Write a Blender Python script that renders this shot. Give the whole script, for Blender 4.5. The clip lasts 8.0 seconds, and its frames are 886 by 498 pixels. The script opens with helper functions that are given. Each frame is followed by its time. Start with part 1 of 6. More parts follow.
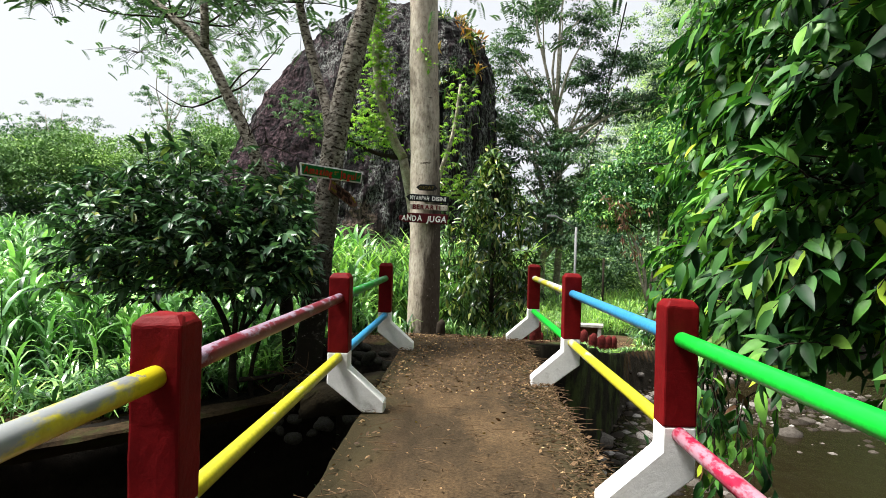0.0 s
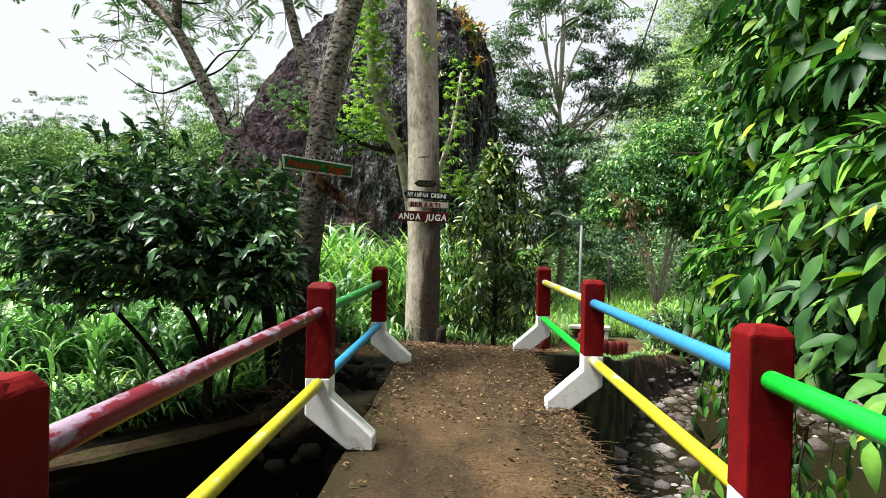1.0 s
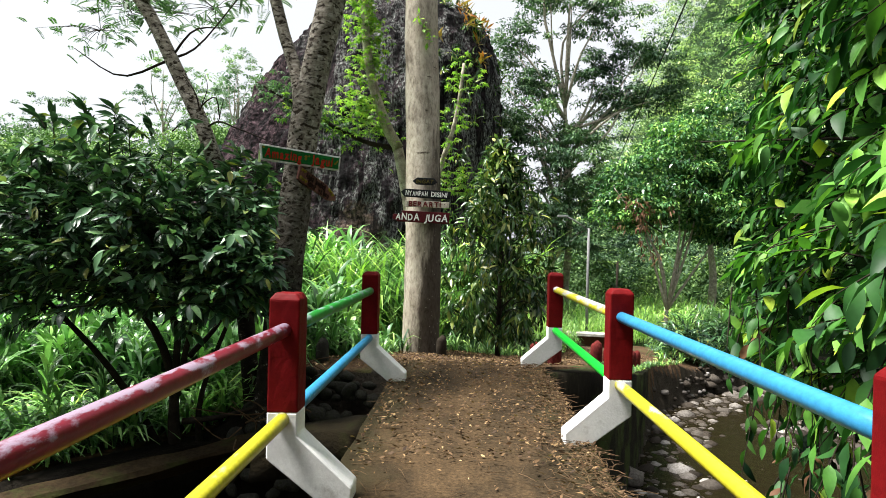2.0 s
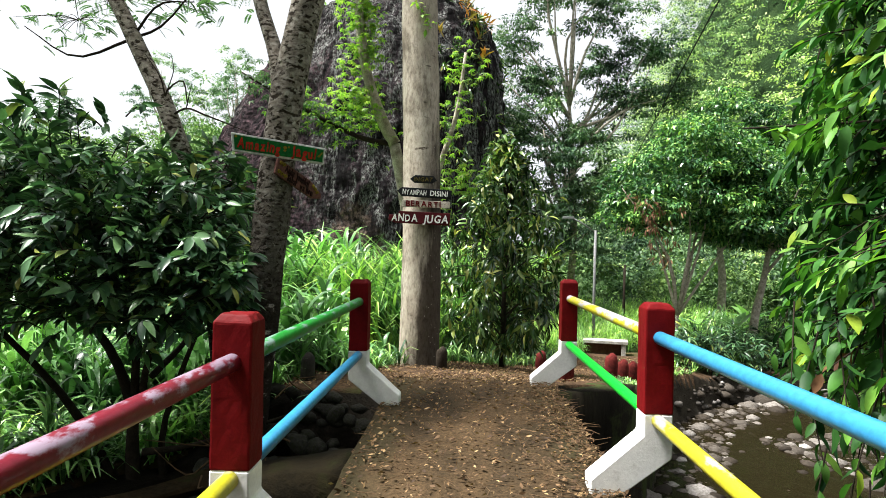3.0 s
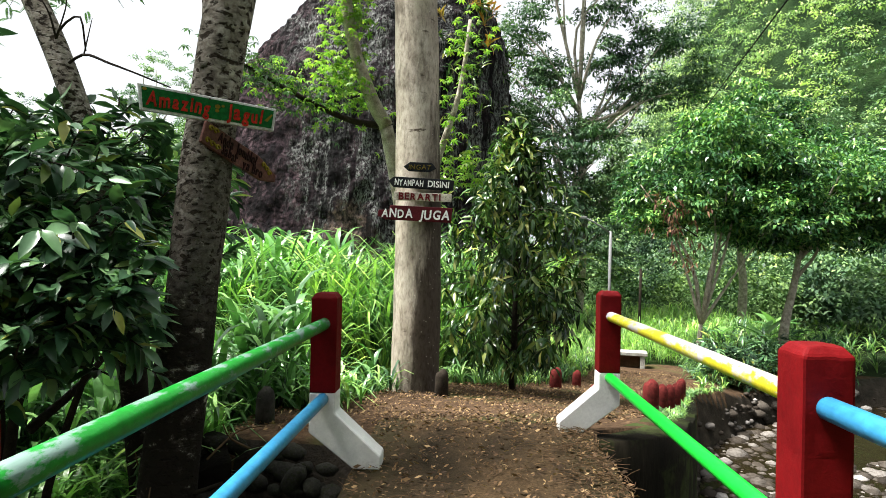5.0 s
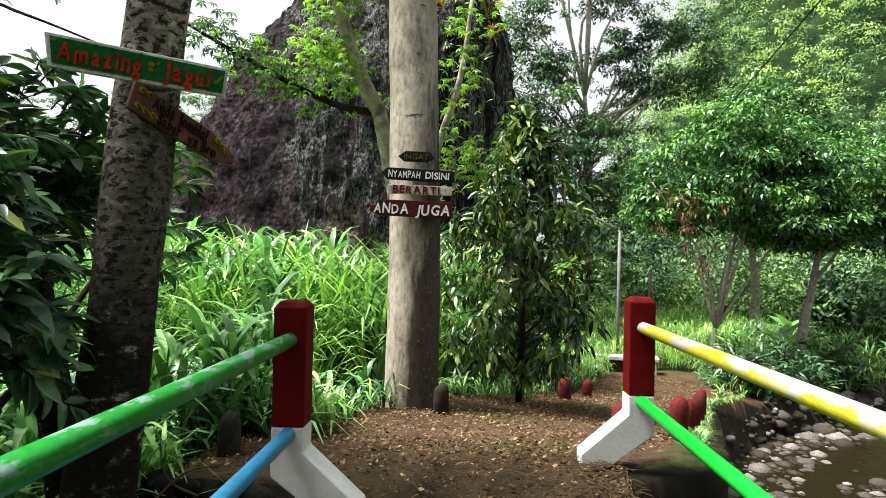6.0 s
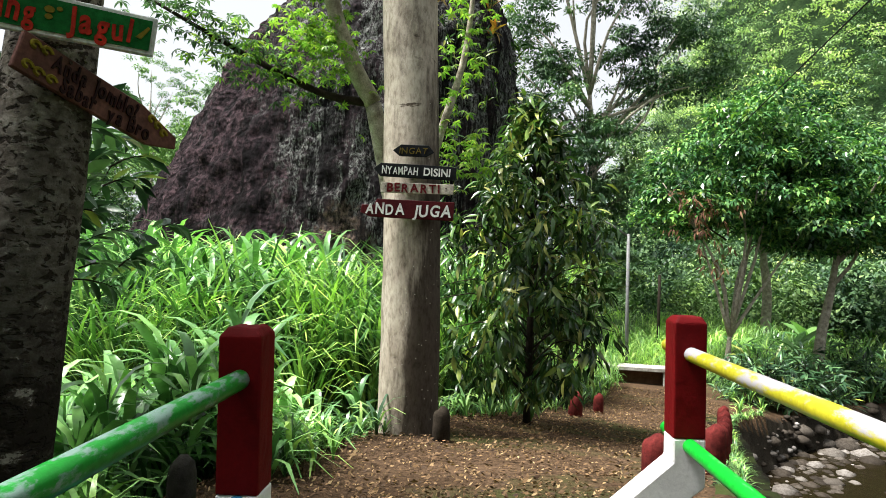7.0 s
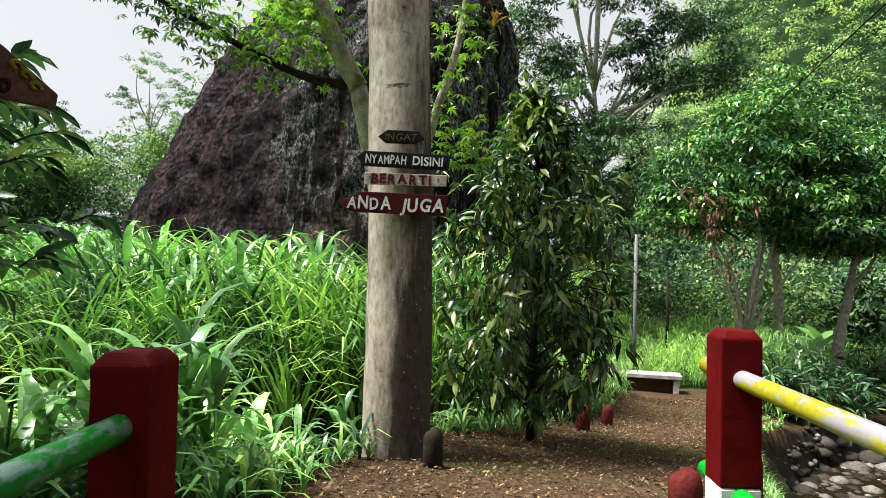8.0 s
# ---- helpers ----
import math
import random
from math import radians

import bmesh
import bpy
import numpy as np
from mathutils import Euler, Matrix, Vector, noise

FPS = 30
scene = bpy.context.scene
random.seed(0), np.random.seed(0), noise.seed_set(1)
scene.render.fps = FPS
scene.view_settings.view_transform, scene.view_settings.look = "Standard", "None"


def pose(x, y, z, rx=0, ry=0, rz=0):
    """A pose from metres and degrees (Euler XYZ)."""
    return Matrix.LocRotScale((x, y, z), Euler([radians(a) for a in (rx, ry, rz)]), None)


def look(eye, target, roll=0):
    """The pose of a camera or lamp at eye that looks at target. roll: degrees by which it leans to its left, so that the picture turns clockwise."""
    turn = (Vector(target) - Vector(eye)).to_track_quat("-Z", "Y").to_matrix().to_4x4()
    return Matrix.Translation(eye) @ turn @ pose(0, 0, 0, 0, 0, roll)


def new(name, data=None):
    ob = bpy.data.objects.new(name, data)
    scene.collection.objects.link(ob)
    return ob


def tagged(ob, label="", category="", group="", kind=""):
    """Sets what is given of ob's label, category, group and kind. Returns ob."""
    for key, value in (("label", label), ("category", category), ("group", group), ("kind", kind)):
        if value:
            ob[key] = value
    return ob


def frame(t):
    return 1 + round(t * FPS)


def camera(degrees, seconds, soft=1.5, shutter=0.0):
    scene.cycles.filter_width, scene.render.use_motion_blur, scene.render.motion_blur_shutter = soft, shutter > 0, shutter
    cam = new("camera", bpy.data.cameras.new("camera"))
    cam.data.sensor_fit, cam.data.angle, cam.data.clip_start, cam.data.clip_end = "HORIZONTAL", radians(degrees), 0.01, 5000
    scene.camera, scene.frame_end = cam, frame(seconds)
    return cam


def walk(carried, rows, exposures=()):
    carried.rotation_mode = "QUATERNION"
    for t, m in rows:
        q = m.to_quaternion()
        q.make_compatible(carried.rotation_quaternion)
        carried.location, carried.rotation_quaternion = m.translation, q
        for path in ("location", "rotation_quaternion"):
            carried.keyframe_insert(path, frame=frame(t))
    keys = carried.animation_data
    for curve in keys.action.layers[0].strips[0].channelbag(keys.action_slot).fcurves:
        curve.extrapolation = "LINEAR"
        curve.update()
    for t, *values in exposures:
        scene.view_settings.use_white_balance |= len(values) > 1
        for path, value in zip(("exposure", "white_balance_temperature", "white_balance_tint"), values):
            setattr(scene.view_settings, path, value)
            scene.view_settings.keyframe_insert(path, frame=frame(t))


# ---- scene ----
cam = camera(71.5, 8.0, soft=0.4)
PATH = [
    (0, (0.12, 2.102, 1.101), (0.053, 4.101, 1.089), 1.4),
    (0.5, (0.088, 2.434, 1.122), (0.019, 4.433, 1.11), 1.4),
    (1, (0.094, 2.774, 1.128), (0.027, 4.773, 1.111), 1.2),
    (1.5, (0.101, 3.117, 1.113), (0.029, 5.116, 1.101), 1.3),
    (3, (0.086, 4.081, 1.129), (0.006, 6.08, 1.132), 1.3),
    (3.5, (0.09, 4.396, 1.134), (0.008, 6.395, 1.133), 1.3),
    (4, (0.1, 4.701, 1.124), (0.014, 6.699, 1.138), 1.3),
    (4.5, (0.07, 5.019, 1.128), (-0.017, 7.017, 1.14), 1.3),
    (6, (0.051, 6.004, 1.107), (-0.044, 8.001, 1.124), 1.2),
    (6.5, (0.059, 6.321, 1.113), (-0.039, 8.317, 1.139), 1.2),
    (7, (0.022, 6.623, 1.131), (-0.075, 8.62, 1.159), 1.2),
    (7.5, (0.036, 6.926, 1.118), (-0.064, 8.923, 1.141), 1.1),
    (8, (0.071, 7.202, 1.117), (-0.035, 9.198, 1.153), 1.1),
]
walk(cam, [(t, look(eye, target, roll)) for t, eye, target, roll in PATH], exposures=[(0, 1.52), (1.7, 1.58), (3.5, 1.74), (4.7, 1.79), (6.5, 1.6), (7.2, 1.54), (8, 1.34)])

# ---- world and light ----
world = bpy.data.worlds.new("sky")
scene.world = world
world.use_nodes = True
wn, wl = world.node_tree.nodes, world.node_tree.links
sky = wn.new("ShaderNodeTexSky")
sky.sky_type = "NISHITA"
sky.sun_disc = False
sky.sun_elevation, sky.sun_rotation = radians(63), radians(-97.6)
sky.air_density, sky.dust_density = 1.0, 4.0
pale = wn.new("ShaderNodeHueSaturation")
pale.inputs["Saturation"].default_value = 0.25
wl.new(sky.outputs[0], pale.inputs["Color"])
cloud = wn.new("ShaderNodeMix")
cloud.data_type = "RGBA"
cloud.inputs[0].default_value = 0.6
cloud.inputs[7].default_value = (8.2, 8.5, 8.9, 1)
wl.new(pale.outputs[0], cloud.inputs[6])
wl.new(cloud.outputs[2], wn["Background"].inputs[0])
wn["Background"].inputs[1].default_value = 0.051

sun = new("sun", bpy.data.lights.new("sun", "SUN"))
sun.data.energy, sun.data.angle, sun.data.color = 5.0, radians(20), (1.0, 0.975, 0.94)
sun.matrix_world = look((-7.5, -1.0, 15.3), (0, 0, 0))

# ---- small tools ----


def mesh_from(name, verts, faces, material, smooth=False):
    """A mesh from arrays of corners and of faces that all have as many corners."""
    verts, faces = np.asarray(verts, dtype=np.float32), np.asarray(faces, dtype=np.int32)
    me = bpy.data.meshes.new(name)
    me.vertices.add(len(verts))
    me.vertices.foreach_set("co", verts.ravel())
    me.loops.add(faces.size)
    me.polygons.add(len(faces))
    me.loops.foreach_set("vertex_index", faces.ravel())
    me.polygons.foreach_set("loop_start", np.arange(0, faces.size, faces.shape[1], dtype=np.int32))
    me.polygons.foreach_set("use_smooth", np.full(len(faces), smooth))
    me.materials.append(material)
    me.update(calc_edges=True)
    return me


def child(name, me, parent, label=""):
    ob = new(name, me)
    ob.parent = parent
    return tagged(ob, label=label)


def part(name, bm, material, parent=None, label="", smooth=False):
    me = bpy.data.meshes.new(name)
    bm.normal_update()
    bm.to_mesh(me)
    bm.free()
    me.materials.append(material)
    for p in me.polygons:
        p.use_smooth = smooth
    ob = new(name, me)
    ob.parent = parent
    return tagged(ob, label=label)


def twigs(bm, parent, smooth=True):
    """The many fine twigs of a tree or bush, as one part."""
    return tagged(part("twig", bm, M_BARK_DARK, parent, smooth=smooth), kind="stuff")


def thing(name, label, category, at=(0, 0, 0), group="", kind=""):
    ob = new(name)
    ob.location = at
    return tagged(ob, label, category, group, kind)


def tube(bm, pts, radii, sides=10, caps=True, lumpy=0.0, seed=0):
    """A tapered tube along points, added to bm."""
    pts = [Vector(p) for p in pts]
    rings = []
    side = Vector((1, 0, 0))
    for i, p in enumerate(pts):
        along = (pts[min(i + 1, len(pts) - 1)] - pts[max(i - 1, 0)]).normalized()
        side = (side - along * side.dot(along))
        if side.length < 1e-4:
            side = along.orthogonal()
        side.normalize()
        up = along.cross(side)
        ring = []
        for k in range(sides):
            a = 2 * math.pi * k / sides
            r = radii[i] * (1 + lumpy * noise.noise(Vector((math.cos(a) * 1.5 + seed, math.sin(a) * 1.5, p.z * 2.3 + p.x))))
            ring.append(bm.verts.new(p + side * (r * math.cos(a)) + up * (r * math.sin(a))))
        rings.append(ring)
    for a, b in zip(rings, rings[1:]):
        for k in range(sides):
            bm.faces.new((a[k], a[(k + 1) % sides], b[(k + 1) % sides], b[k]))
    if caps:
        bm.faces.new(rings[0][::-1])
        bm.faces.new(rings[-1])


def curve_points(pts, n):
    """n points on a smooth line through pts."""
    pts = np.array(pts, dtype=float)
    k = len(pts)
    out = []
    ext = np.vstack([2 * pts[0] - pts[1], pts, 2 * pts[-1] - pts[-2]])
    for u in np.linspace(0, k - 1, n):
        i = min(int(u), k - 2)
        f = u - i
        p0, p1, p2, p3 = ext[i], ext[i + 1], ext[i + 2], ext[i + 3]
        out.append(0.5 * (2 * p1 + (p2 - p0) * f + (2 * p0 - 5 * p1 + 4 * p2 - p3) * f * f + (3 * p1 - p0 - 3 * p2 + p3) * f ** 3))
    return np.array(out)


def box(bm, lo, hi):
    v = [bm.verts.new((x, y, z)) for z in (lo[2], hi[2]) for y in (lo[1], hi[1]) for x in (lo[0], hi[0])]
    for f in ((0, 2, 3, 1), (4, 5, 7, 6), (0, 1, 5, 4), (2, 6, 7, 3), (0, 4, 6, 2), (1, 3, 7, 5)):
        bm.faces.new([v[i] for i in f])


def bevelled(bm, width, segments=2):
    bmesh.ops.recalc_face_normals(bm, faces=bm.faces[:])
    bmesh.ops.bevel(bm, geom=bm.edges[:], offset=width, segments=segments, affect="EDGES", profile=0.6)


def prism(bm, outline, y0, y1):
    """An upright outline in x and z, drawn out from y0 to y1."""
    a = [bm.verts.new((x, y0, z)) for x, z in outline]
    b = [bm.verts.new((x, y1, z)) for x, z in outline]
    bm.faces.new(a)
    bm.faces.new(b[::-1])
    for i in range(len(outline)):
        j = (i + 1) % len(outline)
        bm.faces.new((a[j], a[i], b[i], b[j]))


# ---- materials ----
def principled(name, rough=0.7, metal=0.0):
    m = bpy.data.materials.new(name)
    m.use_nodes = True
    n, l = m.node_tree.nodes, m.node_tree.links
    b = n["Principled BSDF"]
    b.inputs["Roughness"].default_value, b.inputs["Metallic"].default_value = rough, metal
    b.inputs["Specular IOR Level"].default_value = 0.5 if rough < 0.3 else 0.25 if rough < 0.6 else 0.08
    return m, n, l, b


def noise_node(n, l, scale, detail=6, rough=0.6, coords="Object", distort=0.0, squash=None):
    tc = n.new("ShaderNodeTexCoord")
    t = n.new("ShaderNodeTexNoise")
    t.inputs["Scale"].default_value, t.inputs["Detail"].default_value = scale, detail
    t.inputs["Roughness"].default_value, t.inputs["Distortion"].default_value = rough, distort
    if squash:
        mp = n.new("ShaderNodeMapping")
        mp.inputs["Scale"].default_value = squash
        l.new(tc.outputs[coords], mp.inputs[0])
        l.new(mp.outputs[0], t.inputs["Vector"])
    else:
        l.new(tc.outputs[coords], t.inputs["Vector"])
    return t


def ramp(n, l, source, stops):
    r = n.new("ShaderNodeValToRGB")
    while len(r.color_ramp.elements) < len(stops):
        r.color_ramp.elements.new(0.5)
    for e, (p, c) in zip(r.color_ramp.elements, stops):
        e.position, e.color = p, (*c, 1) if len(c) == 3 else c
    l.new(source, r.inputs[0])
    return r


def mix(n, l, fac, a, b, mode="MIX"):
    m = n.new("ShaderNodeMix")
    m.data_type, m.blend_type = "RGBA", mode
    for src, key in ((fac, 0), (a, 6), (b, 7)):
        if isinstance(src, (int, float)):
            m.inputs[key].default_value = src
        elif isinstance(src, tuple):
            m.inputs[key].default_value = (*src, 1)
        else:
            l.new(src, m.inputs[key])
    return m.outputs[2]


def bump(n, l, b, height, strength=0.4, dist=0.02):
    k = n.new("ShaderNodeBump")
    k.inputs["Strength"].default_value, k.inputs["Distance"].default_value = strength, dist
    l.new(height, k.inputs["Height"])
    l.new(k.outputs[0], b.inputs["Normal"])


EARTH = 0.55


def surface(name, stops, scale, rough=0.8, fine=None, relief=0.4, dist=0.02, squash=None, second=None, detail=6, grainy=(0.55, 1.25)):
    """Colour by broad noise, darkened by a finer one, with relief. second: (stops of the mask, colour, scale) for stains or moss."""
    m, n, l, b = principled(name, rough)
    broad = noise_node(n, l, scale, detail, squash=squash)
    stops = [(p, tuple(v * EARTH for v in c) if max(c) < 0.45 else c) for p, c in stops]
    col = ramp(n, l, broad.outputs[0], stops).outputs[0]
    grain = noise_node(n, l, fine or scale * 7, 5, 0.7, squash=squash)
    g = ramp(n, l, grain.outputs[0], [(0.3, (grainy[0],) * 3), (0.7, (grainy[1],) * 3)]).outputs[0]
    col = mix(n, l, 1.0, col, g, "MULTIPLY")
    if second:
        mask_stops, colour, s2 = second
        t = noise_node(n, l, s2, 7, 0.65)
        mk = ramp(n, l, t.outputs[0], [(p, (v, v, v)) for p, v in mask_stops]).outputs[0]
        col = mix(n, l, mk, col, colour)
    l.new(col, b.inputs["Base Color"])
    bump(n, l, b, grain.outputs[0], relief, dist)
    return m


def leaf_material(name, stops, rough=0.4, through_light=0.35, spec=0.3, patches=0.0):
    """Leaves: each its own shade, some light passing through."""
    m, n, l, b = principled(name, rough)
    geo, info = n.new("ShaderNodeNewGeometry"), n.new("ShaderNodeObjectInfo")
    add, fr = n.new("ShaderNodeMath"), n.new("ShaderNodeMath")
    fr.operation = "FRACT"
    l.new(geo.outputs["Random Per Island"], add.inputs[0])
    l.new(info.outputs["Random"], add.inputs[1])
    l.new(add.outputs[0], fr.inputs[0])
    col = ramp(n, l, fr.outputs[0], [(p, (q[0] * 1.22, q[1], q[2] * 2.1) if q[1] > q[0] else q) for p, q in stops]).outputs[0]
    t = noise_node(n, l, 25, 3)
    shade = ramp(n, l, t.outputs[0], [(0.3, (0.8, 0.8, 0.8)), (0.7, (1.15, 1.15, 1.15))]).outputs[0]
    col = mix(n, l, 1.0, col, shade, "MULTIPLY")
    # sunlit and shaded clumps painted in as warm bright and cool dark blotches
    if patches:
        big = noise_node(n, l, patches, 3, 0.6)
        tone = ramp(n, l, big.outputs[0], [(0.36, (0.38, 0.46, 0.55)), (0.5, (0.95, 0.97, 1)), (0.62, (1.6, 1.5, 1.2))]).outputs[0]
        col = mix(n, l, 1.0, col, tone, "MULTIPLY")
    l.new(col, b.inputs["Base Color"])
    b.inputs["Specular IOR Level"].default_value = spec
    tr = n.new("ShaderNodeBsdfTranslucent")
    lit = mix(n, l, 1.0, col, (1.05, 1.35, 0.75), "MULTIPLY")
    l.new(lit, tr.inputs[0])
    mx = n.new("ShaderNodeMixShader")
    mx.inputs[0].default_value = through_light
    l.new(b.outputs[0], mx.inputs[1])
    l.new(tr.outputs[0], mx.inputs[2])
    l.new(mx.outputs[0], n["Material Output"].inputs[0])
    return m


def worn_paint(name, colour, under=(0.55, 0.55, 0.6), wear=0.5, scale=6.0, rough=0.32, above=0.06):
    """Paint that has come off in patches, mostly in streaks along the thing."""
    m, n, l, b = principled(name, rough)
    t = noise_node(n, l, scale, 7, 0.62, squash=(1.6, 0.6, 1.6))
    geo = n.new("ShaderNodeNewGeometry")
    up = n.new("ShaderNodeSeparateXYZ")
    l.new(geo.outputs["Normal"], up.inputs[0])
    push = n.new("ShaderNodeMath")
    push.operation = "MULTIPLY_ADD"
    push.inputs[1].default_value = above
    l.new(up.outputs["Z"], push.inputs[0])
    l.new(t.outputs[0], push.inputs[2])
    mott = noise_node(n, l, scale * 6, 5, 0.7, squash=(1, 0.5, 1))
    broken = n.new("ShaderNodeMath")
    broken.operation = "MULTIPLY_ADD"
    broken.inputs[1].default_value = 0.35
    l.new(mott.outputs[0], broken.inputs[0])
    l.new(push.outputs[0], broken.inputs[2])
    mk = ramp(n, l, broken.outputs[0], [(wear + 0.15, (0, 0, 0)), (wear + 0.24, (0.85, 0.85, 0.85))]).outputs[0]
    g = noise_node(n, l, 40, 4)
    tone = ramp(n, l, g.outputs[0], [(0.3, tuple(c * 0.75 for c in colour)), (0.7, tuple(min(1, c * 1.1) for c in colour))]).outputs[0]
    l.new(mix(n, l, mk, tone, under), b.inputs["Base Color"])
    bump(n, l, b, t.outputs[0], 0.25, 0.01)
    return m


def plain_noise(name, dark, light, scale=20.0, rough=0.6, relief=0.3):
    return surface(name, [(0.3, dark), (0.7, light)], scale, rough, relief=relief, dist=0.01)


M_GROUND = surface("soil", [(0.3, (0.075, 0.046, 0.026)), (0.55, (0.145, 0.09, 0.052)), (0.75, (0.22, 0.14, 0.086))], 0.9, 0.95, fine=26, relief=0.9, grainy=(0.35, 1.5),
                   dist=0.03, second=([(0.52, 0), (0.66, 0.75)], (0.05, 0.06, 0.018), 0.8))
M_VERGE = surface("weedy_soil", [(0.3, (0.01, 0.022, 0.007)), (0.6, (0.03, 0.055, 0.014)), (0.8, (0.06, 0.08, 0.025))], 1.2, 0.95, fine=14, relief=0.7, dist=0.05)
M_SCRUB = surface("scrubby_hillside", [(0.3, (0.014, 0.036, 0.012)), (0.5, (0.036, 0.08, 0.025)), (0.7, (0.075, 0.14, 0.045))], 0.5, 0.95, fine=5, relief=1.0, dist=0.3)
M_BED = surface("wet_gravel", [(0.3, (0.018, 0.014, 0.009)), (0.55, (0.05, 0.04, 0.028)), (0.75, (0.11, 0.095, 0.075))], 5, 0.6, fine=40, relief=0.8, dist=0.03)
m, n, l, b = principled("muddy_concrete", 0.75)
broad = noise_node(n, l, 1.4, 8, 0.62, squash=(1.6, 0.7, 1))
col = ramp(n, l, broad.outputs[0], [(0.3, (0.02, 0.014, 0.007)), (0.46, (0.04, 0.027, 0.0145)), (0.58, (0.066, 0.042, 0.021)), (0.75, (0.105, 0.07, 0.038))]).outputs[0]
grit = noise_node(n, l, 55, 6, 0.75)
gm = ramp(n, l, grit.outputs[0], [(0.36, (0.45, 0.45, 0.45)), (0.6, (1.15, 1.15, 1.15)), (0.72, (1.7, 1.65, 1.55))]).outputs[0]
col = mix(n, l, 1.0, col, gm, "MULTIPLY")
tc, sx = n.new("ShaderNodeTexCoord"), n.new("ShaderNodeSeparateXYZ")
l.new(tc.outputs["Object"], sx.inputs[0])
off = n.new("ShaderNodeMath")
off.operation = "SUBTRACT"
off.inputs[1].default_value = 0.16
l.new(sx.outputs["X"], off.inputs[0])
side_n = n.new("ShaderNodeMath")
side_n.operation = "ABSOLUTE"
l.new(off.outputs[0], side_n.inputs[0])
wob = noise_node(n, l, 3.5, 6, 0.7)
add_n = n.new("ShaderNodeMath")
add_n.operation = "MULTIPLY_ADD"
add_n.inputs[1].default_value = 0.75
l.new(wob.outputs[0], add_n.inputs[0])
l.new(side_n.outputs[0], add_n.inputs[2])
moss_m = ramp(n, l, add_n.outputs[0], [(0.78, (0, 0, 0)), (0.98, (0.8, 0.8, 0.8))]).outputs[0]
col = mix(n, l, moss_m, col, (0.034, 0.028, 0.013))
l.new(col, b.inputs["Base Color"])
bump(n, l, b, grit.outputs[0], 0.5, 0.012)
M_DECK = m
M_WALL = surface("dark_mossy_concrete", [(0.3, (0.007, 0.006, 0.004)), (0.6, (0.03, 0.025, 0.016))], 1.5, 0.9, fine=20, squash=(2, 2, 0.4),
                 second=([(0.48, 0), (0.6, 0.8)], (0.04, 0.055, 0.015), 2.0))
# near-black colour stands for the deep shade on the field-side bank
M_DARKBANK = surface("shaded_earth", [(0.3, (0.006, 0.005, 0.0035)), (0.7, (0.025, 0.019, 0.0125))], 2.5, 0.9, fine=16, relief=0.8, dist=0.05)
M_RED = surface("dark_red_paint", [(0.3, (0.16, 0.004, 0.006)), (0.7, (0.25, 0.007, 0.009))], 5, 0.62, fine=60, relief=0.3, dist=0.005, grainy=(0.84, 1.1))
M_WHITE = surface("dirty_white_paint", [(0.25, (0.6, 0.6, 0.58)), (0.6, (0.82, 0.82, 0.8))], 4, 0.6, fine=60, relief=0.3, dist=0.006,
                  second=([(0.6, 0), (0.74, 0.6)], (0.2, 0.18, 0.14), 5), grainy=(0.9, 1.05))
M_STUB = surface("faded_red_stub", [(0.3, (0.09, 0.016, 0.014)), (0.7, (0.26, 0.04, 0.035))], 9, 0.85, fine=40, second=([(0.6, 0), (0.7, 0.7)], (0.1, 0.08, 0.05), 8))
PIPE_GREY = (0.36, 0.35, 0.42)
M_PIPE = {
    "slate": worn_paint("slate_grey_paint", (0.42, 0.37, 0.02), (0.15, 0.17, 0.225), 0.51, 5.0, above=0.13),
    "yellow_worn": worn_paint("worn_yellow_paint", (0.43, 0.39, 0.02), (0.33, 0.32, 0.41), 0.54, 7, above=0.12),
    "yellow": worn_paint("yellow_paint", (0.42, 0.39, 0.02), PIPE_GREY, 0.68, 3.0, above=0.07),
    "red": worn_paint("worn_dark_red_paint", (0.13, 0.006, 0.016), (0.25, 0.2, 0.26), 0.6, 8.0, above=0.13),
    "green_dark": worn_paint("green_paint", (0.008, 0.19, 0.02), (0.17, 0.24, 0.23), 0.585, 12.0, above=0.08),
    "green": worn_paint("bright_green_paint", (0.006, 0.42, 0.03), (0.2, 0.42, 0.26), 0.68, above=0.05),
    "blue": worn_paint("sky_blue_paint", (0.03, 0.2, 0.37), (0.16, 0.28, 0.38), 0.74),
    "pink": worn_paint("worn_crimson_paint", (0.28, 0.012, 0.04), (0.3, 0.17, 0.21), 0.52, 10.0, above=0.06),
}
# the slate pipe's far end was painted yellow, with a ragged edge
m = M_PIPE["slate"]
n, l = m.node_tree.nodes, m.node_tree.links
b = n["Principled BSDF"]
was = b.inputs["Base Color"].links[0].from_socket
tc, sx = n.new("ShaderNodeTexCoord"), n.new("ShaderNodeSeparateXYZ")
l.new(tc.outputs["Object"], sx.inputs[0])
rag = noise_node(n, l, 9, 6, 0.7)
far = n.new("ShaderNodeMath")
far.operation = "MULTIPLY_ADD"
far.inputs[1].default_value = 0.9
l.new(rag.outputs[0], far.inputs[0])
l.new(sx.outputs["Y"], far.inputs[2])
fm = ramp(n, l, far.outputs[0], [(0.0, (0, 0, 0)), (1.0, (1, 1, 1))])
shift = n.new("ShaderNodeMath")
shift.operation = "SUBTRACT"
shift.inputs[1].default_value = 3.98
l.new(far.outputs[0], shift.inputs[0])
l.new(shift.outputs[0], fm.inputs[0])
fm.color_ramp.elements[1].position = 0.03
l.new(mix(n, l, fm.outputs[0], was, (0.5, 0.42, 0.012)), b.inputs["Base Color"])
m, n, l, b = principled("smooth_grey_bark", 0.8)
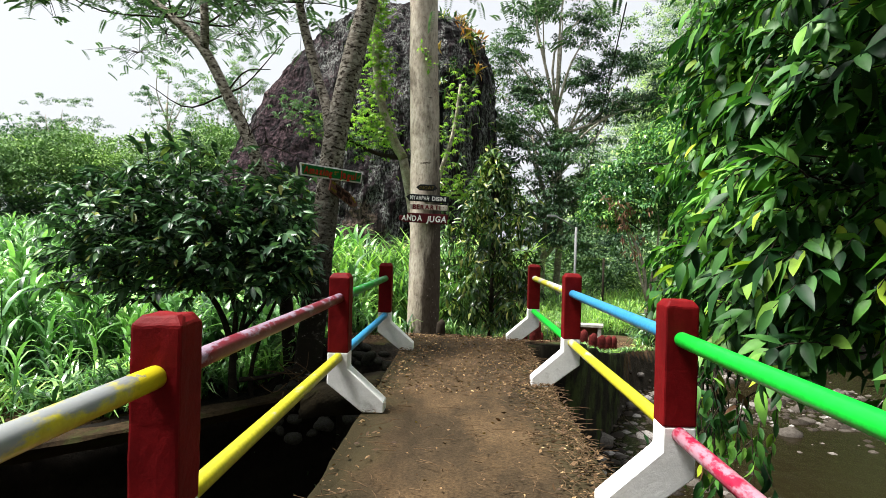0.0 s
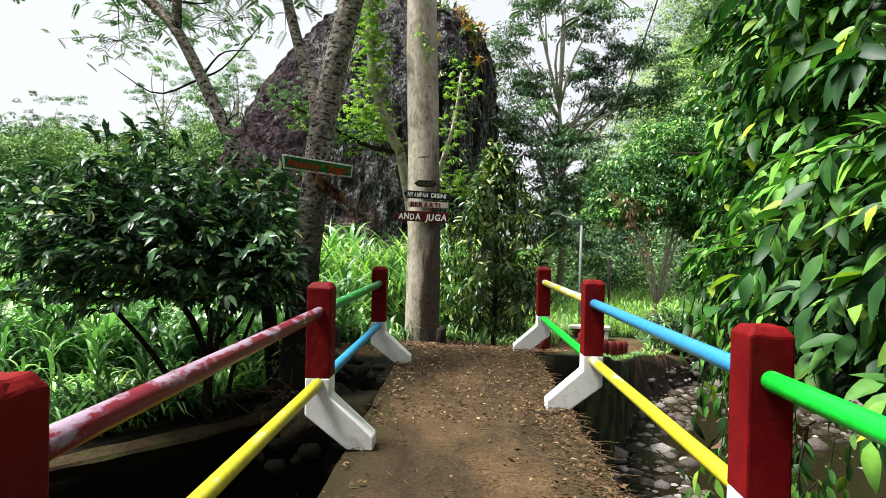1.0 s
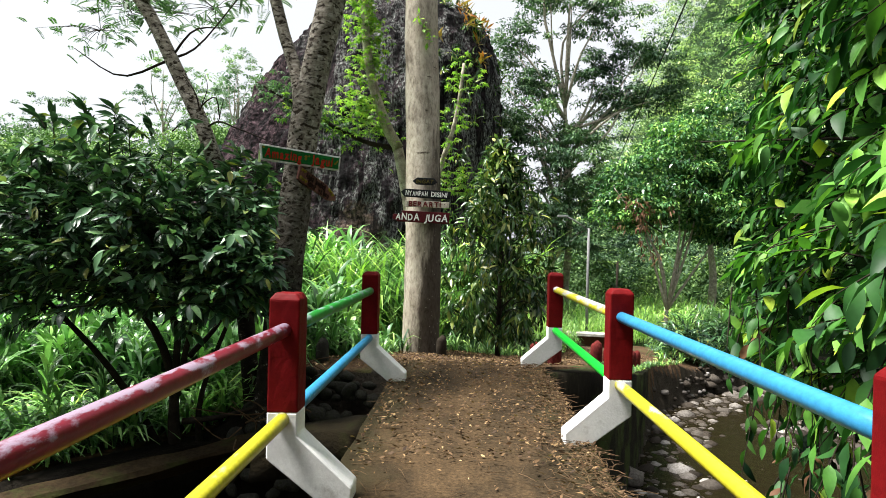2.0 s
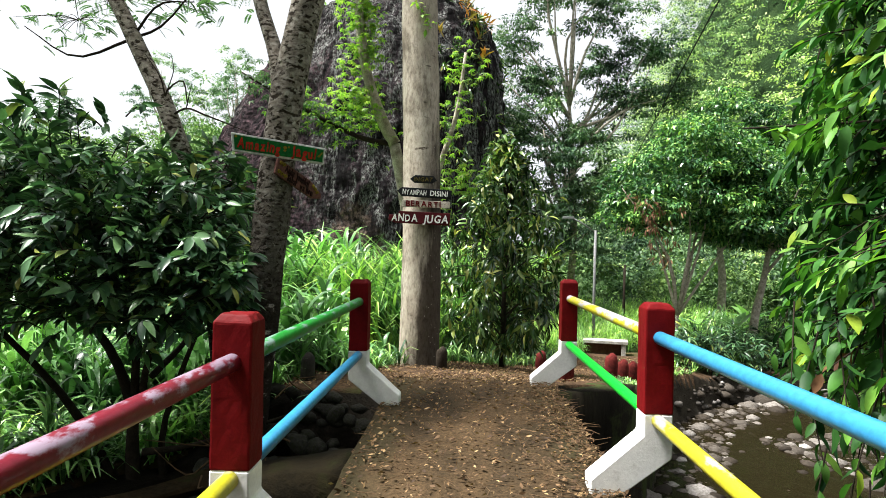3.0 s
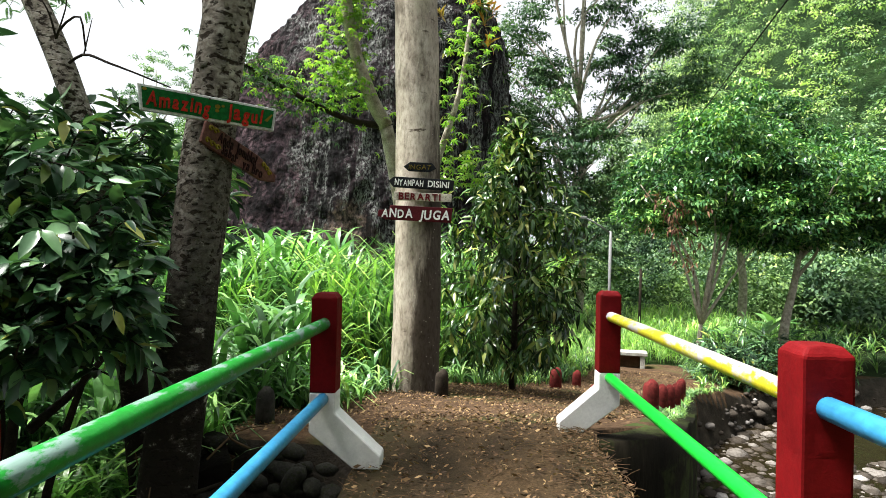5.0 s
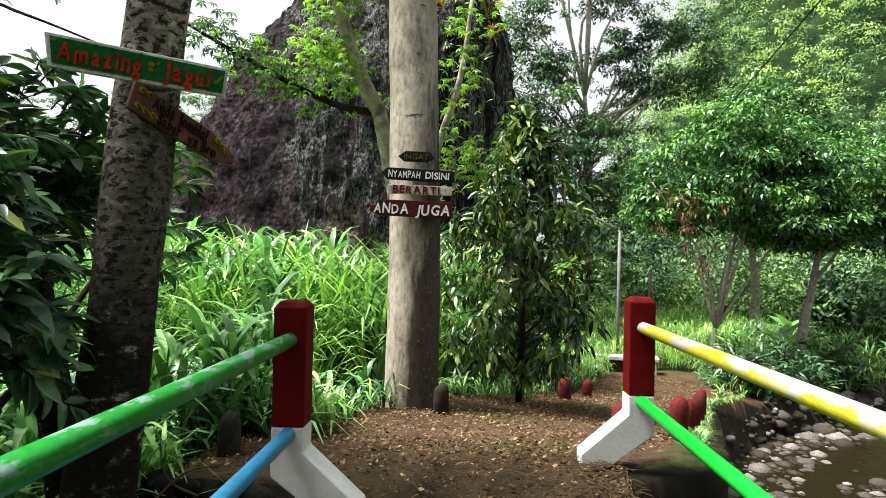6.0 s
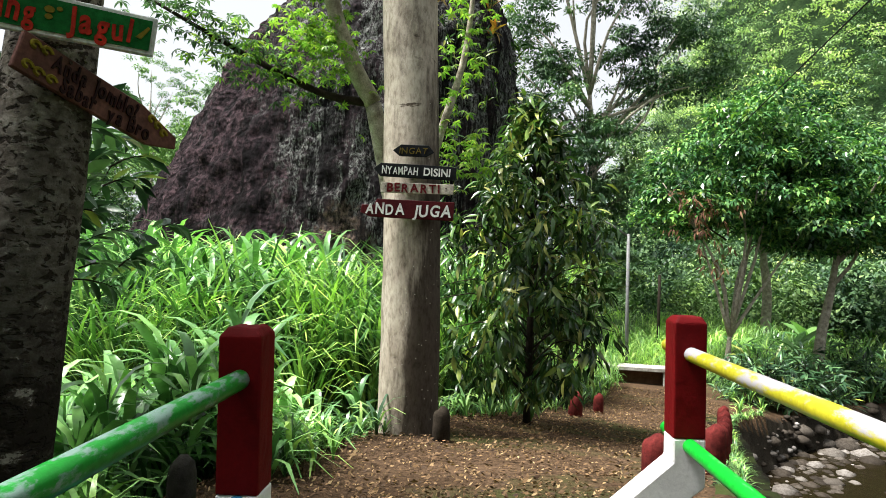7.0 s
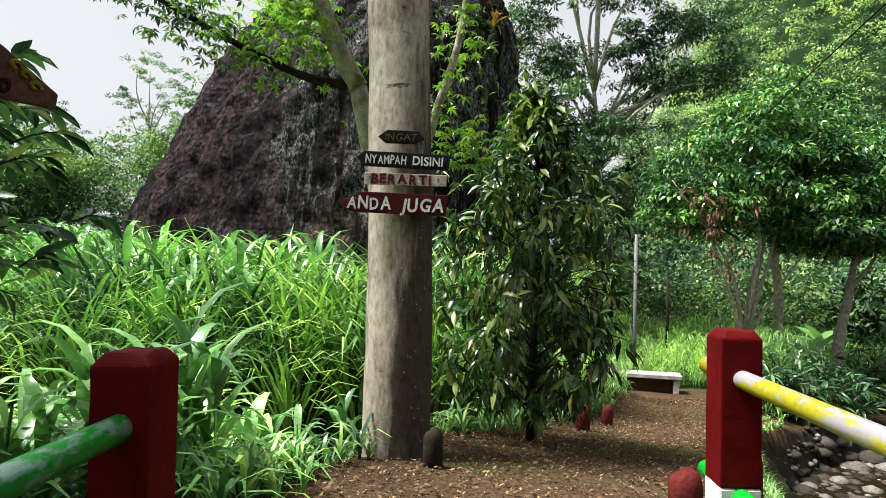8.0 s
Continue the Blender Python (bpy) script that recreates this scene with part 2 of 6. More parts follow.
band = noise_node(n, l, 2.4, 8, 0.65, squash=(1, 1, 0.7))
col = ramp(n, l, band.outputs[0], [(0.32, (0.25, 0.205, 0.165)), (0.5, (0.38, 0.328, 0.27)), (0.68, (0.51, 0.455, 0.385))]).outputs[0]
blot = noise_node(n, l, 3.2, 8, 0.75, squash=(1, 1, 0.45))
bl = ramp(n, l, blot.outputs[0], [(0.52, (0, 0, 0)), (0.64, (0.65, 0.65, 0.65))]).outputs[0]
col = mix(n, l, bl, col, (0.085, 0.066, 0.05))
# a damp stain and the trunk's shaded side, painted as one, boards to root
tc, sx = n.new("ShaderNodeTexCoord"), n.new("ShaderNodeSeparateXYZ")
l.new(tc.outputs["Object"], sx.inputs[0])
rag = noise_node(n, l, 2.2, 7, 0.7, squash=(2.5, 2.5, 0.5))
edge_n = n.new("ShaderNodeMath")
edge_n.operation = "MULTIPLY_ADD"
edge_n.inputs[1].default_value = 0.55
l.new(rag.outputs[0], edge_n.inputs[0])
l.new(sx.outputs["X"], edge_n.inputs[2])
reach = n.new("ShaderNodeMath")
reach.operation = "MULTIPLY_ADD"
reach.inputs[1].default_value = -0.1
l.new(sx.outputs["Z"], reach.inputs[0])
l.new(edge_n.outputs[0], reach.inputs[2])
stain_shade = ramp(n, l, reach.outputs[0], [(0.1, (0, 0, 0)), (0.24, (0.9, 0.9, 0.9))]).outputs[0]
col = mix(n, l, stain_shade, col, (0.026, 0.018, 0.013))
pore = n.new("ShaderNodeTexVoronoi")
pore.inputs["Scale"].default_value = 19
l.new(tc.outputs["Object"], pore.inputs["Vector"])
pm = ramp(n, l, pore.outputs["Distance"], [(0.06, (0.85, 0.85, 0.85)), (0.12, (0, 0, 0))]).outputs[0]
col = mix(n, l, pm, col, (0.44, 0.41, 0.36))
scar = noise_node(n, l, 3.4, 4, 0.6, squash=(1, 1, 3.2))
sc = ramp(n, l, scar.outputs[0], [(0.27, (0.2, 0.18, 0.16)), (0.32, (1, 1, 1))]).outputs[0]
col = mix(n, l, 1.0, col, sc, "MULTIPLY")
grain = noise_node(n, l, 26, 7, 0.72, squash=(1.3, 1.3, 0.5))
gr = ramp(n, l, grain.outputs[0], [(0.36, (0.62, 0.6, 0.57)), (0.5, (1, 1, 1)), (0.64, (1.18, 1.18, 1.16))]).outputs[0]
col = mix(n, l, 1.0, col, gr, "MULTIPLY")
l.new(col, b.inputs["Base Color"])
bump(n, l, b, grain.outputs[0], 0.35, 0.012)
M_BARK_SMOOTH = m
m, n, l, b = principled("lichened_bark", 0.9)
plate = noise_node(n, l, 13, 5, 0.65, squash=(1, 1, 1.9), distort=0.5)
col = ramp(n, l, plate.outputs[0], [(0.34, (0.13, 0.112, 0.092)), (0.5, (0.25, 0.222, 0.187)), (0.64, (0.4, 0.37, 0.325))]).outputs[0]
fleck = noise_node(n, l, 34, 6, 0.7)
fm = ramp(n, l, fleck.outputs[0], [(0.36, (0.55, 0.52, 0.48)), (0.5, (1, 1, 1)), (0.66, (1.15, 1.15, 1.12))]).outputs[0]
col = mix(n, l, 1.0, col, fm, "MULTIPLY")
dash = noise_node(n, l, 23, 3, 0.55, squash=(1, 1, 1.8), distort=0.5)
ck = ramp(n, l, dash.outputs[0], [(0.4, (0.14, 0.12, 0.1)), (0.47, (1, 1, 1))]).outputs[0]
col = mix(n, l, 1.0, col, ck, "MULTIPLY")
where = noise_node(n, l, 2.2, 6, 0.65)
keep_n = ramp(n, l, where.outputs[0], [(0.34, (0.3, 0.3, 0.3)), (0.46, (1, 1, 1))]).outputs[0]
col = mix(n, l, keep_n, (0.035, 0.028, 0.022), col)
# lower bark painted darker for moss and the bush's shade, ragged at the top
tc, sx = n.new("ShaderNodeTexCoord"), n.new("ShaderNodeSeparateXYZ")
l.new(tc.outputs["Object"], sx.inputs[0])
rag = noise_node(n, l, 2.0, 6, 0.7)
hi_n = n.new("ShaderNodeMath")
hi_n.operation = "MULTIPLY_ADD"
hi_n.inputs[1].default_value = 1.6
l.new(rag.outputs[0], hi_n.inputs[0])
l.new(sx.outputs["Z"], hi_n.inputs[2])
low_n = ramp(n, l, hi_n.outputs[0], [(0.0, (1, 1, 1)), (1.0, (0, 0, 0))])
scale_n = n.new("ShaderNodeMath")
scale_n.operation = "MULTIPLY_ADD"
scale_n.inputs[1].default_value, scale_n.inputs[2].default_value = 0.8, -1.68
l.new(hi_n.outputs[0], scale_n.inputs[0])
l.new(scale_n.outputs[0], low_n.inputs[0])
moss_shade_n = noise_node(n, l, 11, 5, 0.7, squash=(1, 1, 1.5))
spots_c = ramp(n, l, moss_shade_n.outputs[0], [(0.54, (0.022, 0.018, 0.014)), (0.62, (0.06, 0.052, 0.042)), (0.66, (0.3, 0.28, 0.24))]).outputs[0]
col = mix(n, l, low_n.outputs[0], col, spots_c)
l.new(col, b.inputs["Base Color"])
rel_n = mix(n, l, 0.5, ck, fleck.outputs[0])
bump(n, l, b, rel_n, 0.9, 0.03)
M_BARK_PATCH = m
M_BARK_DARK = plain_noise("dark_bark", (0.025, 0.02, 0.014), (0.07, 0.055, 0.04), 14, 0.9, 0.6)
M_BARK_PALE = plain_noise("pale_bark", (0.34, 0.29, 0.22), (0.56, 0.51, 0.42), 12, 0.9, 0.5)
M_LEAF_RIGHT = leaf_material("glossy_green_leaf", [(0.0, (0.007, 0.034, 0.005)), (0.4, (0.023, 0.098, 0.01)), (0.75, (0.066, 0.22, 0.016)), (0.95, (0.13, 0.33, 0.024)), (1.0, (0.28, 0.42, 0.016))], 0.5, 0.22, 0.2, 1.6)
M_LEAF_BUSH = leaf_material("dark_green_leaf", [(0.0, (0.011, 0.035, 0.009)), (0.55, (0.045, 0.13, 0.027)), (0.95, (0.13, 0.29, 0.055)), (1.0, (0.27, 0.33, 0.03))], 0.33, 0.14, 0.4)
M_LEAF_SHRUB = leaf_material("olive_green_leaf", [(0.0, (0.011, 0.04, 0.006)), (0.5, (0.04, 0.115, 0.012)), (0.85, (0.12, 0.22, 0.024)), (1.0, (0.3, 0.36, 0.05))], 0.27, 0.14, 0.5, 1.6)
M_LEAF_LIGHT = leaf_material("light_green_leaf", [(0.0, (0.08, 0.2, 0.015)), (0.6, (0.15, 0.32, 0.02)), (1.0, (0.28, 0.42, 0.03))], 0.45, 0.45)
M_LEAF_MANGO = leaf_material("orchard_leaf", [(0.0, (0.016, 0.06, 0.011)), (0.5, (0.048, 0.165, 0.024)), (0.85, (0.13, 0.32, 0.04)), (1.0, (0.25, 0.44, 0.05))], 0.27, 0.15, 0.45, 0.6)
M_LEAF_DEAD = leaf_material("dry_leaf", [(0.0, (0.03, 0.016, 0.008)), (0.5, (0.11, 0.062, 0.028)), (0.85, (0.2, 0.12, 0.054)), (1.0, (0.36, 0.25, 0.125))], 0.75, 0.1)
M_LEAF_RUST = leaf_material("withered_leaf", [(0.0, (0.05, 0.02, 0.01)), (0.6, (0.11, 0.05, 0.022)), (1.0, (0.19, 0.1, 0.045))], 0.7, 0.15)
M_LEAF_BANANA = leaf_material("banana_leaf", [(0.0, (0.06, 0.2, 0.03)), (1.0, (0.16, 0.36, 0.05))], 0.35, 0.35)
M_LEAF_ORANGE = leaf_material("orange_leaf", [(0.0, (0.1, 0.12, 0.02)), (0.5, (0.3, 0.18, 0.03)), (1.0, (0.4, 0.13, 0.03))], 0.5, 0.3)
M_LEAF_FEATHER = leaf_material("feathery_leaf", [(0.0, (0.02, 0.05, 0.015)), (1.0, (0.07, 0.14, 0.03))], 0.5, 0.45)
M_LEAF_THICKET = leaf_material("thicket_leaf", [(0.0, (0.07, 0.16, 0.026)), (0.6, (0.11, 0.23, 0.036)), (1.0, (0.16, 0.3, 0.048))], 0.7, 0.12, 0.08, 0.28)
# woodland and bamboo greens have the distance's pale haze mixed in
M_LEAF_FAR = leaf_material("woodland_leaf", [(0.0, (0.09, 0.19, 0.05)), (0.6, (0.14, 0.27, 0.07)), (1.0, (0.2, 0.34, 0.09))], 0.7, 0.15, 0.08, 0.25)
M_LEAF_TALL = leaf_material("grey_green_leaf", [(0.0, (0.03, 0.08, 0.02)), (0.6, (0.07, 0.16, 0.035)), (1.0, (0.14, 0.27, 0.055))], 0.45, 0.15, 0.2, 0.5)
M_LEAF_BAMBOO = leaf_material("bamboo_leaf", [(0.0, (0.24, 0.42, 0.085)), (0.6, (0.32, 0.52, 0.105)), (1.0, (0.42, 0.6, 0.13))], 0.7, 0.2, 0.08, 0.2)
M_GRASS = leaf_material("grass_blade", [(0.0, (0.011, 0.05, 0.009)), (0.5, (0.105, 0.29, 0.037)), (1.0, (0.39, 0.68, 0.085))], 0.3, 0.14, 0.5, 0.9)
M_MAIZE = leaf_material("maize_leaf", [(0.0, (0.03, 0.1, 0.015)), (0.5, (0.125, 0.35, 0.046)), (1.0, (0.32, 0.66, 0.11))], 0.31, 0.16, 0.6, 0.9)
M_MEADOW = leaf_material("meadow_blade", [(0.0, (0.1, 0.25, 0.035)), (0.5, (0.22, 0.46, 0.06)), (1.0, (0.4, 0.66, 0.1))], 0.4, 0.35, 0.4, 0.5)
M_STRAW = plain_noise("dry_straw", (0.11, 0.068, 0.036), (0.26, 0.17, 0.095), 30, 0.9)
m, n, l, b = principled("river_stone", 0.7)
geo, info, add, fr = n.new("ShaderNodeNewGeometry"), n.new("ShaderNodeObjectInfo"), n.new("ShaderNodeMath"), n.new("ShaderNodeMath")
fr.operation = "FRACT"
l.new(geo.outputs["Random Per Island"], add.inputs[0])
l.new(info.outputs["Random"], add.inputs[1])
l.new(add.outputs[0], fr.inputs[0])
col = ramp(n, l, fr.outputs[0], [(0.0, (0.022, 0.018, 0.014)), (0.4, (0.05, 0.041, 0.032)), (0.75, (0.095, 0.084, 0.072)), (0.93, (0.19, 0.175, 0.16)), (1.0, (0.36, 0.34, 0.32))]).outputs[0]
spot = noise_node(n, l, 28, 6, 0.7)
sp = ramp(n, l, spot.outputs[0], [(0.35, (0.55, 0.52, 0.48)), (0.6, (1.15, 1.15, 1.15))]).outputs[0]
l.new(mix(n, l, 1.0, col, sp, "MULTIPLY"), b.inputs["Base Color"])
bump(n, l, b, spot.outputs[0], 0.4, 0.01)
M_STONE = m
M_STONE_DARK = surface("dark_mossy_stone", [(0.3, (0.03, 0.028, 0.024)), (0.7, (0.1, 0.095, 0.08))], 5, 0.85, fine=30, second=([(0.5, 0), (0.6, 0.7)], (0.02, 0.025, 0.008), 4))
M_CABLE = plain_noise("black_cable", (0.01, 0.01, 0.01), (0.03, 0.03, 0.03), 30, 0.6)
M_METAL = plain_noise("weathered_metal", (0.3, 0.31, 0.31), (0.42, 0.43, 0.43), 18, 0.5)

# ---- the lie of the land ----
BANK = [(-40, -28), (-8.35, 1.5), (-3.45, 6.92), (-2.1, 8.55), (-1.1, 8.95), (0.2, 9.0), (0.75, 9.22), (1.4, 9.72), (1.78, 10.6), (2.35, 12.0), (2.95, 13.6),
        (3.7, 15.4), (5.2, 17.1), (7.5, 18.6), (11, 20.4), (18, 24), (40, 34), (90, 56)]
FAR_BANK = [(-40, -38), (-9, -4), (-2, 0.2), (1.2, 1.0), (4.8, 3.0), (8.2, 7.0), (11, 11), (15, 15.2), (22, 19.5), (42, 29), (90, 50)]
TRAIL = [(0.15, 8.0, -0.02), (0.15, 9.5, -0.02), (0.2, 10.6, -0.2), (0.6, 11.8, -0.38), (1.6, 13.4, -0.72), (2.4, 14.8, -0.95), (3.1, 16.4, -1.15), (3.9, 19, -1.32), (5.2, 24, -1.4)]


def along(line, x, y):
    """Distance to a line in plan, the side (positive on the line's left), and how far along it, in segments."""
    best = np.full(np.shape(x), 1e9)
    sgn, pos = np.zeros(np.shape(x)), np.zeros(np.shape(x))
    for i, (a, b) in enumerate(zip(line, line[1:])):
        ax, ay, dx, dy = a[0], a[1], b[0] - a[0], b[1] - a[1]
        f = np.clip(((x - ax) * dx + (y - ay) * dy) / (dx * dx + dy * dy), 0, 1)
        qx, qy = x - ax - f * dx, y - ay - f * dy
        d = np.hypot(qx, qy)
        near = d < best
        best = np.where(near, d, best)
        sgn = np.where(near, np.sign(dx * (y - ay) - dy * (x - ax)), sgn)
        pos = np.where(near, i + f, pos)
    return best, sgn, pos


def in_bed(x, y):
    """Whether a place lies between the two banks."""
    ring = BANK + FAR_BANK[::-1]
    inside = np.zeros(np.shape(x), bool)
    for a, b in zip(ring, ring[1:] + ring[:1]):
        cross = (a[1] > y) != (b[1] > y)
        with np.errstate(divide="ignore", invalid="ignore"):
            at = a[0] + (y - a[1]) * (b[0] - a[0]) / (b[1] - a[1] + 1e-12)
        inside ^= cross & (x < at)
    return inside


def smooth(a, b, v):
    f = np.clip((v - a) / (b - a), 0, 1)
    return f * f * (3 - 2 * f)


def land(x, y):
    """Height of the ground."""
    x, y = np.asarray(x, float), np.asarray(y, float)
    base = -0.5 - 0.6 * smooth(8.5, 12.5, y) + 0.9 * smooth(-5, -16, x) * smooth(5, 20, y) + 0.9 * smooth(20, 45, y) * smooth(0, -10, x)
    base = base - 0.35 * smooth(1, 4, x) * smooth(9, 14, y)
    base = base + 0.05 * np.sin(1.7 * x + 0.6 * y) + 0.04 * np.sin(0.9 * x - 2.1 * y)
    d, side, pos = along(TRAIL, x, y)
    tz = np.interp(pos, np.arange(len(TRAIL)), [p[2] for p in TRAIL])
    wide = np.where(pos < 2, 1.45, 1.15) + np.where((side < 0) & (pos > 1) & (pos < 6), 0.6, 0)
    w = 1 - smooth(wide, wide + 0.9, d)
    z = base * (1 - w) + tz * w + 0.012 * np.sin(5 * x + 2 * y) * np.sin(4 * y - x)
    wet = in_bed(x, y)
    d, _, pos = along(BANK, x, y)
    steep = np.interp(pos, [0, 2, 3.2, 5, 6, 11, 13, 16], [0.15, 0.15, 0.2, 0.2, 0.15, 0.15, 0.5, 1.4])
    d2, _, _ = along(FAR_BANK, x, y)
    deep = np.where(wet, smooth(0, 1, d / steep) * smooth(0, 1.6, d2), 0)
    bed = -2.4 + 0.26 * np.maximum(0, np.sin(0.7 * x + 0.35 * y)) * smooth(10, 13, y) + 0.2 * smooth(15, 24, y) + 0.2 * smooth(1.6, 0.3, d) * smooth(9.5, 11, y)
    right = np.where(~wet & (d2 < d), smooth(0, 0.8, d2), 0)
    z = z * (1 - right) + (-0.9 + 0.6 * smooth(1, 8, d2)) * right
    z = z * (1 - deep) + bed * deep
    hill = 38 * smooth(-2, 20, x - 0.17 * y) * smooth(33, 88, y + 0.6 * np.maximum(x - 12, 0))
    return z + hill


def spread(lo, hi, step, reach, n):
    grow = np.geomspace(step * 2, reach, n)
    return np.concatenate([lo - grow[::-1], np.arange(lo, hi, step), hi + grow])


gx, gy = spread(-9, 13, 0.14, 420, 26), spread(0, 27, 0.14, 420, 26)
X, Y = np.meshgrid(gx, gy)
Z = land(X, Y)
idx = np.arange(X.size).reshape(X.shape)
quads = np.stack([idx[:-1, :-1], idx[:-1, 1:], idx[1:, 1:], idx[1:, :-1]], -1).reshape(-1, 4)
ground = tagged(new("ground", mesh_from("ground", np.stack([X, Y, Z], -1).reshape(-1, 3), quads, M_GROUND, True)), "brown bare soil with mossy patches beside a stream", "ground", kind="structure")
ground.data.materials.append(M_VERGE)
ground.data.materials.append(M_BED)
ground.data.materials.append(M_SCRUB)
far_face = ((X[:-1, :-1] > 11) | (Y[:-1, :-1] > 19.5) | (X[:-1, :-1] < -5)).ravel()
bed_face = in_bed(X[:-1, :-1], Y[:-1, :-1]).ravel()
ground.data.polygons.foreach_set("material_index", np.where(bed_face, 2, np.where((Y[:-1, :-1] > 32).ravel(), 3, far_face)).astype(np.int32))

m, n, l, b = principled("stream_water", 0.06)
b.inputs["Base Color"].default_value = (0.012, 0.009, 0.004, 1)
b.inputs["IOR"].default_value = 1.33
b.inputs["Specular IOR Level"].default_value = 0.2
tn = noise_node(n, l, 3.2, 6, 0.65, squash=(1.3, 0.9, 1), distort=0.6)
bump(n, l, b, tn.outputs[0], 0.35, 0.04)
M_WATER = m
wx, wy = np.meshgrid(np.linspace(-30, 40, 60), np.linspace(-25, 60, 60))
idx = np.arange(wx.size).reshape(wx.shape)
quads = np.stack([idx[:-1, :-1], idx[:-1, 1:], idx[1:, 1:], idx[1:, :-1]], -1).reshape(-1, 4)
wz = -1.93 + 0.0 * wx
tagged(new("water", mesh_from("water", np.stack([wx, wy, wz], -1).reshape(-1, 3), quads, M_WATER)), "shallow brownish stream water over a stony bed", "water", kind="structure")


def ground_at(x, y):
    return float(land(x, y))


# ---- leaves ----
def leaf_shape(width, segs=3, fold=0.25, droop=0.2, widest=0.4, wave=0.0):
    """A leaf of length 1 along y: corners and four-cornered faces."""
    v, f = [], []
    for i in range(segs + 1):
        s = i / segs
        w = width * 0.5 * (max(0.0, math.sin(math.pi * s ** (math.log(0.5) / math.log(widest)))) ** 0.85 * 0.98 + 0.02)
        z = -droop * s * s
        k = wave * math.sin(i * 2.4)
        v += [(-w, s, z + fold * w + k * w), (0, s, z), (w, s, z + fold * w - k * w)]
    for i in range(segs):
        a = 3 * i
        f += [(a, a + 1, a + 4, a + 3), (a + 1, a + 2, a + 5, a + 4)]
    return np.array(v), np.array(f)


def unit(v):
    return v / np.maximum(np.linalg.norm(v, axis=-1, keepdims=True), 1e-9)


def scatter(shapes, P, D, N, S, rng):
    """Copies of shapes at P, along D, faces towards N, of size S, as one set of corners and faces."""
    P, D, N, S = np.asarray(P), unit(np.asarray(D)), np.asarray(N), np.asarray(S)
    A = unit(np.cross(D, N))
    N = np.cross(A, D)
    pick = rng.integers(len(shapes), size=len(P))
    vs, fs, base = [], [], 0
    for k, (v, f) in enumerate(shapes):
        m = pick == k
        if not m.any():
            continue
        w = P[m][:, None] + S[m][:, None, None] * (v[None, :, 0:1] * A[m][:, None] + v[None, :, 1:2] * D[m][:, None] + v[None, :, 2:3] * N[m][:, None])
        c = m.sum()
        fs.append((f[None] + (base + np.arange(c) * len(v))[:, None, None]).reshape(-1, f.shape[1]))
        vs.append(w.reshape(-1, 3))
        base += c * len(v)
    return np.vstack(vs), np.vstack(fs)


def sprays(rng, centres, per, radius, size, out_from, lift=0.2, droop=0.3, flat=0.6):
    """Leaves in sprays round centres: each spray points away from out_from and its leaves fan out from a twig."""
    centres = np.asarray(centres, float)
    c = np.repeat(centres, per, 0)
    axis = unit(c - np.asarray(out_from) + rng.normal(0, 0.35, (len(centres), 3)).repeat(per, 0) * np.linalg.norm(c - np.asarray(out_from), axis=1, keepdims=True))
    k = len(c)
    off = rng.uniform(-1, 1, (k, 1)) * axis * radius + rng.normal(0, radius * 0.35, (k, 3))
    D = axis * 0.7 + rng.normal(0, 0.75, (k, 3)) + np.array([0, 0, lift - droop])
    N = np.array([0, 0, 1.0]) + rng.normal(0, flat, (k, 3)) + axis * 0.3
    S = size * rng.uniform(0.65, 1.2, k)
    return c + off, D, N, S


def clumps(rng, centres, per, size, leaf, droop=0.35, loose=0.3):
    """Dome-shaped bunches of leaves: flat on top, thinning below, with room between the bunches."""
    centres = np.asarray(centres, float)
    k = len(centres) * per
    d = unit(rng.normal(0, 1, (k, 3)))
    d[:, 2] = np.abs(d[:, 2]) * 1.1 - 0.25
    grow = np.repeat(size * rng.uniform(0.6, 1.3, len(centres)), per)
    off = d * (grow * rng.random(k) ** 0.35)[:, None] * np.array([1, 1, 0.62])
    D = d * np.array([1, 1, 0.35]) + rng.normal(0, 0.4, (k, 3)) - np.array([0, 0, droop])
    N = np.array([0, 0, 1.0]) + d * 0.6 + rng.normal(0, loose, (k, 3))
    return np.repeat(centres, per, 0) + off, D, N, leaf * rng.uniform(0.65, 1.2, k)


def blob_points(rng, centre, radii, count, fill=0.35, lumps=0.3, seed=0.0, low=-1.0):
    """Points in a lumpy ball, mostly near its skin."""
    d = unit(rng.normal(0, 1, (count * 2, 3)))
    d = d[d[:, 2] > low][:count]
    lump = 1 + lumps * np.array([noise.noise(Vector((p[0] * 1.8 + seed, p[1] * 1.8, p[2] * 1.8))) for p in d])
    r = (1 - fill * rng.random(len(d)) ** 1.6) * lump
    return np.asarray(centre) + d * r[:, None] * np.asarray(radii)


def foliage(name, shapes, data, material, parent, rng, label=""):
    v, f = scatter(shapes, *data, rng)
    return child(name, mesh_from(name, v, f, material, True), parent, label)


def join(*sets):
    return tuple(np.concatenate([s[i] for s in sets]) for i in range(4))


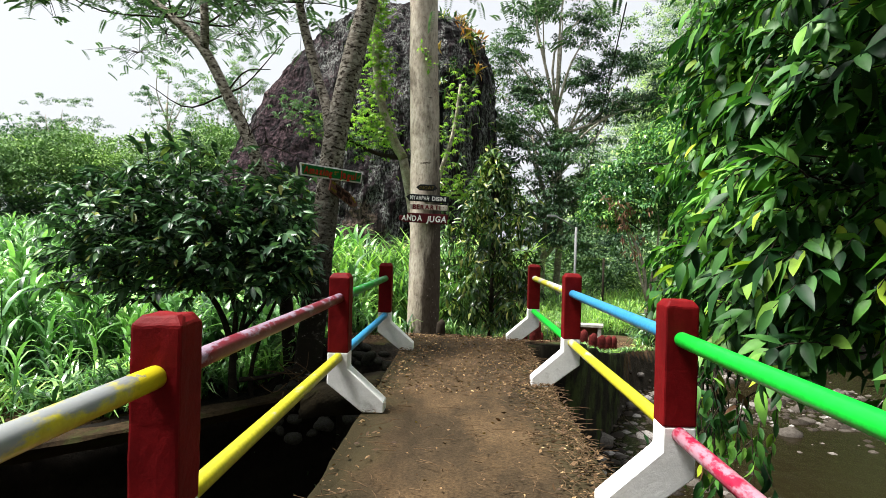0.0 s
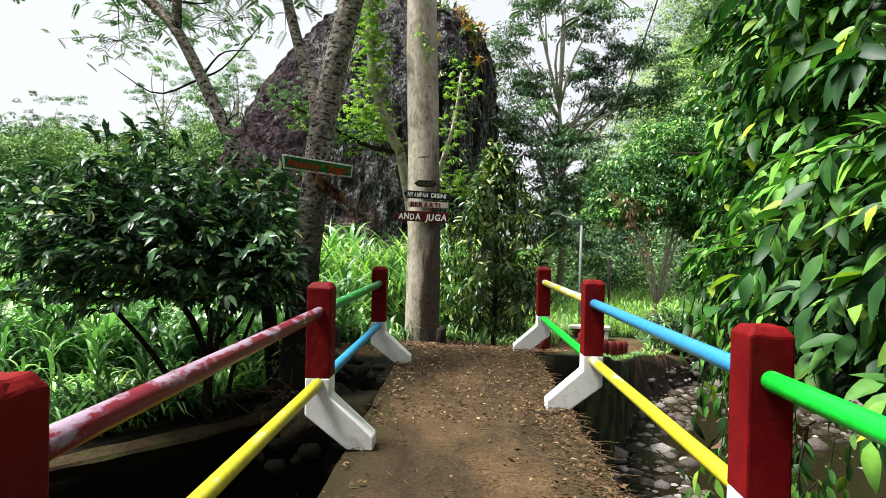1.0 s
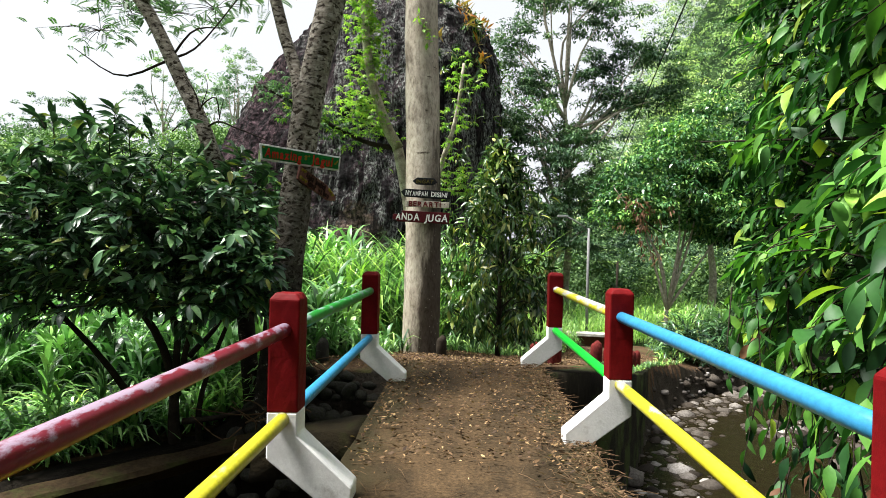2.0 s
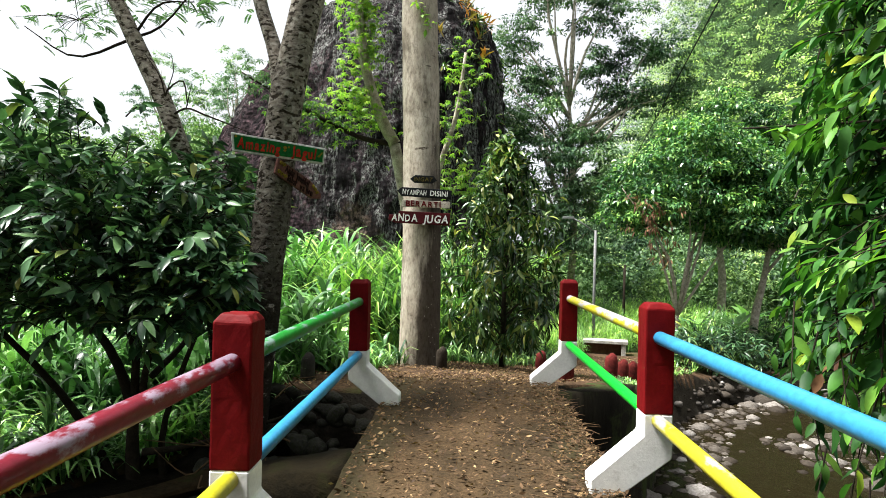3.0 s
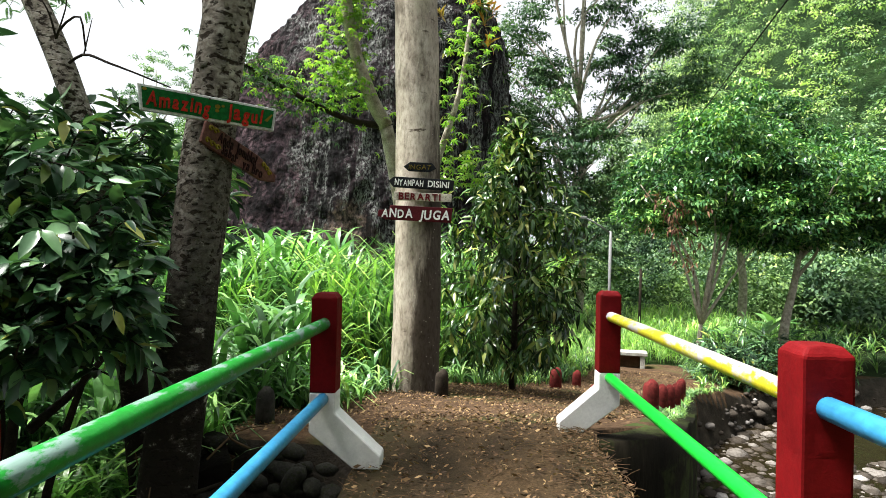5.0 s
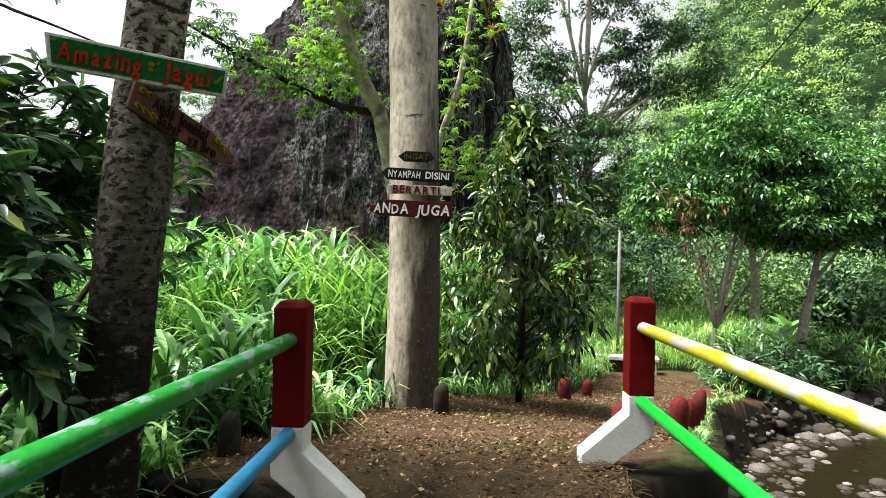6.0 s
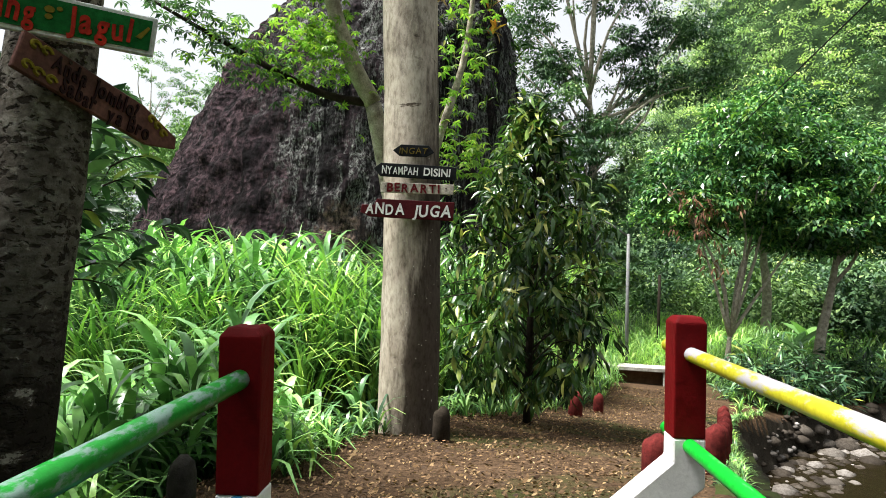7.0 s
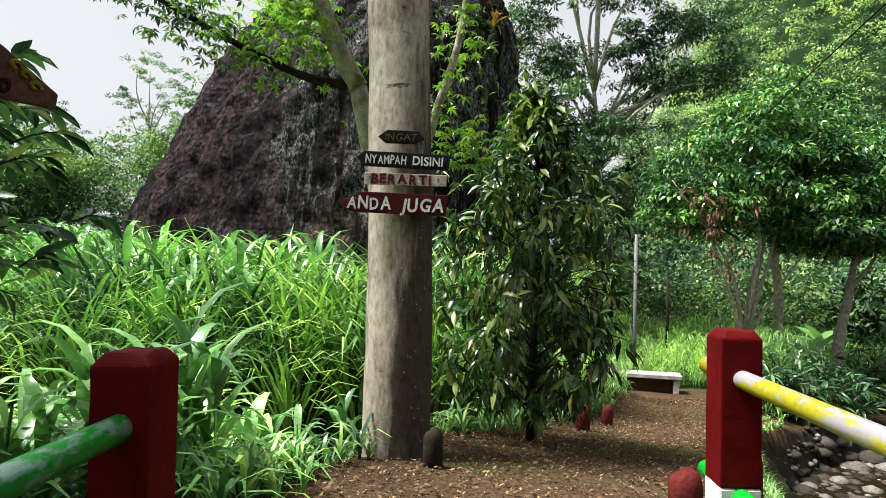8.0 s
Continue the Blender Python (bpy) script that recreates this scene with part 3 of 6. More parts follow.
def broad_leaf(width, segs, droop, wave, seed=0.0):
    """An egg-shaped leaf of length 1 with a short tip, arched across and waved along its edges."""
    v, f = [], []
    for i in range(segs + 1):
        s = i / segs
        w = width * 0.5 * (math.sin(math.pi * s ** 0.72) ** 0.8 * (1 - 0.6 * s ** 3) if 0 < i < segs else 0.03)
        z = 0.12 * math.sin(s * 2.2) - droop * s * s
        for k in (-1, -0.5, 0, 0.5, 1):
            lift = 0.28 * abs(k) * w - 0.16 * k * k * w + wave * w * k * k * math.sin(i * 1.9 + seed + 1.3 * k)
            v.append((k * w, s, z + lift))
    for i in range(segs):
        for k in range(4):
            p = 5 * i + k
            f.append((p, p + 1, p + 6, p + 5))
    return np.array(v), np.array(f)


def leafy_twigs(rng, tips, aim, length, leaves, size, sag=0.5, hang=0.35, spin=0.5):
    """Arching twigs that end near tips, with leaves set alternately along them. Gives the leaves and the twigs' lines."""
    tips, aim = np.asarray(tips, float), unit(np.asarray(aim, float))
    k = len(tips)
    ln = length * rng.uniform(0.6, 1.25, k)
    start = tips - aim * ln[:, None] + np.array([0, 0, 1.0]) * (sag * ln * 0.6)[:, None]
    P, D, N, S = [], [], [], []
    up = np.array([0, 0, 1.0])
    side = unit(np.cross(aim, up) + 1e-4)
    roll = rng.normal(0, spin, k)[:, None]
    side = unit(side * np.cos(roll) + up * np.sin(roll))
    for j in range(leaves):
        t = 0.18 + 0.82 * (j + rng.uniform(-0.3, 0.3, k)) / max(leaves - 1, 1)
        p = start + aim * (ln * t)[:, None] - up * (sag * ln * t * t)[:, None]
        tangent = unit(aim - up * (2 * sag * t)[:, None])
        sg = 1.0 if j % 2 else -1.0
        d = side * sg * rng.uniform(0.5, 1.0, (k, 1)) + tangent * rng.uniform(0.5, 1.0, (k, 1)) - up * hang * rng.uniform(0.2, 1.8, (k, 1)) + rng.normal(0, 0.18, (k, 3))
        if j == leaves - 1:
            d = tangent + rng.normal(0, 0.25, (k, 3)) - up * hang
        P.append(p)
        D.append(d)
        N.append(up + aim * 0.35 + rng.normal(0, 0.38, (k, 3)))
        S.append(size * rng.uniform(0.6, 1.15, k) * (1 - 0.25 * abs(j / leaves - 0.55)))
    order = np.arange(k * leaves).reshape(leaves, k).T.ravel()
    data = tuple(np.concatenate(q)[order] for q in (P, D, N, S))
    lines = [[start[i] + aim[i] * ln[i] * t - up * sag * ln[i] * t * t for t in (0, 0.35, 0.7, 1.0)] for i in range(k)]
    return data, lines


OVAL = [leaf_shape(0.38, 5, 0.3, d, 0.42, w) for d, w in ((0.15, 0.0), (0.3, 0.12), (0.05, 0.1), (0.45, 0.05))]
LANCE = [leaf_shape(0.3, 3, 0.35, d, 0.42, w) for d, w in ((0.15, 0.0), (0.35, 0.1), (0.05, 0.1))]
NARROW = [leaf_shape(0.22, 3, 0.3, d, 0.45) for d in (0.15, 0.4, 0.6)]
TINY = [(np.array([(0, 0, 0), (0.26, 0.5, 0.06), (0, 1, -0.1), (-0.26, 0.5, 0.06)]), np.array([(0, 1, 2, 3)]))]
SMALL = [leaf_shape(0.45, 2, 0.3, d, 0.45) for d in (0.1, 0.35)]


def limbs(bm, rng, start, targets, r0, r1, sides=7, sag=0.1):
    for t in targets:
        a, b = np.asarray(start, float), np.asarray(t, float)
        mid = (a + b) / 2 + rng.normal(0, 0.08, 3) * np.linalg.norm(b - a) + np.array([0, 0, sag])
        tube(bm, curve_points([a, mid, b], 7), np.linspace(r0, r1, 7), sides)


# ---- the footbridge ----
bridge = thing("footbridge", "narrow concrete footbridge with red posts and many-coloured pipe rails", "footbridge")
bm = bmesh.new()
nx, ny = 14, 90
xs, ys = np.linspace(-0.53, 0.85, nx), np.linspace(-0.6, 9.5, ny)
top = []
for j, y in enumerate(ys):
    row = []
    for i, x in enumerate(xs):
        edge = 0.018 * noise.noise(Vector((i * 3.1, y * 3.5, 0))) if i in (0, nx - 1) else 0
        row.append(bm.verts.new((x + edge, y, 0.012 * noise.noise(Vector((x * 2, y * 1.2, 4))) - (0.012 if i in (0, nx - 1) else 0))))
    top.append(row)
for j in range(ny - 1):
    for i in range(nx - 1):
        bm.faces.new((top[j][i], top[j][i + 1], top[j + 1][i + 1], top[j + 1][i]))
border = [r[0] for r in top] + top[-1][1:-1] + [r[-1] for r in top][::-1] + top[0][1:-1][::-1]
under = [bm.verts.new((v.co.x + (0.02 if v.co.x < 0 else -0.02), v.co.y, -0.26)) for v in border]
for i in range(len(border)):
    j = (i + 1) % len(border)
    bm.faces.new((border[i], border[j], under[j], under[i]))
bm.faces.new(under)
bmesh.ops.recalc_face_normals(bm, faces=bm.faces[:])
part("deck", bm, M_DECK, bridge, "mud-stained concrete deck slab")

POST = 0.135


def bridge_post(x_out, y, inward, scale=1.0):
    """A post with its cranked white foot. x_out: its outer face; inward: +1 or -1, the way to the deck."""
    s = inward
    bm = bmesh.new()
    lo, hi = 0.385, 0.875
    ring = lambda z, q: [bm.verts.new((x_out + s * (POST * u + q * (1 - 2 * u)), y + POST * w + q * (1 - 2 * w), z)) for u, w in ((0, 0), (1, 0), (1, 1), (0, 1))]
    rings = [ring(lo, 0), ring(0.62, 0.0), ring(hi, 0), ring(hi + 0.026, 0.02)]
    bm.faces.new(rings[0])
    bm.faces.new(rings[-1])
    for a, c in zip(rings, rings[1:]):
        for k in range(4):
            bm.faces.new((a[k], a[(k + 1) % 4], c[(k + 1) % 4], c[k]))
    bevelled(bm, 0.008, 2)
    bmesh.ops.subdivide_edges(bm, edges=[e for e in bm.edges if e.calc_length() > 0.06], cuts=4, use_grid_fill=True)
    for v in bm.verts:
        k = v.co * 1.0
        v.co += Vector((0.0016, 0.0016, 0.004 if k.z > 0.85 else 0)) * (noise.noise(k * 22) + 0.6 * noise.noise(k * 55))
    ob = part("post", bm, M_RED, bridge, "dark red painted concrete post")
    bm = bmesh.new()
    outline = [(0, 0.385), (0, 0.18), (0.235, 0.0), (0.375, 0.0), (0.376, 0.07), (POST, 0.285), (POST, 0.385)]
    prism(bm, [(x_out + s * u, z) for u, z in outline], y, y + POST)
    bevelled(bm, 0.006, 1)
    part("foot", bm, M_WHITE, ob, "white painted cranked foot")
    return ob


LEFT_Y, RIGHT_Y = [1.24, 3.664, 6.077, 8.492], [2.3, 4.625, 6.98, 9.28]
LEFT_X, RIGHT_X = [-0.73, -0.738, -0.75, -0.757], [1.09, 1.082, 1.058, 1.02]
for x, y in zip(LEFT_X, LEFT_Y):
    bridge_post(x, y, 1)
for x, y in zip(RIGHT_X, RIGHT_Y):
    bridge_post(x, y, -1)


def pipe(a, b, material, label):
    bm = bmesh.new()
    pts = [Vector(a).lerp(Vector(b), k / 8) for k in range(9)]
    tube(bm, pts, [0.031] * 9, 20)
    part("rail", bm, M_PIPE[material], bridge, label, True)


HI, LOW = 0.742, 0.355
for z, cols in ((HI, ("slate", "red", "green_dark")), (LOW, ("pink", "yellow", "blue"))):
    for k, c in enumerate(cols):
        y0, y1 = LEFT_Y[k], LEFT_Y[k + 1]
        pipe((LEFT_X[k] + 0.07, y0 + 0.05, z), (LEFT_X[k + 1] + 0.07, y1 + (0.16 if y1 > 8 else 0.05), z), c, "worn " + c.replace("_", " ") + " painted steel pipe rail")
for z, cols in ((HI, ("green", "blue", "yellow_worn")), (LOW, ("pink", "yellow", "green"))):
    for k, c in enumerate(cols):
        xa, xb = RIGHT_X[k] - 0.07, RIGHT_X[k + 1] - 0.07
        pipe((xa, RIGHT_Y[k] + 0.05, z), (xb, RIGHT_Y[k + 1] + (0.3 if k == 2 else 0.05), z), c, "worn " + c.replace("_", " ") + " painted steel pipe rail")

# the abutment and bank wall under the trail's edge
wall_line = [(0.2, 9.0), (0.75, 9.2), (1.42, 9.7), (1.8, 10.6), (2.37, 12.0), (2.97, 13.6), (3.6, 15.6)]
def bank_wall(line, label, material, rough_amp):
  pts = curve_points([(x, y, 0) for x, y in line], 60)
  bm = bmesh.new()
  cols = []
  for i, p in enumerate(pts):
      t = pts[min(i + 1, 59)] - pts[max(i - 1, 0)]
      nrm = Vector((t[1], -t[0], 0)).normalized()
      inside = Vector(p) - nrm * 0.3
      zt = min(ground_at(inside.x, inside.y) + 0.01, -0.015) + 0.02 * noise.noise(Vector((p[0] * 4, p[1] * 4, 0)))
      col = []
      for k in range(9):
          q = Vector(p) + nrm * (0.1 + rough_amp * noise.noise(Vector((p[0] * 3, p[1] * 3, k * 0.7))))
          col.append(bm.verts.new((q.x, q.y, zt - 0.29 * k)))
      back = Vector(p) - nrm * 0.22
      cols.append([bm.verts.new((back.x, back.y, zt - 2.3)), bm.verts.new((back.x, back.y, zt))] + col)
  for a, c in zip(cols, cols[1:]):
      for k in range(len(a) - 1):
          bm.faces.new((a[k], c[k], c[k + 1], a[k + 1]))
  bm.faces.new(cols[0])
  bm.faces.new(cols[-1][::-1])
  bmesh.ops.recalc_face_normals(bm, faces=bm.faces[:])
  tagged(part("wall_bank", bm, material, None, smooth=True), label, "wall", kind="structure")


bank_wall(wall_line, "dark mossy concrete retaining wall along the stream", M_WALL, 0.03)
bank_wall([(-9.7, -0.2), (-6.2, 3.7), (-3.28, 6.72), (-2.5, 7.6), (-1.8, 8.4), (-1.25, 8.7)], "earth bank of the stream, coloured near-black for its shade", M_DARKBANK, 0.12)

# a low mossy kerb along the field's edge of the stream
M_KERB = surface("mossy_kerb", [(0.3, (0.024, 0.016, 0.008)), (0.55, (0.06, 0.04, 0.02)), (0.75, (0.11, 0.078, 0.04))], 2.2, 0.95, fine=30, relief=0.7, dist=0.02,
                 second=([(0.5, 0), (0.62, 0.7)], (0.03, 0.04, 0.01), 3))
pts = pts_kerb = curve_points([(-9.4, -0.5, 0), (-5.9, 3.4, 0), (-3.0, 6.42, 0), (-2.2, 7.3, 0), (-1.42, 8.25, 0), (-1.05, 8.45, 0)], 90)
bm = bmesh.new()
cols = []
for i, p in enumerate(pts):
    t = pts[min(i + 1, 89)] - pts[max(i - 1, 0)]
    nrm = Vector((t[1], -t[0], 0)).normalized()
    wob = noise.noise(Vector((p[0] * 3, p[1] * 3, 1)))
    cols.append([bm.verts.new(Vector(p) + nrm * u + Vector((0, 0, z + 0.012 * wob))) for u, z in ((-0.2, -0.6), (0.02 + 0.03 * wob, -0.45 - 0.02 * wob), (0.0, -0.425), (-0.13, -0.4 + 0.01 * wob), (-0.26, -0.6))])
for c0, c1 in zip(cols, cols[1:]):
    for k in range(4):
        bm.faces.new((c0[k], c1[k], c1[k + 1], c0[k + 1]))
    bm.faces.new((c0[4], c1[4], c1[0], c0[0]))
bm.faces.new(cols[0][::-1])
bm.faces.new(cols[-1])
bmesh.ops.recalc_face_normals(bm, faces=bm.faces[:])
tagged(part("kerb", bm, M_KERB, None), "low brown mossy kerb along the stream's edge", "kerb", kind="structure")

# ---- the great boulder ----
def boulder():
    c = Vector((-3.2, 24.0, -1.6))
    nu, nv = 300, 170
    verts = np.zeros((nv + 1, nu, 3))
    for j in range(nv + 1):
        th = (math.pi * 0.5) * j / nv
        for i in range(nu):
            ph = 2 * math.pi * i / nu
            dx, dy = math.cos(ph), math.sin(ph)
            square = (abs(dx) ** 2.5 + abs(dy) ** 2.5) ** (-1 / 2.5)
            up = math.sin(th)
            lean = 0.5 - 0.5 * dx
            steep = (1 - up ** 9) ** 0.5
            sloped = (1.84 - 1.45 * up) * (1 - up ** 20) ** 0.5
            rad = square * (steep * (1 - lean) + sloped * lean)
            deep = square * (steep * (1 - lean) + 0.62 * sloped * lean)
            p = Vector((dx * 4.35 * rad, dy * 4.9 * deep, 10.8 * up))
            q = p * 0.22
            big = noise.fractal(q + Vector((3, 1, 7)), 1.0, 2.0, 4)
            fine_n = noise.fractal(Vector((p.x * 2.2, p.y * 2.2, p.z * 0.8)), 0.8, 2.1, 4)
            out = Vector((dx, dy, up * 0.6)).normalized()
            crag = noise.turbulence(Vector((p.x * 3.2, p.y * 3.2, p.z * 2.0)), 4, False)
            p += out * (0.25 * big + 0.1 * fine_n + 0.11 * crag)
            verts[j, i] = c + p
    idx = np.arange((nv + 1) * nu).reshape(nv + 1, nu)
    nxt = np.roll(idx, -1, 1)
    q = np.stack([idx[:-1], nxt[:-1], nxt[1:], idx[1:]], -1).reshape(-1, 4)
    return verts.reshape(-1, 3), q


m, n, l, b = principled("boulder_rock", 0.9)
streak = noise_node(n, l, 1.3, 9, 0.72, squash=(1, 1, 0.3), distort=0.3)
base_c = ramp(n, l, streak.outputs[0], [(0.36, (0.01, 0.007, 0.009)), (0.46, (0.026, 0.017, 0.02)), (0.56, (0.05, 0.033, 0.037)), (0.7, (0.085, 0.06, 0.062))]).outputs[0]
pits = noise_node(n, l, 9, 9, 0.78, squash=(1, 1, 0.8))
pc = ramp(n, l, pits.outputs[0], [(0.42, (0.1, 0.1, 0.11)), (0.5, (0.85, 0.82, 0.83)), (0.58, (2.1, 2.0, 2.0))]).outputs[0]
col = mix(n, l, 1.0, base_c, pc, "MULTIPLY")
tcr, sxr = n.new("ShaderNodeTexCoord"), n.new("ShaderNodeSeparateXYZ")
l.new(tcr.outputs["Object"], sxr.inputs[0])
# grey-green lichen hangs in streaks on the side towards the trees
lich = noise_node(n, l, 0.5, 7, 0.7, squash=(1, 1, 0.5))
side_x = n.new("ShaderNodeMath")
side_x.operation = "MULTIPLY_ADD"
side_x.inputs[1].default_value = 0.05
l.new(sxr.outputs["X"], side_x.inputs[0])
l.new(lich.outputs[0], side_x.inputs[2])
lm = ramp(n, l, side_x.outputs[0], [(0.22, (0, 0, 0)), (0.34, (1, 1, 1))]).outputs[0]
hang = noise_node(n, l, 3.4, 7, 0.7, squash=(1, 1, 0.12))
hm = ramp(n, l, hang.outputs[0], [(0.44, (0, 0, 0)), (0.54, (1, 1, 1))]).outputs[0]
speck = noise_node(n, l, 22, 6, 0.78, squash=(1, 1, 0.45))
sm = ramp(n, l, speck.outputs[0], [(0.46, (0, 0, 0)), (0.56, (0.95, 0.95, 0.95))]).outputs[0]
col = mix(n, l, mix(n, l, 1.0, lm, (0.62, 0.62, 0.62), "MULTIPLY"), col, (0.008, 0.007, 0.008))
lm = mix(n, l, 1.0, mix(n, l, 1.0, lm, hm, "MULTIPLY"), sm, "MULTIPLY")
col = mix(n, l, lm, col, (0.26, 0.275, 0.255))
# a bare tan hollow near the foot
gone = n.new("ShaderNodeVectorMath")
gone.operation = "SUBTRACT"
gone.inputs[1].default_value = (-2.7, 19.2, 1.0)
l.new(tcr.outputs["Object"], gone.inputs[0])
sq = n.new("ShaderNodeVectorMath")
sq.operation = "MULTIPLY"
sq.inputs[1].default_value = (1.0, 0.3, 0.5)
l.new(gone.outputs[0], sq.inputs[0])
far_n = n.new("ShaderNodeVectorMath")
far_n.operation = "LENGTH"
l.new(sq.outputs[0], far_n.inputs[0])
edge_r = noise_node(n, l, 1.6, 6, 0.65)
reach_r = n.new("ShaderNodeMath")
reach_r.operation = "MULTIPLY_ADD"
reach_r.inputs[1].default_value = 0.9
l.new(edge_r.outputs[0], reach_r.inputs[0])
l.new(far_n.outputs["Value"], reach_r.inputs[2])
bmk = ramp(n, l, reach_r.outputs[0], [(0.98, (0.85, 0.85, 0.85)), (1.0, (0, 0, 0))])
half = n.new("ShaderNodeMath")
half.operation = "MULTIPLY"
half.inputs[1].default_value = 0.82
l.new(reach_r.outputs[0], half.inputs[0])
l.new(half.outputs[0], bmk.inputs[0])
bmk.color_ramp.elements[0].position, bmk.color_ramp.elements[1].position = 0.84, 0.92
tan_c = mix(n, l, 1.0, (0.1, 0.075, 0.058), pc, "MULTIPLY")
col = mix(n, l, bmk.outputs[0], col, tan_c)
drip = noise_node(n, l, 2.6, 7, 0.7, squash=(1, 1, 0.08))
dm = ramp(n, l, drip.outputs[0], [(0.4, (0.12, 0.12, 0.12)), (0.48, (1, 1, 1))]).outputs[0]
col = mix(n, l, 1.0, col, dm, "MULTIPLY")
nod = n.new("ShaderNodeTexVoronoi")
nod.inputs["Scale"].default_value = 6.5
l.new(tcr.outputs["Object"], nod.inputs["Vector"])
nc = ramp(n, l, nod.outputs["Distance"], [(0.1, (1.35, 1.32, 1.32)), (0.6, (0.4, 0.38, 0.4))]).outputs[0]
l.new(mix(n, l, 0.55, col, mix(n, l, 1.0, col, nc, "MULTIPLY")), b.inputs["Base Color"])
both = mix(n, l, 0.35, pits.outputs[0], nc)
bump(n, l, b, both, 1.0, 0.22)
M_ROCK = m
rv, rf = boulder()
rock_pts = np.asarray(rv)
tagged(new("boulder", mesh_from("boulder", rv, rf, M_ROCK, True)), "huge dark purplish-brown rock dome streaked with lichen", "boulder")

# ---- the big smooth trunk and its boards ----
TX, TY = -0.5, 11.75
trunk_tree = thing("tree", "tall tree with a smooth pale grey trunk carrying painted boards", "tree", (TX, TY, -0.45))
bm = bmesh.new()
zs = np.concatenate([np.linspace(0, 1.2, 9), np.linspace(1.5, 12, 30)])
rad = 0.25 + 0.05 * np.exp(-zs / 0.15) - 0.006 * zs
tube(bm, [(0.03 * math.sin(z * 0.9) - 0.012 * z, 0.02 * math.sin(z * 0.7), z) for z in zs], rad, 36, lumpy=0.06, seed=2)
part("trunk", bm, M_BARK_SMOOTH, trunk_tree, "smooth pale grey trunk", True)
rng = np.random.default_rng(21)
bm = bmesh.new()
tops = [np.array((math.cos(a) * r, math.sin(a) * r, z)) for a, r, z in ((0.3, 2.2, 13.2), (1.7, 2.4, 13.8), (3.0, 2.0, 13.4), (4.2, 2.3, 13.1), (5.3, 2.4, 13.7))]
limbs(bm, rng, (-0.14, 0, 11.8), tops, 0.14, 0.04)
part("limb", bm, M_BARK_SMOOTH, trunk_tree, smooth=True)
pts = np.vstack([blob_points(rng, t, (1.3, 1.3, 0.7), 26, seed=i) for i, t in enumerate(tops)])
foliage("crown", LANCE, sprays(rng, pts, 14, 0.3, 0.2, (0, 0, 9)), M_LEAF_FEATHER, trunk_tree, rng)
# small sprouts on the trunk
pts = np.array([(0.0, -0.27, 4.4), (0.05, -0.27, 4.3), (-0.08, -0.26, 4.5)])
foliage("sprout", SMALL, sprays(rng, pts, 14, 0.08, 0.09, (0, 0, 4.2)), M_LEAF_LIGHT, trunk_tree, rng, "small green shoots on the bark")


def letters(name, words, size, material, parent, where, extrude=0.002, bold=0.0, lean=0.0, spacing=1.0, fit=0.0):
    """One hand-painted word: letters of uneven size and tilt, centred, joined into one mesh."""
    rng = random.Random(words)
    out, x = bmesh.new(), 0.0
    for ch in words:
        cu = bpy.data.curves.new(name, "FONT")
        cu.body, cu.size, cu.extrude, cu.offset, cu.shear, cu.resolution_u = ch, size, extrude, bold, lean, 4
        tmp = new("tmp", cu)
        me = bpy.data.meshes.new_from_object(tmp.evaluated_get(bpy.context.evaluated_depsgraph_get()))
        bpy.data.objects.remove(tmp)
        xs = [v.co.x for v in me.vertices]
        w = max(xs) - min(xs)
        me.transform(Matrix.Translation((x + w / 2, rng.uniform(-0.03, 0.03) * size, 0)) @ Matrix.Rotation(radians(rng.uniform(-6, 6)), 4, "Z") @ Matrix.Scale(rng.uniform(0.93, 1.08), 4) @ Matrix.Translation((-min(xs) - w / 2, 0, 0)))
        out.from_mesh(me)
        bpy.data.meshes.remove(me)
        x += w + size * 0.11 * spacing
    width = x - size * 0.11 * spacing
    bmesh.ops.translate(out, vec=(-width / 2, -size * 0.34, 0), verts=out.verts[:])
    if fit:
        bmesh.ops.scale(out, vec=(fit / width, 1, 1), verts=out.verts[:])
    ob = part(name, out, material, parent)
    ob.matrix_local = where
    return ob


def paint(name, colour, rough=0.6, spread_=0.25):
    return surface(name, [(0.3, tuple(c * (1 - spread_) for c in colour)), (0.7, tuple(min(1, c * (1 + spread_)) for c in colour))], 7, rough, fine=50, relief=0.3, dist=0.004)


M_BLACKP, M_CREAM, M_MAROON, M_WHITEP = paint("black_board_paint", (0.018, 0.02, 0.022)), paint("cream_board_paint", (0.42, 0.38, 0.32)), paint("maroon_board_paint", (0.1, 0.012, 0.016)), paint("white_lettering", (0.62, 0.62, 0.6))
M_LETTER_RED, M_LETTER_YEL, M_SIGN_GREEN = paint("red_lettering", (0.45, 0.03, 0.015)), paint("yellow_lettering", (0.36, 0.27, 0.03)), paint("green_board_paint", (0.015, 0.2, 0.04))
M_ARROW = paint("brown_red_board_paint", (0.2, 0.085, 0.066), spread_=0.5)
M_LETTER_OCHRE = paint("ochre_lettering", (0.2, 0.15, 0.03))
M_OLD_RED = paint("dull_red_lettering", (0.16, 0.015, 0.02))
M_LETTER_DARK = paint("dark_lettering", (0.035, 0.01, 0.01))


def board(name, label, outline, thick, material, at, category="sign", wavy=0.0):
    """A flat board that faces the bridge: outline in x and z, its face at y = 0."""
    ob = thing(name, label, category)
    ob.matrix_world = at
    bm = bmesh.new()
    prism(bm, outline, 0, thick)
    bevelled(bm, 0.003, 1)
    part("panel", bm, material, ob)
    return ob


FACE = pose(0, 0, 0, 90, 0, 0)
by = TY - 0.268
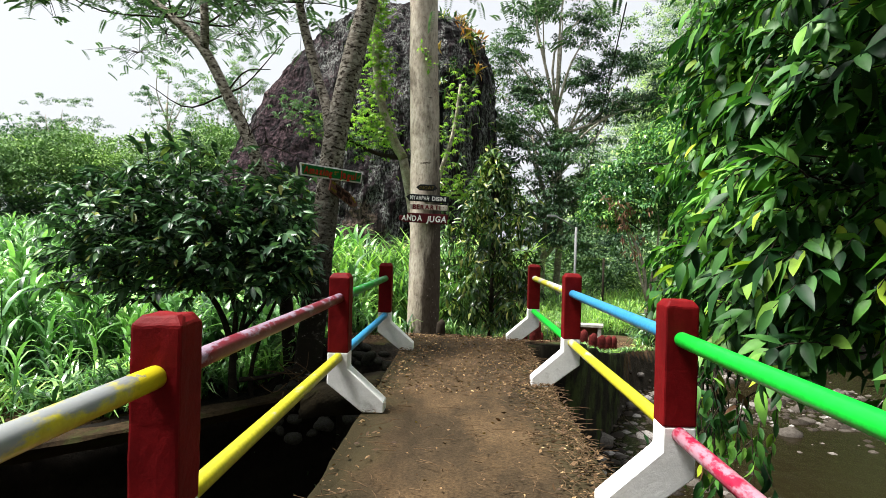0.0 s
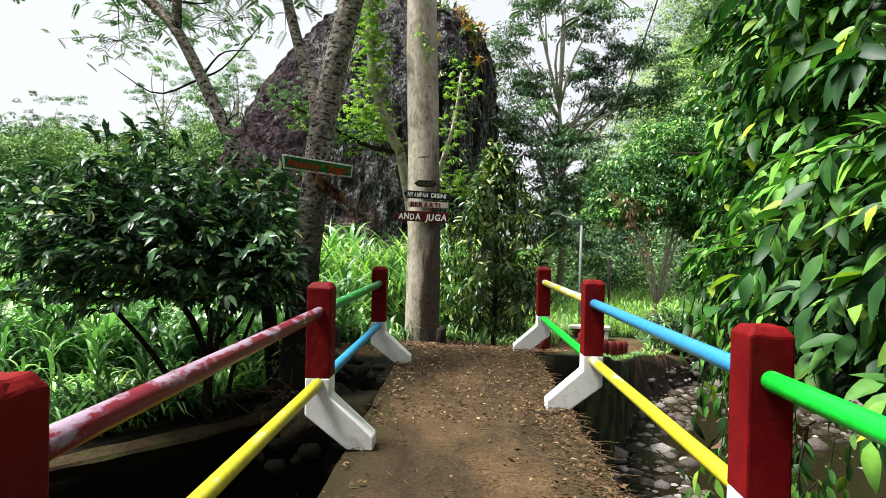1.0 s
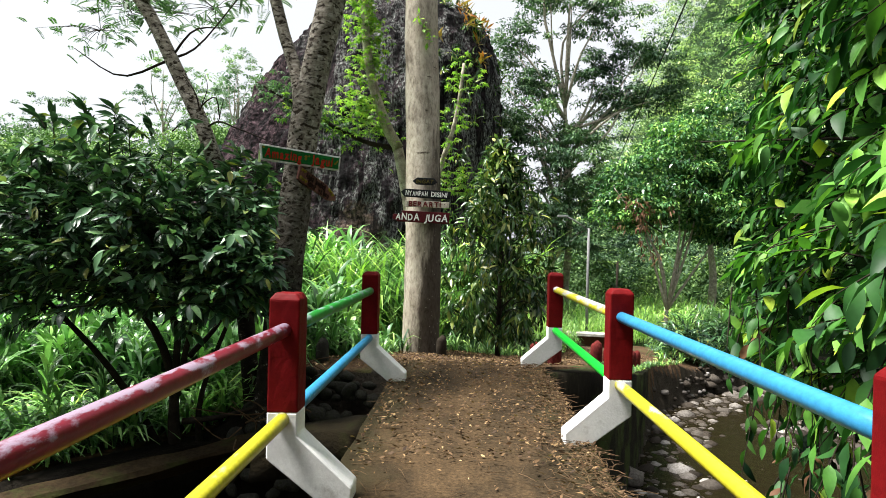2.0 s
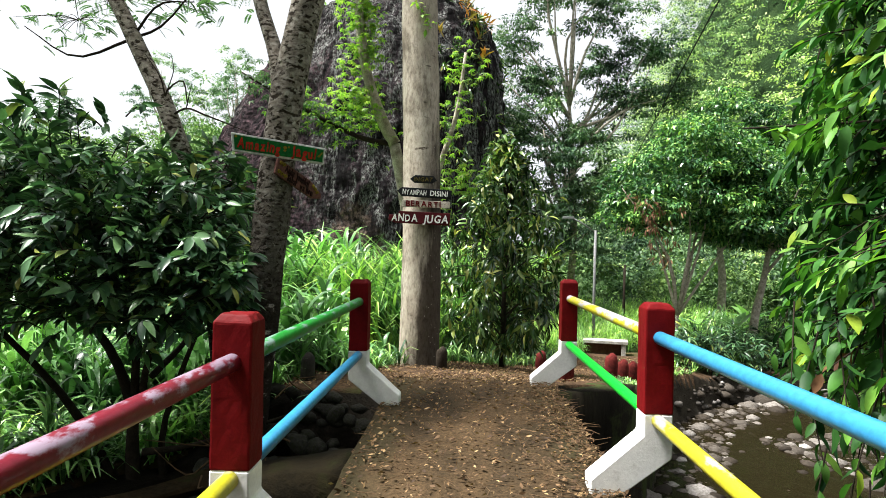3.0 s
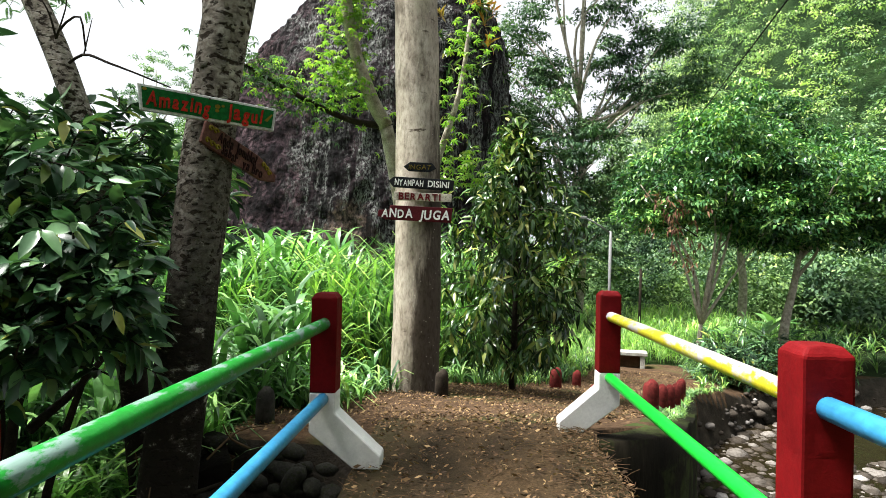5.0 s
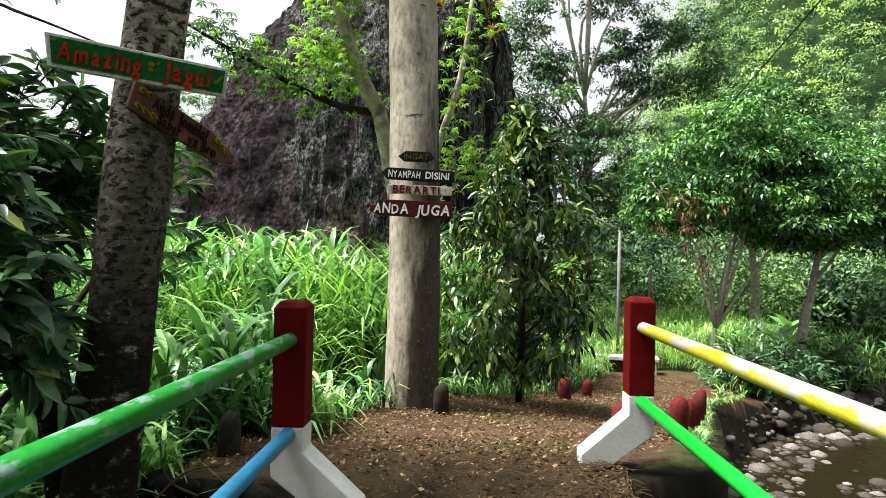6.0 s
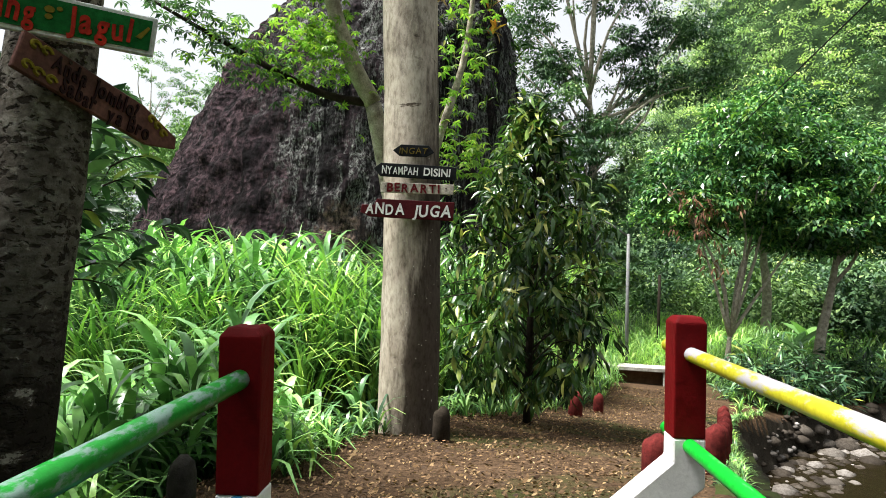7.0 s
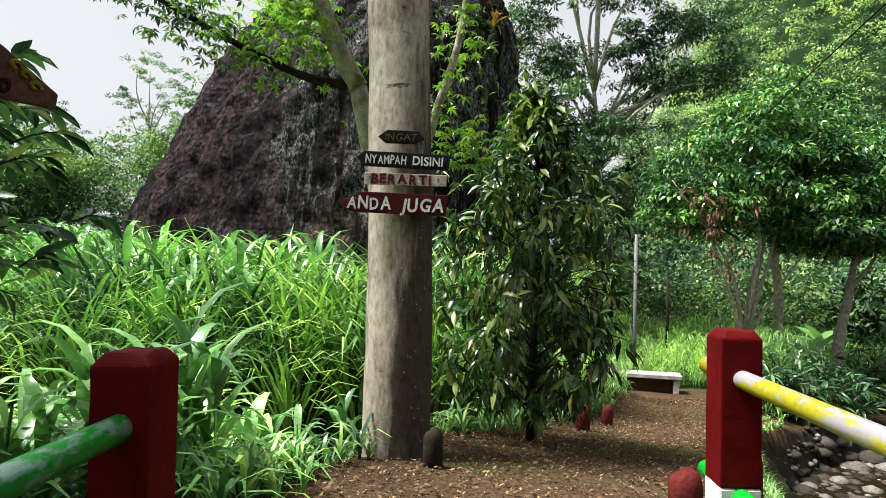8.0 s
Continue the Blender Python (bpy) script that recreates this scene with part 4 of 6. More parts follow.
M_NAIL = plain_noise("rusty_nail", (0.05, 0.03, 0.02), (0.12, 0.08, 0.06), 40, 0.7)


def nail(parent, x, z):
    bm = bmesh.new()
    tube(bm, [(x, -0.004, z), (x, 0.03, z)], [0.006, 0.004], 8)
    part("nail", bm, M_NAIL, parent)


ingat = board("sign_board", "small black pointed board lettered in dull yellow, nailed on the trunk", [(-0.165, 0), (-0.11, -0.045), (0.1, -0.048), (0.165, -0.01), (0.12, 0.045), (-0.1, 0.048)], 0.018, M_BLACKP, pose(-0.465, by, 1.975, 0, 1, 0), "sign")
letters("lettering", "INGAT", 0.07, M_LETTER_OCHRE, ingat, pose(0, -0.003, 0) @ FACE, lean=0.1, spacing=1.1)
nyam = board("sign_board", "black fish-shaped board with white lettering, nailed on the trunk", [(-0.325, 0.01), (-0.27, -0.052), (0.27, -0.055), (0.33, -0.05), (0.335, 0.05), (0.26, 0.055), (-0.27, 0.055)], 0.018, M_BLACKP, pose(-0.455, by, 1.81, 0, 2.5, 0), "sign")
letters("lettering", "NYAMPAH", 0.084, M_WHITEP, nyam, pose(-0.115, -0.003, 0.0) @ FACE, bold=0.0018, fit=0.285)
letters("lettering", "DISINI", 0.084, M_WHITEP, nyam, pose(0.18, -0.003, 0.0) @ FACE, bold=0.0018, fit=0.21)
berarti = board("sign_board", "cream board with red lettering, nailed on the trunk", [(-0.28, -0.042), (0.3, -0.038), (0.3, 0.042), (-0.28, 0.042)], 0.016, M_CREAM, pose(-0.44, by, 1.675, 0, 1.5, 0), "sign")
letters("lettering", "BERARTI", 0.092, M_OLD_RED, berarti, pose(-0.02, -0.003, 0) @ FACE, bold=0.0025, spacing=1.3, fit=0.42)
juga = board("sign_board", "dark maroon board with white lettering, nailed on the trunk", [(-0.38, -0.03), (-0.3, -0.065), (0.36, -0.078), (0.37, 0.07), (-0.25, 0.08), (-0.27, 0.03), (-0.37, 0.03)], 0.02, M_MAROON, pose(-0.5, by, 1.505, 0, 1.0, 0), "sign")
letters("lettering", "ANDA", 0.122, M_WHITEP, juga, pose(-0.185, -0.003, 0.002) @ FACE, bold=0.003, lean=0.05, spacing=1.0, fit=0.315)
letters("lettering", "JUGA", 0.122, M_WHITEP, juga, pose(0.19, -0.003, -0.008) @ FACE, bold=0.003, lean=0.12, spacing=1.0, fit=0.3)
for ob, w in ((ingat, 0.1), (nyam, 0.24), (berarti, 0.24), (juga, 0.28)):
    nail(ob, -w, 0.01)
    nail(ob, w, 0.01)

# ---- the forked tree behind the trunk ----
fork = thing("tree", "small forked tree with a pale stem and light green leaves", "tree", (-0.62, 12.3, -0.5))
o = np.array((-0.62, 12.3, -0.5))
rng = np.random.default_rng(5)


def rel(pts, o=o):
    return [np.asarray(p, float) - o for p in pts]


bm = bmesh.new()
tube(bm, curve_points(rel([(-0.6, 12.3, -0.6), (-0.62, 12.28, 0.8), (-0.76, 12.2, 1.8), (-0.9, 12.1, 2.5)]), 14), np.linspace(0.1, 0.075, 14), 12, lumpy=0.1)
part("trunk", bm, M_BARK_PALE, fork, smooth=True)
bm = bmesh.new()
tube(bm, curve_points(rel([(-0.9, 12.1, 2.5), (-1.08, 12.0, 2.85), (-1.28, 11.85, 3.5), (-1.36, 11.8, 4.4), (-1.3, 11.8, 5.3)]), 16), np.linspace(0.085, 0.045, 16), 10, lumpy=0.1)
part("limb", bm, M_BARK_PALE, fork, smooth=True)
bm = bmesh.new()
tube(bm, curve_points(rel([(-0.9, 12.1, 2.5), (-1.3, 12.0, 2.55), (-1.75, 11.9, 2.74), (-2.25, 11.8, 3.0), (-2.8, 11.7, 3.3)]), 18), np.linspace(0.04, 0.012, 18), 8, lumpy=0.15)
part("limb", bm, M_BARK_DARK, fork, smooth=True)
bm = bmesh.new()
tube(bm, curve_points(rel([(-0.62, 12.28, 1.2), (-0.3, 12.35, 2.3), (-0.1, 12.4, 3.0), (0.0, 12.4, 3.8)]), 12), np.linspace(0.05, 0.02, 12), 8)
part("limb", bm, M_BARK_PALE, fork, smooth=True)


def palmate(rng, centres, per, stalk, size, lift=0.3):
    """Whorls of leaflets at the end of short stalks."""
    centres = np.asarray(centres, float)
    ds = unit(rng.normal(0, 1, (len(centres), 3)) + np.array([0, 0, lift]))
    tips = centres + ds * stalk * rng.uniform(0.4, 1.2, (len(centres), 1))
    P, D, N, S = [], [], [], []
    for t, d in zip(tips, ds):
        nrm = unit(np.array([0, 0, 1.0]) + rng.normal(0, 0.35, 3))
        a = unit(np.cross(nrm, d + 1e-3))
        c = np.cross(a, nrm)
        for k in range(per):
            ang = 2 * math.pi * k / per + rng.uniform(0, 0.3)
            P.append(t)
            D.append(a * math.cos(ang) + c * math.sin(ang) - nrm * 0.25)
            N.append(nrm)
            S.append(size * rng.uniform(0.7, 1.15))
    return np.array(P), np.array(D), np.array(N), np.array(S)


def on_line(rng, pts, n, jitter):
    c = curve_points(pts, 60)
    return c[rng.integers(0, 60, n)] + rng.normal(0, jitter, (n, 3))


A = rel([(-1.28, 11.85, 3.4), (-1.36, 11.8, 4.4), (-1.3, 11.8, 5.3)])
B = rel([(-1.5, 11.95, 2.65), (-2.25, 11.8, 3.0), (-2.8, 11.7, 3.3)])
C = rel([(-0.3, 12.35, 2.3), (-0.1, 12.4, 3.0), (0.0, 12.4, 3.8)])
low = rel([(-0.2, 12.3, 2.0), (0.1, 12.3, 2.1)])
FAN = [leaf_shape(0.36, 2, 0.3, d, 0.5) for d in (0.15, 0.4)]
foliage("leaves", FAN, join(palmate(rng, on_line(rng, A, 620, 0.11), 7, 0.15, 0.062), palmate(rng, on_line(rng, B[:2], 120, 0.1), 6, 0.15, 0.07), palmate(rng, on_line(rng, rel([(-1.1, 12, 2.75), (-1.55, 11.9, 3.2)]), 260, 0.14), 7, 0.15, 0.062),
        palmate(rng, on_line(rng, C, 110, 0.12), 7, 0.16, 0.07), palmate(rng, on_line(rng, low, 70, 0.12), 7, 0.18, 0.08)), M_LEAF_LIGHT, fork, rng)
foliage("leaves", FAN, palmate(rng, on_line(rng, B, 200, 0.09), 6, 0.2, 0.075), M_LEAF_FEATHER, fork, rng)

# ---- the leaning lichened tree with the direction signs ----
birch = thing("tree", "leaning tree with dark bark blotched by pale lichen", "tree", (-1.5, 8.38, -0.6))
o2 = np.array((-1.5, 8.38, -0.6))
bm = bmesh.new()
tube(bm, curve_points(rel([(-1.52, 8.46, -0.7), (-1.47, 8.46, -0.1), (-1.36, 8.46, 1.0), (-1.25, 8.46, 2.1), (-1.08, 8.46, 3.0), (-0.9, 8.47, 3.8), (-0.68, 8.5, 5.5)], o2), 40), np.linspace(0.15, 0.09, 40), 24, lumpy=0.12, seed=4)
part("trunk", bm, M_BARK_PATCH, birch, smooth=True)
bm = bmesh.new()
tube(bm, curve_points(rel([(-1.27, 8.4, 2.0), (-1.36, 8.6, 2.5), (-1.55, 8.75, 3.0), (-1.75, 8.85, 3.7), (-1.9, 8.9, 4.6)], o2), 16), np.linspace(0.065, 0.04, 16), 12, lumpy=0.12)
part("limb", bm, M_BARK_PATCH, birch, smooth=True)
rng = np.random.default_rng(8)


def feathery(rng, centres, size, pairs=9):
    """Drooping fronds, each a row of small leaflets on both sides of a rib."""
    P, D, N, S = [], [], [], []
    for c in centres:
        d = unit(rng.normal(0, 1, 3) * np.array([1, 1, 0.35]) + np.array([0, 0, -0.15]))
        nrm = unit(np.array([0, 0, 1.0]) + rng.normal(0, 0.3, 3))
        s = unit(np.cross(d, nrm))
        for k in range(pairs):
            p = c + d * size * k / pairs - np.array([0, 0, 0.35 * size * (k / pairs) ** 2])
            for sg in (-1, 1):
                P.append(p)
                D.append(s * sg + d * 0.45)
                N.append(nrm)
                S.append(size * 0.33 * (1 - 0.5 * abs(k / pairs - 0.4)))
    return np.array(P), np.array(D), np.array(N), np.array(S)


def twiggy(bm, rng, start, ends, r):
    for e in ends:
        a, b = np.asarray(start, float), np.asarray(e, float)
        tube(bm, curve_points([a, (a + b) / 2 + rng.normal(0, 0.12, 3), b], 8), np.linspace(r, r * 0.3, 8), 6)


ends = rel([(-1.9, 9.3, 5.4), (-2.4, 8.9, 5.2), (-1.5, 8.7, 5.3), (-2.0, 8.4, 5.6), (-0.2, 8.4, 6.4), (-1.0, 8.0, 6.5), (0.3, 8.4, 3.85), (0.85, 8.5, 3.75), (0.6, 8.2, 3.95)], o2)
bm = bmesh.new()
twiggy(bm, rng, rel([(-1.75, 8.85, 3.7)], o2)[0], ends[:4], 0.025)
twiggy(bm, rng, rel([(-0.75, 8.4, 5.0)], o2)[0], ends[4:], 0.03)
twigs(bm, birch, smooth=True)
fr = np.vstack([e + rng.normal(0, 1, (26, 3)) * np.array([0.4, 0.4, 0.22]) for e in ends])
foliage("leaves", TINY, feathery(rng, fr, 0.18, 11), M_LEAF_FEATHER, birch, rng)

# signs on it
sign = board("direction_sign", "green plank sign edged white with red hand-painted lettering", [(-0.325, 0.063), (-0.3, -0.063), (0.315, -0.058), (0.318, 0.058)], 0.02, M_WHITEP, pose(-1.237, 8.3, 1.803, 0, 4.9, 23), "sign")
bm = bmesh.new()
prism(bm, [(-0.305, 0.05), (-0.288, -0.048), (0.303, -0.045), (0.306, 0.045)], -0.004, 0.0)
part("painted_field", bm, M_SIGN_GREEN, sign, "green painted field")
letters("lettering", "Amazing", 0.1, M_LETTER_RED, sign, pose(-0.135, -0.007, 0.003) @ FACE, bold=0.003, spacing=1.2, fit=0.285)
letters("lettering", "Jagul", 0.1, M_LETTER_RED, sign, pose(0.17, -0.007, 0.003) @ FACE, bold=0.003, spacing=1.2, fit=0.165)
for x, z, r in ((0.04, 0.016, 0.013), (0.04, -0.005, 0.01), (0.065, 0.022, 0.008), (-0.29, 0.04, 0.01)):
    bm = bmesh.new()
    prism(bm, [(x + r * math.cos(a), z + r * math.sin(a) * 0.8) for a in np.linspace(0, 2 * math.pi, 11)[:-1]], -0.0075, -0.003)
    part("emblem", bm, M_LETTER_YEL, sign, "yellow painted mark")
bm = bmesh.new()
prism(bm, [(0.265, -0.012), (0.28, -0.016), (0.302, 0.02), (0.296, 0.025)], -0.0075, -0.003)
part("emblem", bm, M_LETTER_YEL, sign, "yellow painted stroke")
arrow = board("direction_sign", "reddish brown arrow-shaped plank sign with dark lettering and yellow scrolls", [(-0.295, 0.06), (-0.3, -0.055), (0.18, -0.06), (0.3, -0.02), (0.295, 0.02), (0.13, 0.062)], 0.018, M_ARROW, pose(-1.142, 8.512, 1.6, 0, 15.5, 72), "sign")
for words, x, z, wide in (("Anda", -0.145, 0.024, 0.115), ("Jomblo?", 0.025, 0.022, 0.17), ("Sabar", -0.1, -0.028, 0.12), ("ya", 0.035, -0.028, 0.055), ("Bro", 0.13, -0.026, 0.085)):
    letters("lettering", words, 0.072, M_LETTER_DARK, arrow, pose(x, -0.004, z) @ FACE, bold=0.0015, spacing=1.2, fit=wide)
for x, z in ((-0.26, 0.035), (-0.225, 0.037), (-0.265, -0.03), (-0.23, -0.034), (-0.19, -0.034), (0.2, 0.02), (0.23, 0.005), (0.17, 0.03)):
    bm = bmesh.new()
    tube(bm, [(x + 0.017 * math.cos(k) * (1 - k / 9), -0.003, z + 0.014 * math.sin(k) * (1 - k / 9)) for k in np.linspace(0, 5, 14)], [0.006] * 14, 5)
    part("scroll", bm, M_LETTER_YEL, arrow, "yellow painted scroll")
for x in (-0.1, 0.0):
    nail(sign, x, 0.045)
    nail(arrow, x - 0.05, 0.048)

# ---- the second leaning tree ----
lean = thing("tree", "slender leaning tree with pale blotched bark and feathery leaves", "tree", (-1.75, 8.75, -0.6))
o3 = np.array((-1.75, 8.75, -0.6))
bm = bmesh.new()
tube(bm, curve_points(rel([(-1.7, 8.75, -0.7), (-1.78, 8.6, 0.6), (-2.0, 8.5, 1.74), (-2.35, 8.55, 2.5), (-2.7, 8.6, 3.12), (-3.1, 8.7, 3.5), (-3.6, 8.8, 3.85), (-4.6, 9.0, 4.4)], o3), 40), np.linspace(0.075, 0.038, 40), 16, lumpy=0.14, seed=9)
part("trunk", bm, M_BARK_PATCH, lean, smooth=True)
bm = bmesh.new()
tube(bm, curve_points(rel([(-2.7, 8.6, 3.1), (-2.72, 8.62, 3.6), (-2.85, 8.7, 4.3), (-2.7, 8.8, 5.0)], o3), 12), np.linspace(0.05, 0.03, 12), 9)
part("limb", bm, M_BARK_PATCH, lean, smooth=True)
rng = np.random.default_rng(9)
ends = rel([(-4.4, 8.6, 3.9), (-4.1, 8.5, 3.95), (-4.6, 8.9, 4.6), (-4.15, 8.6, 3.62), (-3.5, 8.5, 3.6), (-3.0, 8.55, 3.7), (-2.5, 8.5, 3.55), (-1.95, 8.6, 3.6)], o3)
ends = [e - np.array([0, 0.5, 0]) for e in ends]
bm = bmesh.new()
twiggy(bm, rng, rel([(-3.1, 8.7, 3.5)], o3)[0], ends, 0.011)
twiggy(bm, rng, rel([(-2.45, 8.57, 2.65)], o3)[0], rel([(-1.95, 8.5, 2.9), (-1.8, 8.55, 3.25), (-3.3, 8.6, 2.75)], o3), 0.012)
twigs(bm, lean, smooth=True)
far_ends = rel([(-5.2, 12.8, 4.7), (-4.4, 12.4, 4.5), (-5.9, 13.2, 4.5), (-4.7, 11.4, 4.55), (-3.9, 12.9, 4.75), (-3.2, 9.3, 3.75), (-2.4, 9.0, 3.75), (-1.7, 8.8, 3.72)], o3)
bm = bmesh.new()
tube(bm, curve_points(rel([(-3.6, 8.8, 3.85), (-4.2, 9.8, 4.3), (-4.7, 11.2, 4.7), (-5.0, 12.6, 4.9)], o3), 16), np.linspace(0.045, 0.015, 16), 8)
part("limb", bm, M_BARK_PATCH, lean, smooth=True)
bm = bmesh.new()
twiggy(bm, rng, rel([(-4.5, 10.8, 4.6)], o3)[0], far_ends[:5], 0.014)
twiggy(bm, rng, rel([(-2.7, 8.62, 3.4)], o3)[0], far_ends[5:], 0.012)
twigs(bm, lean, smooth=True)
ends = list(ends) + list(far_ends)
per = 54
fr = np.vstack([e + rng.normal(0, 1, (per, 3)) * np.array([0.42, 0.4, 0.13]) for e in ends])
bm = bmesh.new()
for k, e in enumerate(ends):
    for q in fr[k * per:(k + 1) * per:4]:
        tube(bm, curve_points([e, (e + q) / 2 + np.array([0, 0, 0.05]), q], 4), [0.006, 0.005, 0.004, 0.002], 4, caps=False)
twigs(bm, lean, smooth=True)
foliage("leaves", TINY, feathery(rng, fr, 0.17, 11), M_LEAF_FEATHER, lean, rng)
# bare dead branch over the bush
bm = bmesh.new()
for line, r in (([(-2.08, 8.5, 1.8), (-2.12, 8.5, 2.05), (-2.14, 8.48, 2.22), (-2.0, 8.45, 2.31), (-1.96, 8.45, 2.13)], 0.016), ([(-2.12, 8.5, 2.05), (-1.97, 8.45, 2.11), (-1.8, 8.4, 2.05), (-1.66, 8.4, 2.0), (-1.48, 8.4, 1.93)], 0.014),
                ([(-2.14, 8.48, 2.2), (-2.17, 8.45, 2.34), (-2.28, 8.45, 2.5)], 0.01), ([(-2.13, 8.48, 2.24), (-2.07, 8.45, 2.38), (-2.09, 8.45, 2.5)], 0.007), ([(-1.97, 8.45, 2.11), (-1.93, 8.45, 2.3)], 0.007)):
    tube(bm, curve_points(rel(line, o3), 14), np.linspace(r * 0.65, r * 0.25, 14), 7, lumpy=0.2)
part("dead_branch", bm, M_BARK_DARK, lean, "bare dead branch", smooth=True)


BROAD = [leaf_shape(0.37, 4, 0.35, d, 0.42, w) for d, w in ((0.15, 0.0), (0.35, 0.1), (0.05, 0.1))]


# ---- the dark bush on the bank ----
def bush(at, label, centres, leaf, per, material, stems, shapes, seed):
    ob = thing("bush", label, "bush", at)
    rng = np.random.default_rng(seed)
    bm = bmesh.new()
    for a, b, r in stems:
        a, b = np.array(a) - at, np.array(b) - at
        tube(bm, curve_points([a, (a * 0.6 + b * 0.4) + rng.normal(0, 0.08, 3), b], 9), np.linspace(r, r * 0.4, 9), 8, lumpy=0.15)
    part("stem", bm, M_BARK_DARK, ob, smooth=True)
    pts = np.vstack([blob_points(rng, np.array(c) - at, r, n, 0.75, 0.35, seed=k) for k, (c, r, n) in enumerate(centres)])
    mid = np.mean([np.array(c) for c, _, _ in centres], 0) - at - np.array([0, 0, 0.8])
    data, lines = leafy_twigs(rng, pts, unit(pts - mid) + rng.normal(0, 0.35, pts.shape), leaf * 1.7, per, leaf, 0.25, 0.3)
    foliage("leaves", shapes, data, material, ob, rng)
    bm = bmesh.new()
    for ln in lines:
        tube(bm, ln, [0.005, 0.004, 0.003, 0.002], 4, caps=False)
    twigs(bm, ob, smooth=True)
    return ob


bush(np.array((-2.2, 8.2, -0.55)), "large dark green bush with glossy leaves and dark bare stems",
     [((-2.5, 7.75, 1.3), (0.95, 0.7, 0.75), 210), ((-3.2, 7.7, 1.1), (0.72, 0.6, 0.7), 190), ((-2.7, 8.2, 1.2), (0.9, 0.4, 0.6), 110), ((-1.75, 7.82, 1.1), (0.42, 0.4, 0.55), 110), ((-2.4, 7.8, 1.0), (0.95, 0.6, 0.35), 100), ((-2.6, 7.8, 1.85), (0.4, 0.4, 0.3), 26), ((-1.5, 8.2, 0.75), (0.16, 0.14, 0.25), 10), ((-3.0, 7.8, 1.75), (0.35, 0.3, 0.25), 14), ((-1.5, 7.75, 1.1), (0.33, 0.33, 0.5), 75), ((-1.8, 8.68, 1.5), (0.46, 0.3, 0.5), 95), ((-1.6, 7.75, 0.85), (0.34, 0.33, 0.35), 30), ((-1.8, 9.45, 1.4), (0.35, 0.4, 0.5), 40), ((-2.1, 8.6, 1.4), (0.5, 0.5, 0.5), 70)],
     0.135, 11, M_LEAF_BUSH,
     [((-2.15, 8.2, -0.65), (-2.1, 8.1, 0.5), 0.055), ((-2.1, 8.15, 0.0), (-1.7, 7.9, 0.9), 0.03), ((-2.15, 8.2, -0.1), (-2.6, 7.8, 1.0), 0.04), ((-2.25, 8.25, -0.6), (-3.1, 7.7, 0.9), 0.035), ((-2.1, 8.1, 0.4), (-2.3, 7.8, 1.5), 0.03), ((-2.0, 8.3, -0.6), (-1.6, 8.1, 0.8), 0.03), ((-2.1, 8.2, -0.3), (-1.2, 8.5, -0.1), 0.025), ((-2.1, 8.3, 0.2), (-1.85, 9.3, 1.2), 0.025)], BROAD, 31)

# ---- the leafy tree over the stream, beside the rail ----
near = thing("tree", "leafy tree with large glossy green leaves hanging over the rail", "tree", (3.0, 4.7, -1.0))
o4 = np.array((3.0, 4.7, -1.0))
rng = np.random.default_rng(17)
bm = bmesh.new()
tube(bm, curve_points(rel([(3.2, 4.6, -1.3), (3.05, 4.7, 0.2), (2.9, 4.8, 1.6), (2.8, 4.9, 3.4)], o4), 16), np.linspace(0.16, 0.08, 16), 12, lumpy=0.1)
part("trunk", bm, M_BARK_DARK, near, smooth=True)
skin = []
while len(skin) < 900:
    y, z = rng.uniform(2.9, 8.3), rng.uniform(0.3, 3.6)
    if z < 0.62 - 0.1 * (y - 5) + 0.25 * noise.noise(Vector((y * 2, 0, 1))) or z > float(np.interp(y, [3, 6, 7, 8.3], [3.6, 3.4, 2.9, 2.3])):
        continue
    if noise.noise(Vector((y * 1.1 + 4, z * 1.1, 7))) < -0.2:
        continue
    x = float(np.interp(y, [2.9, 4.2, 5.6, 6.4, 7.2, 8.3], [1.35, 1.2, 1.3, 1.48, 1.68, 2.1])) + 0.07 * (z - 1.5) ** 2 + 0.3 * noise.noise(Vector((y * 1.2, z * 1.2, 3))) + abs(rng.normal(0, 0.28))
    skin.append((x, y, z))
skin = np.array(skin)
deep = rng.uniform((1.75, 2.9, 0.2), (4.6, 8.2, 3.9), (2600, 3))
deep = deep[((((deep - np.array([3.0, 5.4, 1.9])) / np.array([1.4, 2.6, 2.2])) ** 2).sum(1) < 1) & (deep[:, 2] > 0.5) & (deep[:, 1] > 3.3)]
# upper crown out of view, added to keep light off what lies below
over = rng.uniform((1.4, 2.2, 3.2), (4.8, 7.4, 5.6), (900, 3))
over = over[(((over - np.array([3.1, 4.8, 3.4])) / np.array([1.6, 2.4, 2.0])) ** 2).sum(1) < 1]
aim = unit(skin - np.array([3.1, 5.3, 1.9])) * np.array([1.2, 0.8, 0.35]) + rng.normal(0, 0.4, (len(skin), 3)) + np.array([-0.2, -0.1, 0.1])
data, lines = leafy_twigs(rng, skin - o4, aim, 0.42, 11, 0.158, 0.4, 0.35)
bm = bmesh.new()
for ln in lines:
    tube(bm, ln, [0.005, 0.004, 0.003, 0.0015], 4, caps=False)
for t in rng.choice(len(lines), 70, replace=False):
    a, t = np.array((-0.1, 0.1 + rng.normal(0, 0.1), rng.uniform(1.0, 3.8))), lines[t][0]
    tube(bm, curve_points([a, (a + t) / 2 + np.array([0, 0, 0.15]), t], 7), np.linspace(0.018, 0.005, 7), 5)
twigs(bm, near, smooth=True)
data = join(data, sprays(rng, np.vstack([deep, over]) - o4, 9, 0.17, 0.165, (0.6, 0.1, 1.8), 0.1, 0.5, 0.55))
P = data[0] + o4
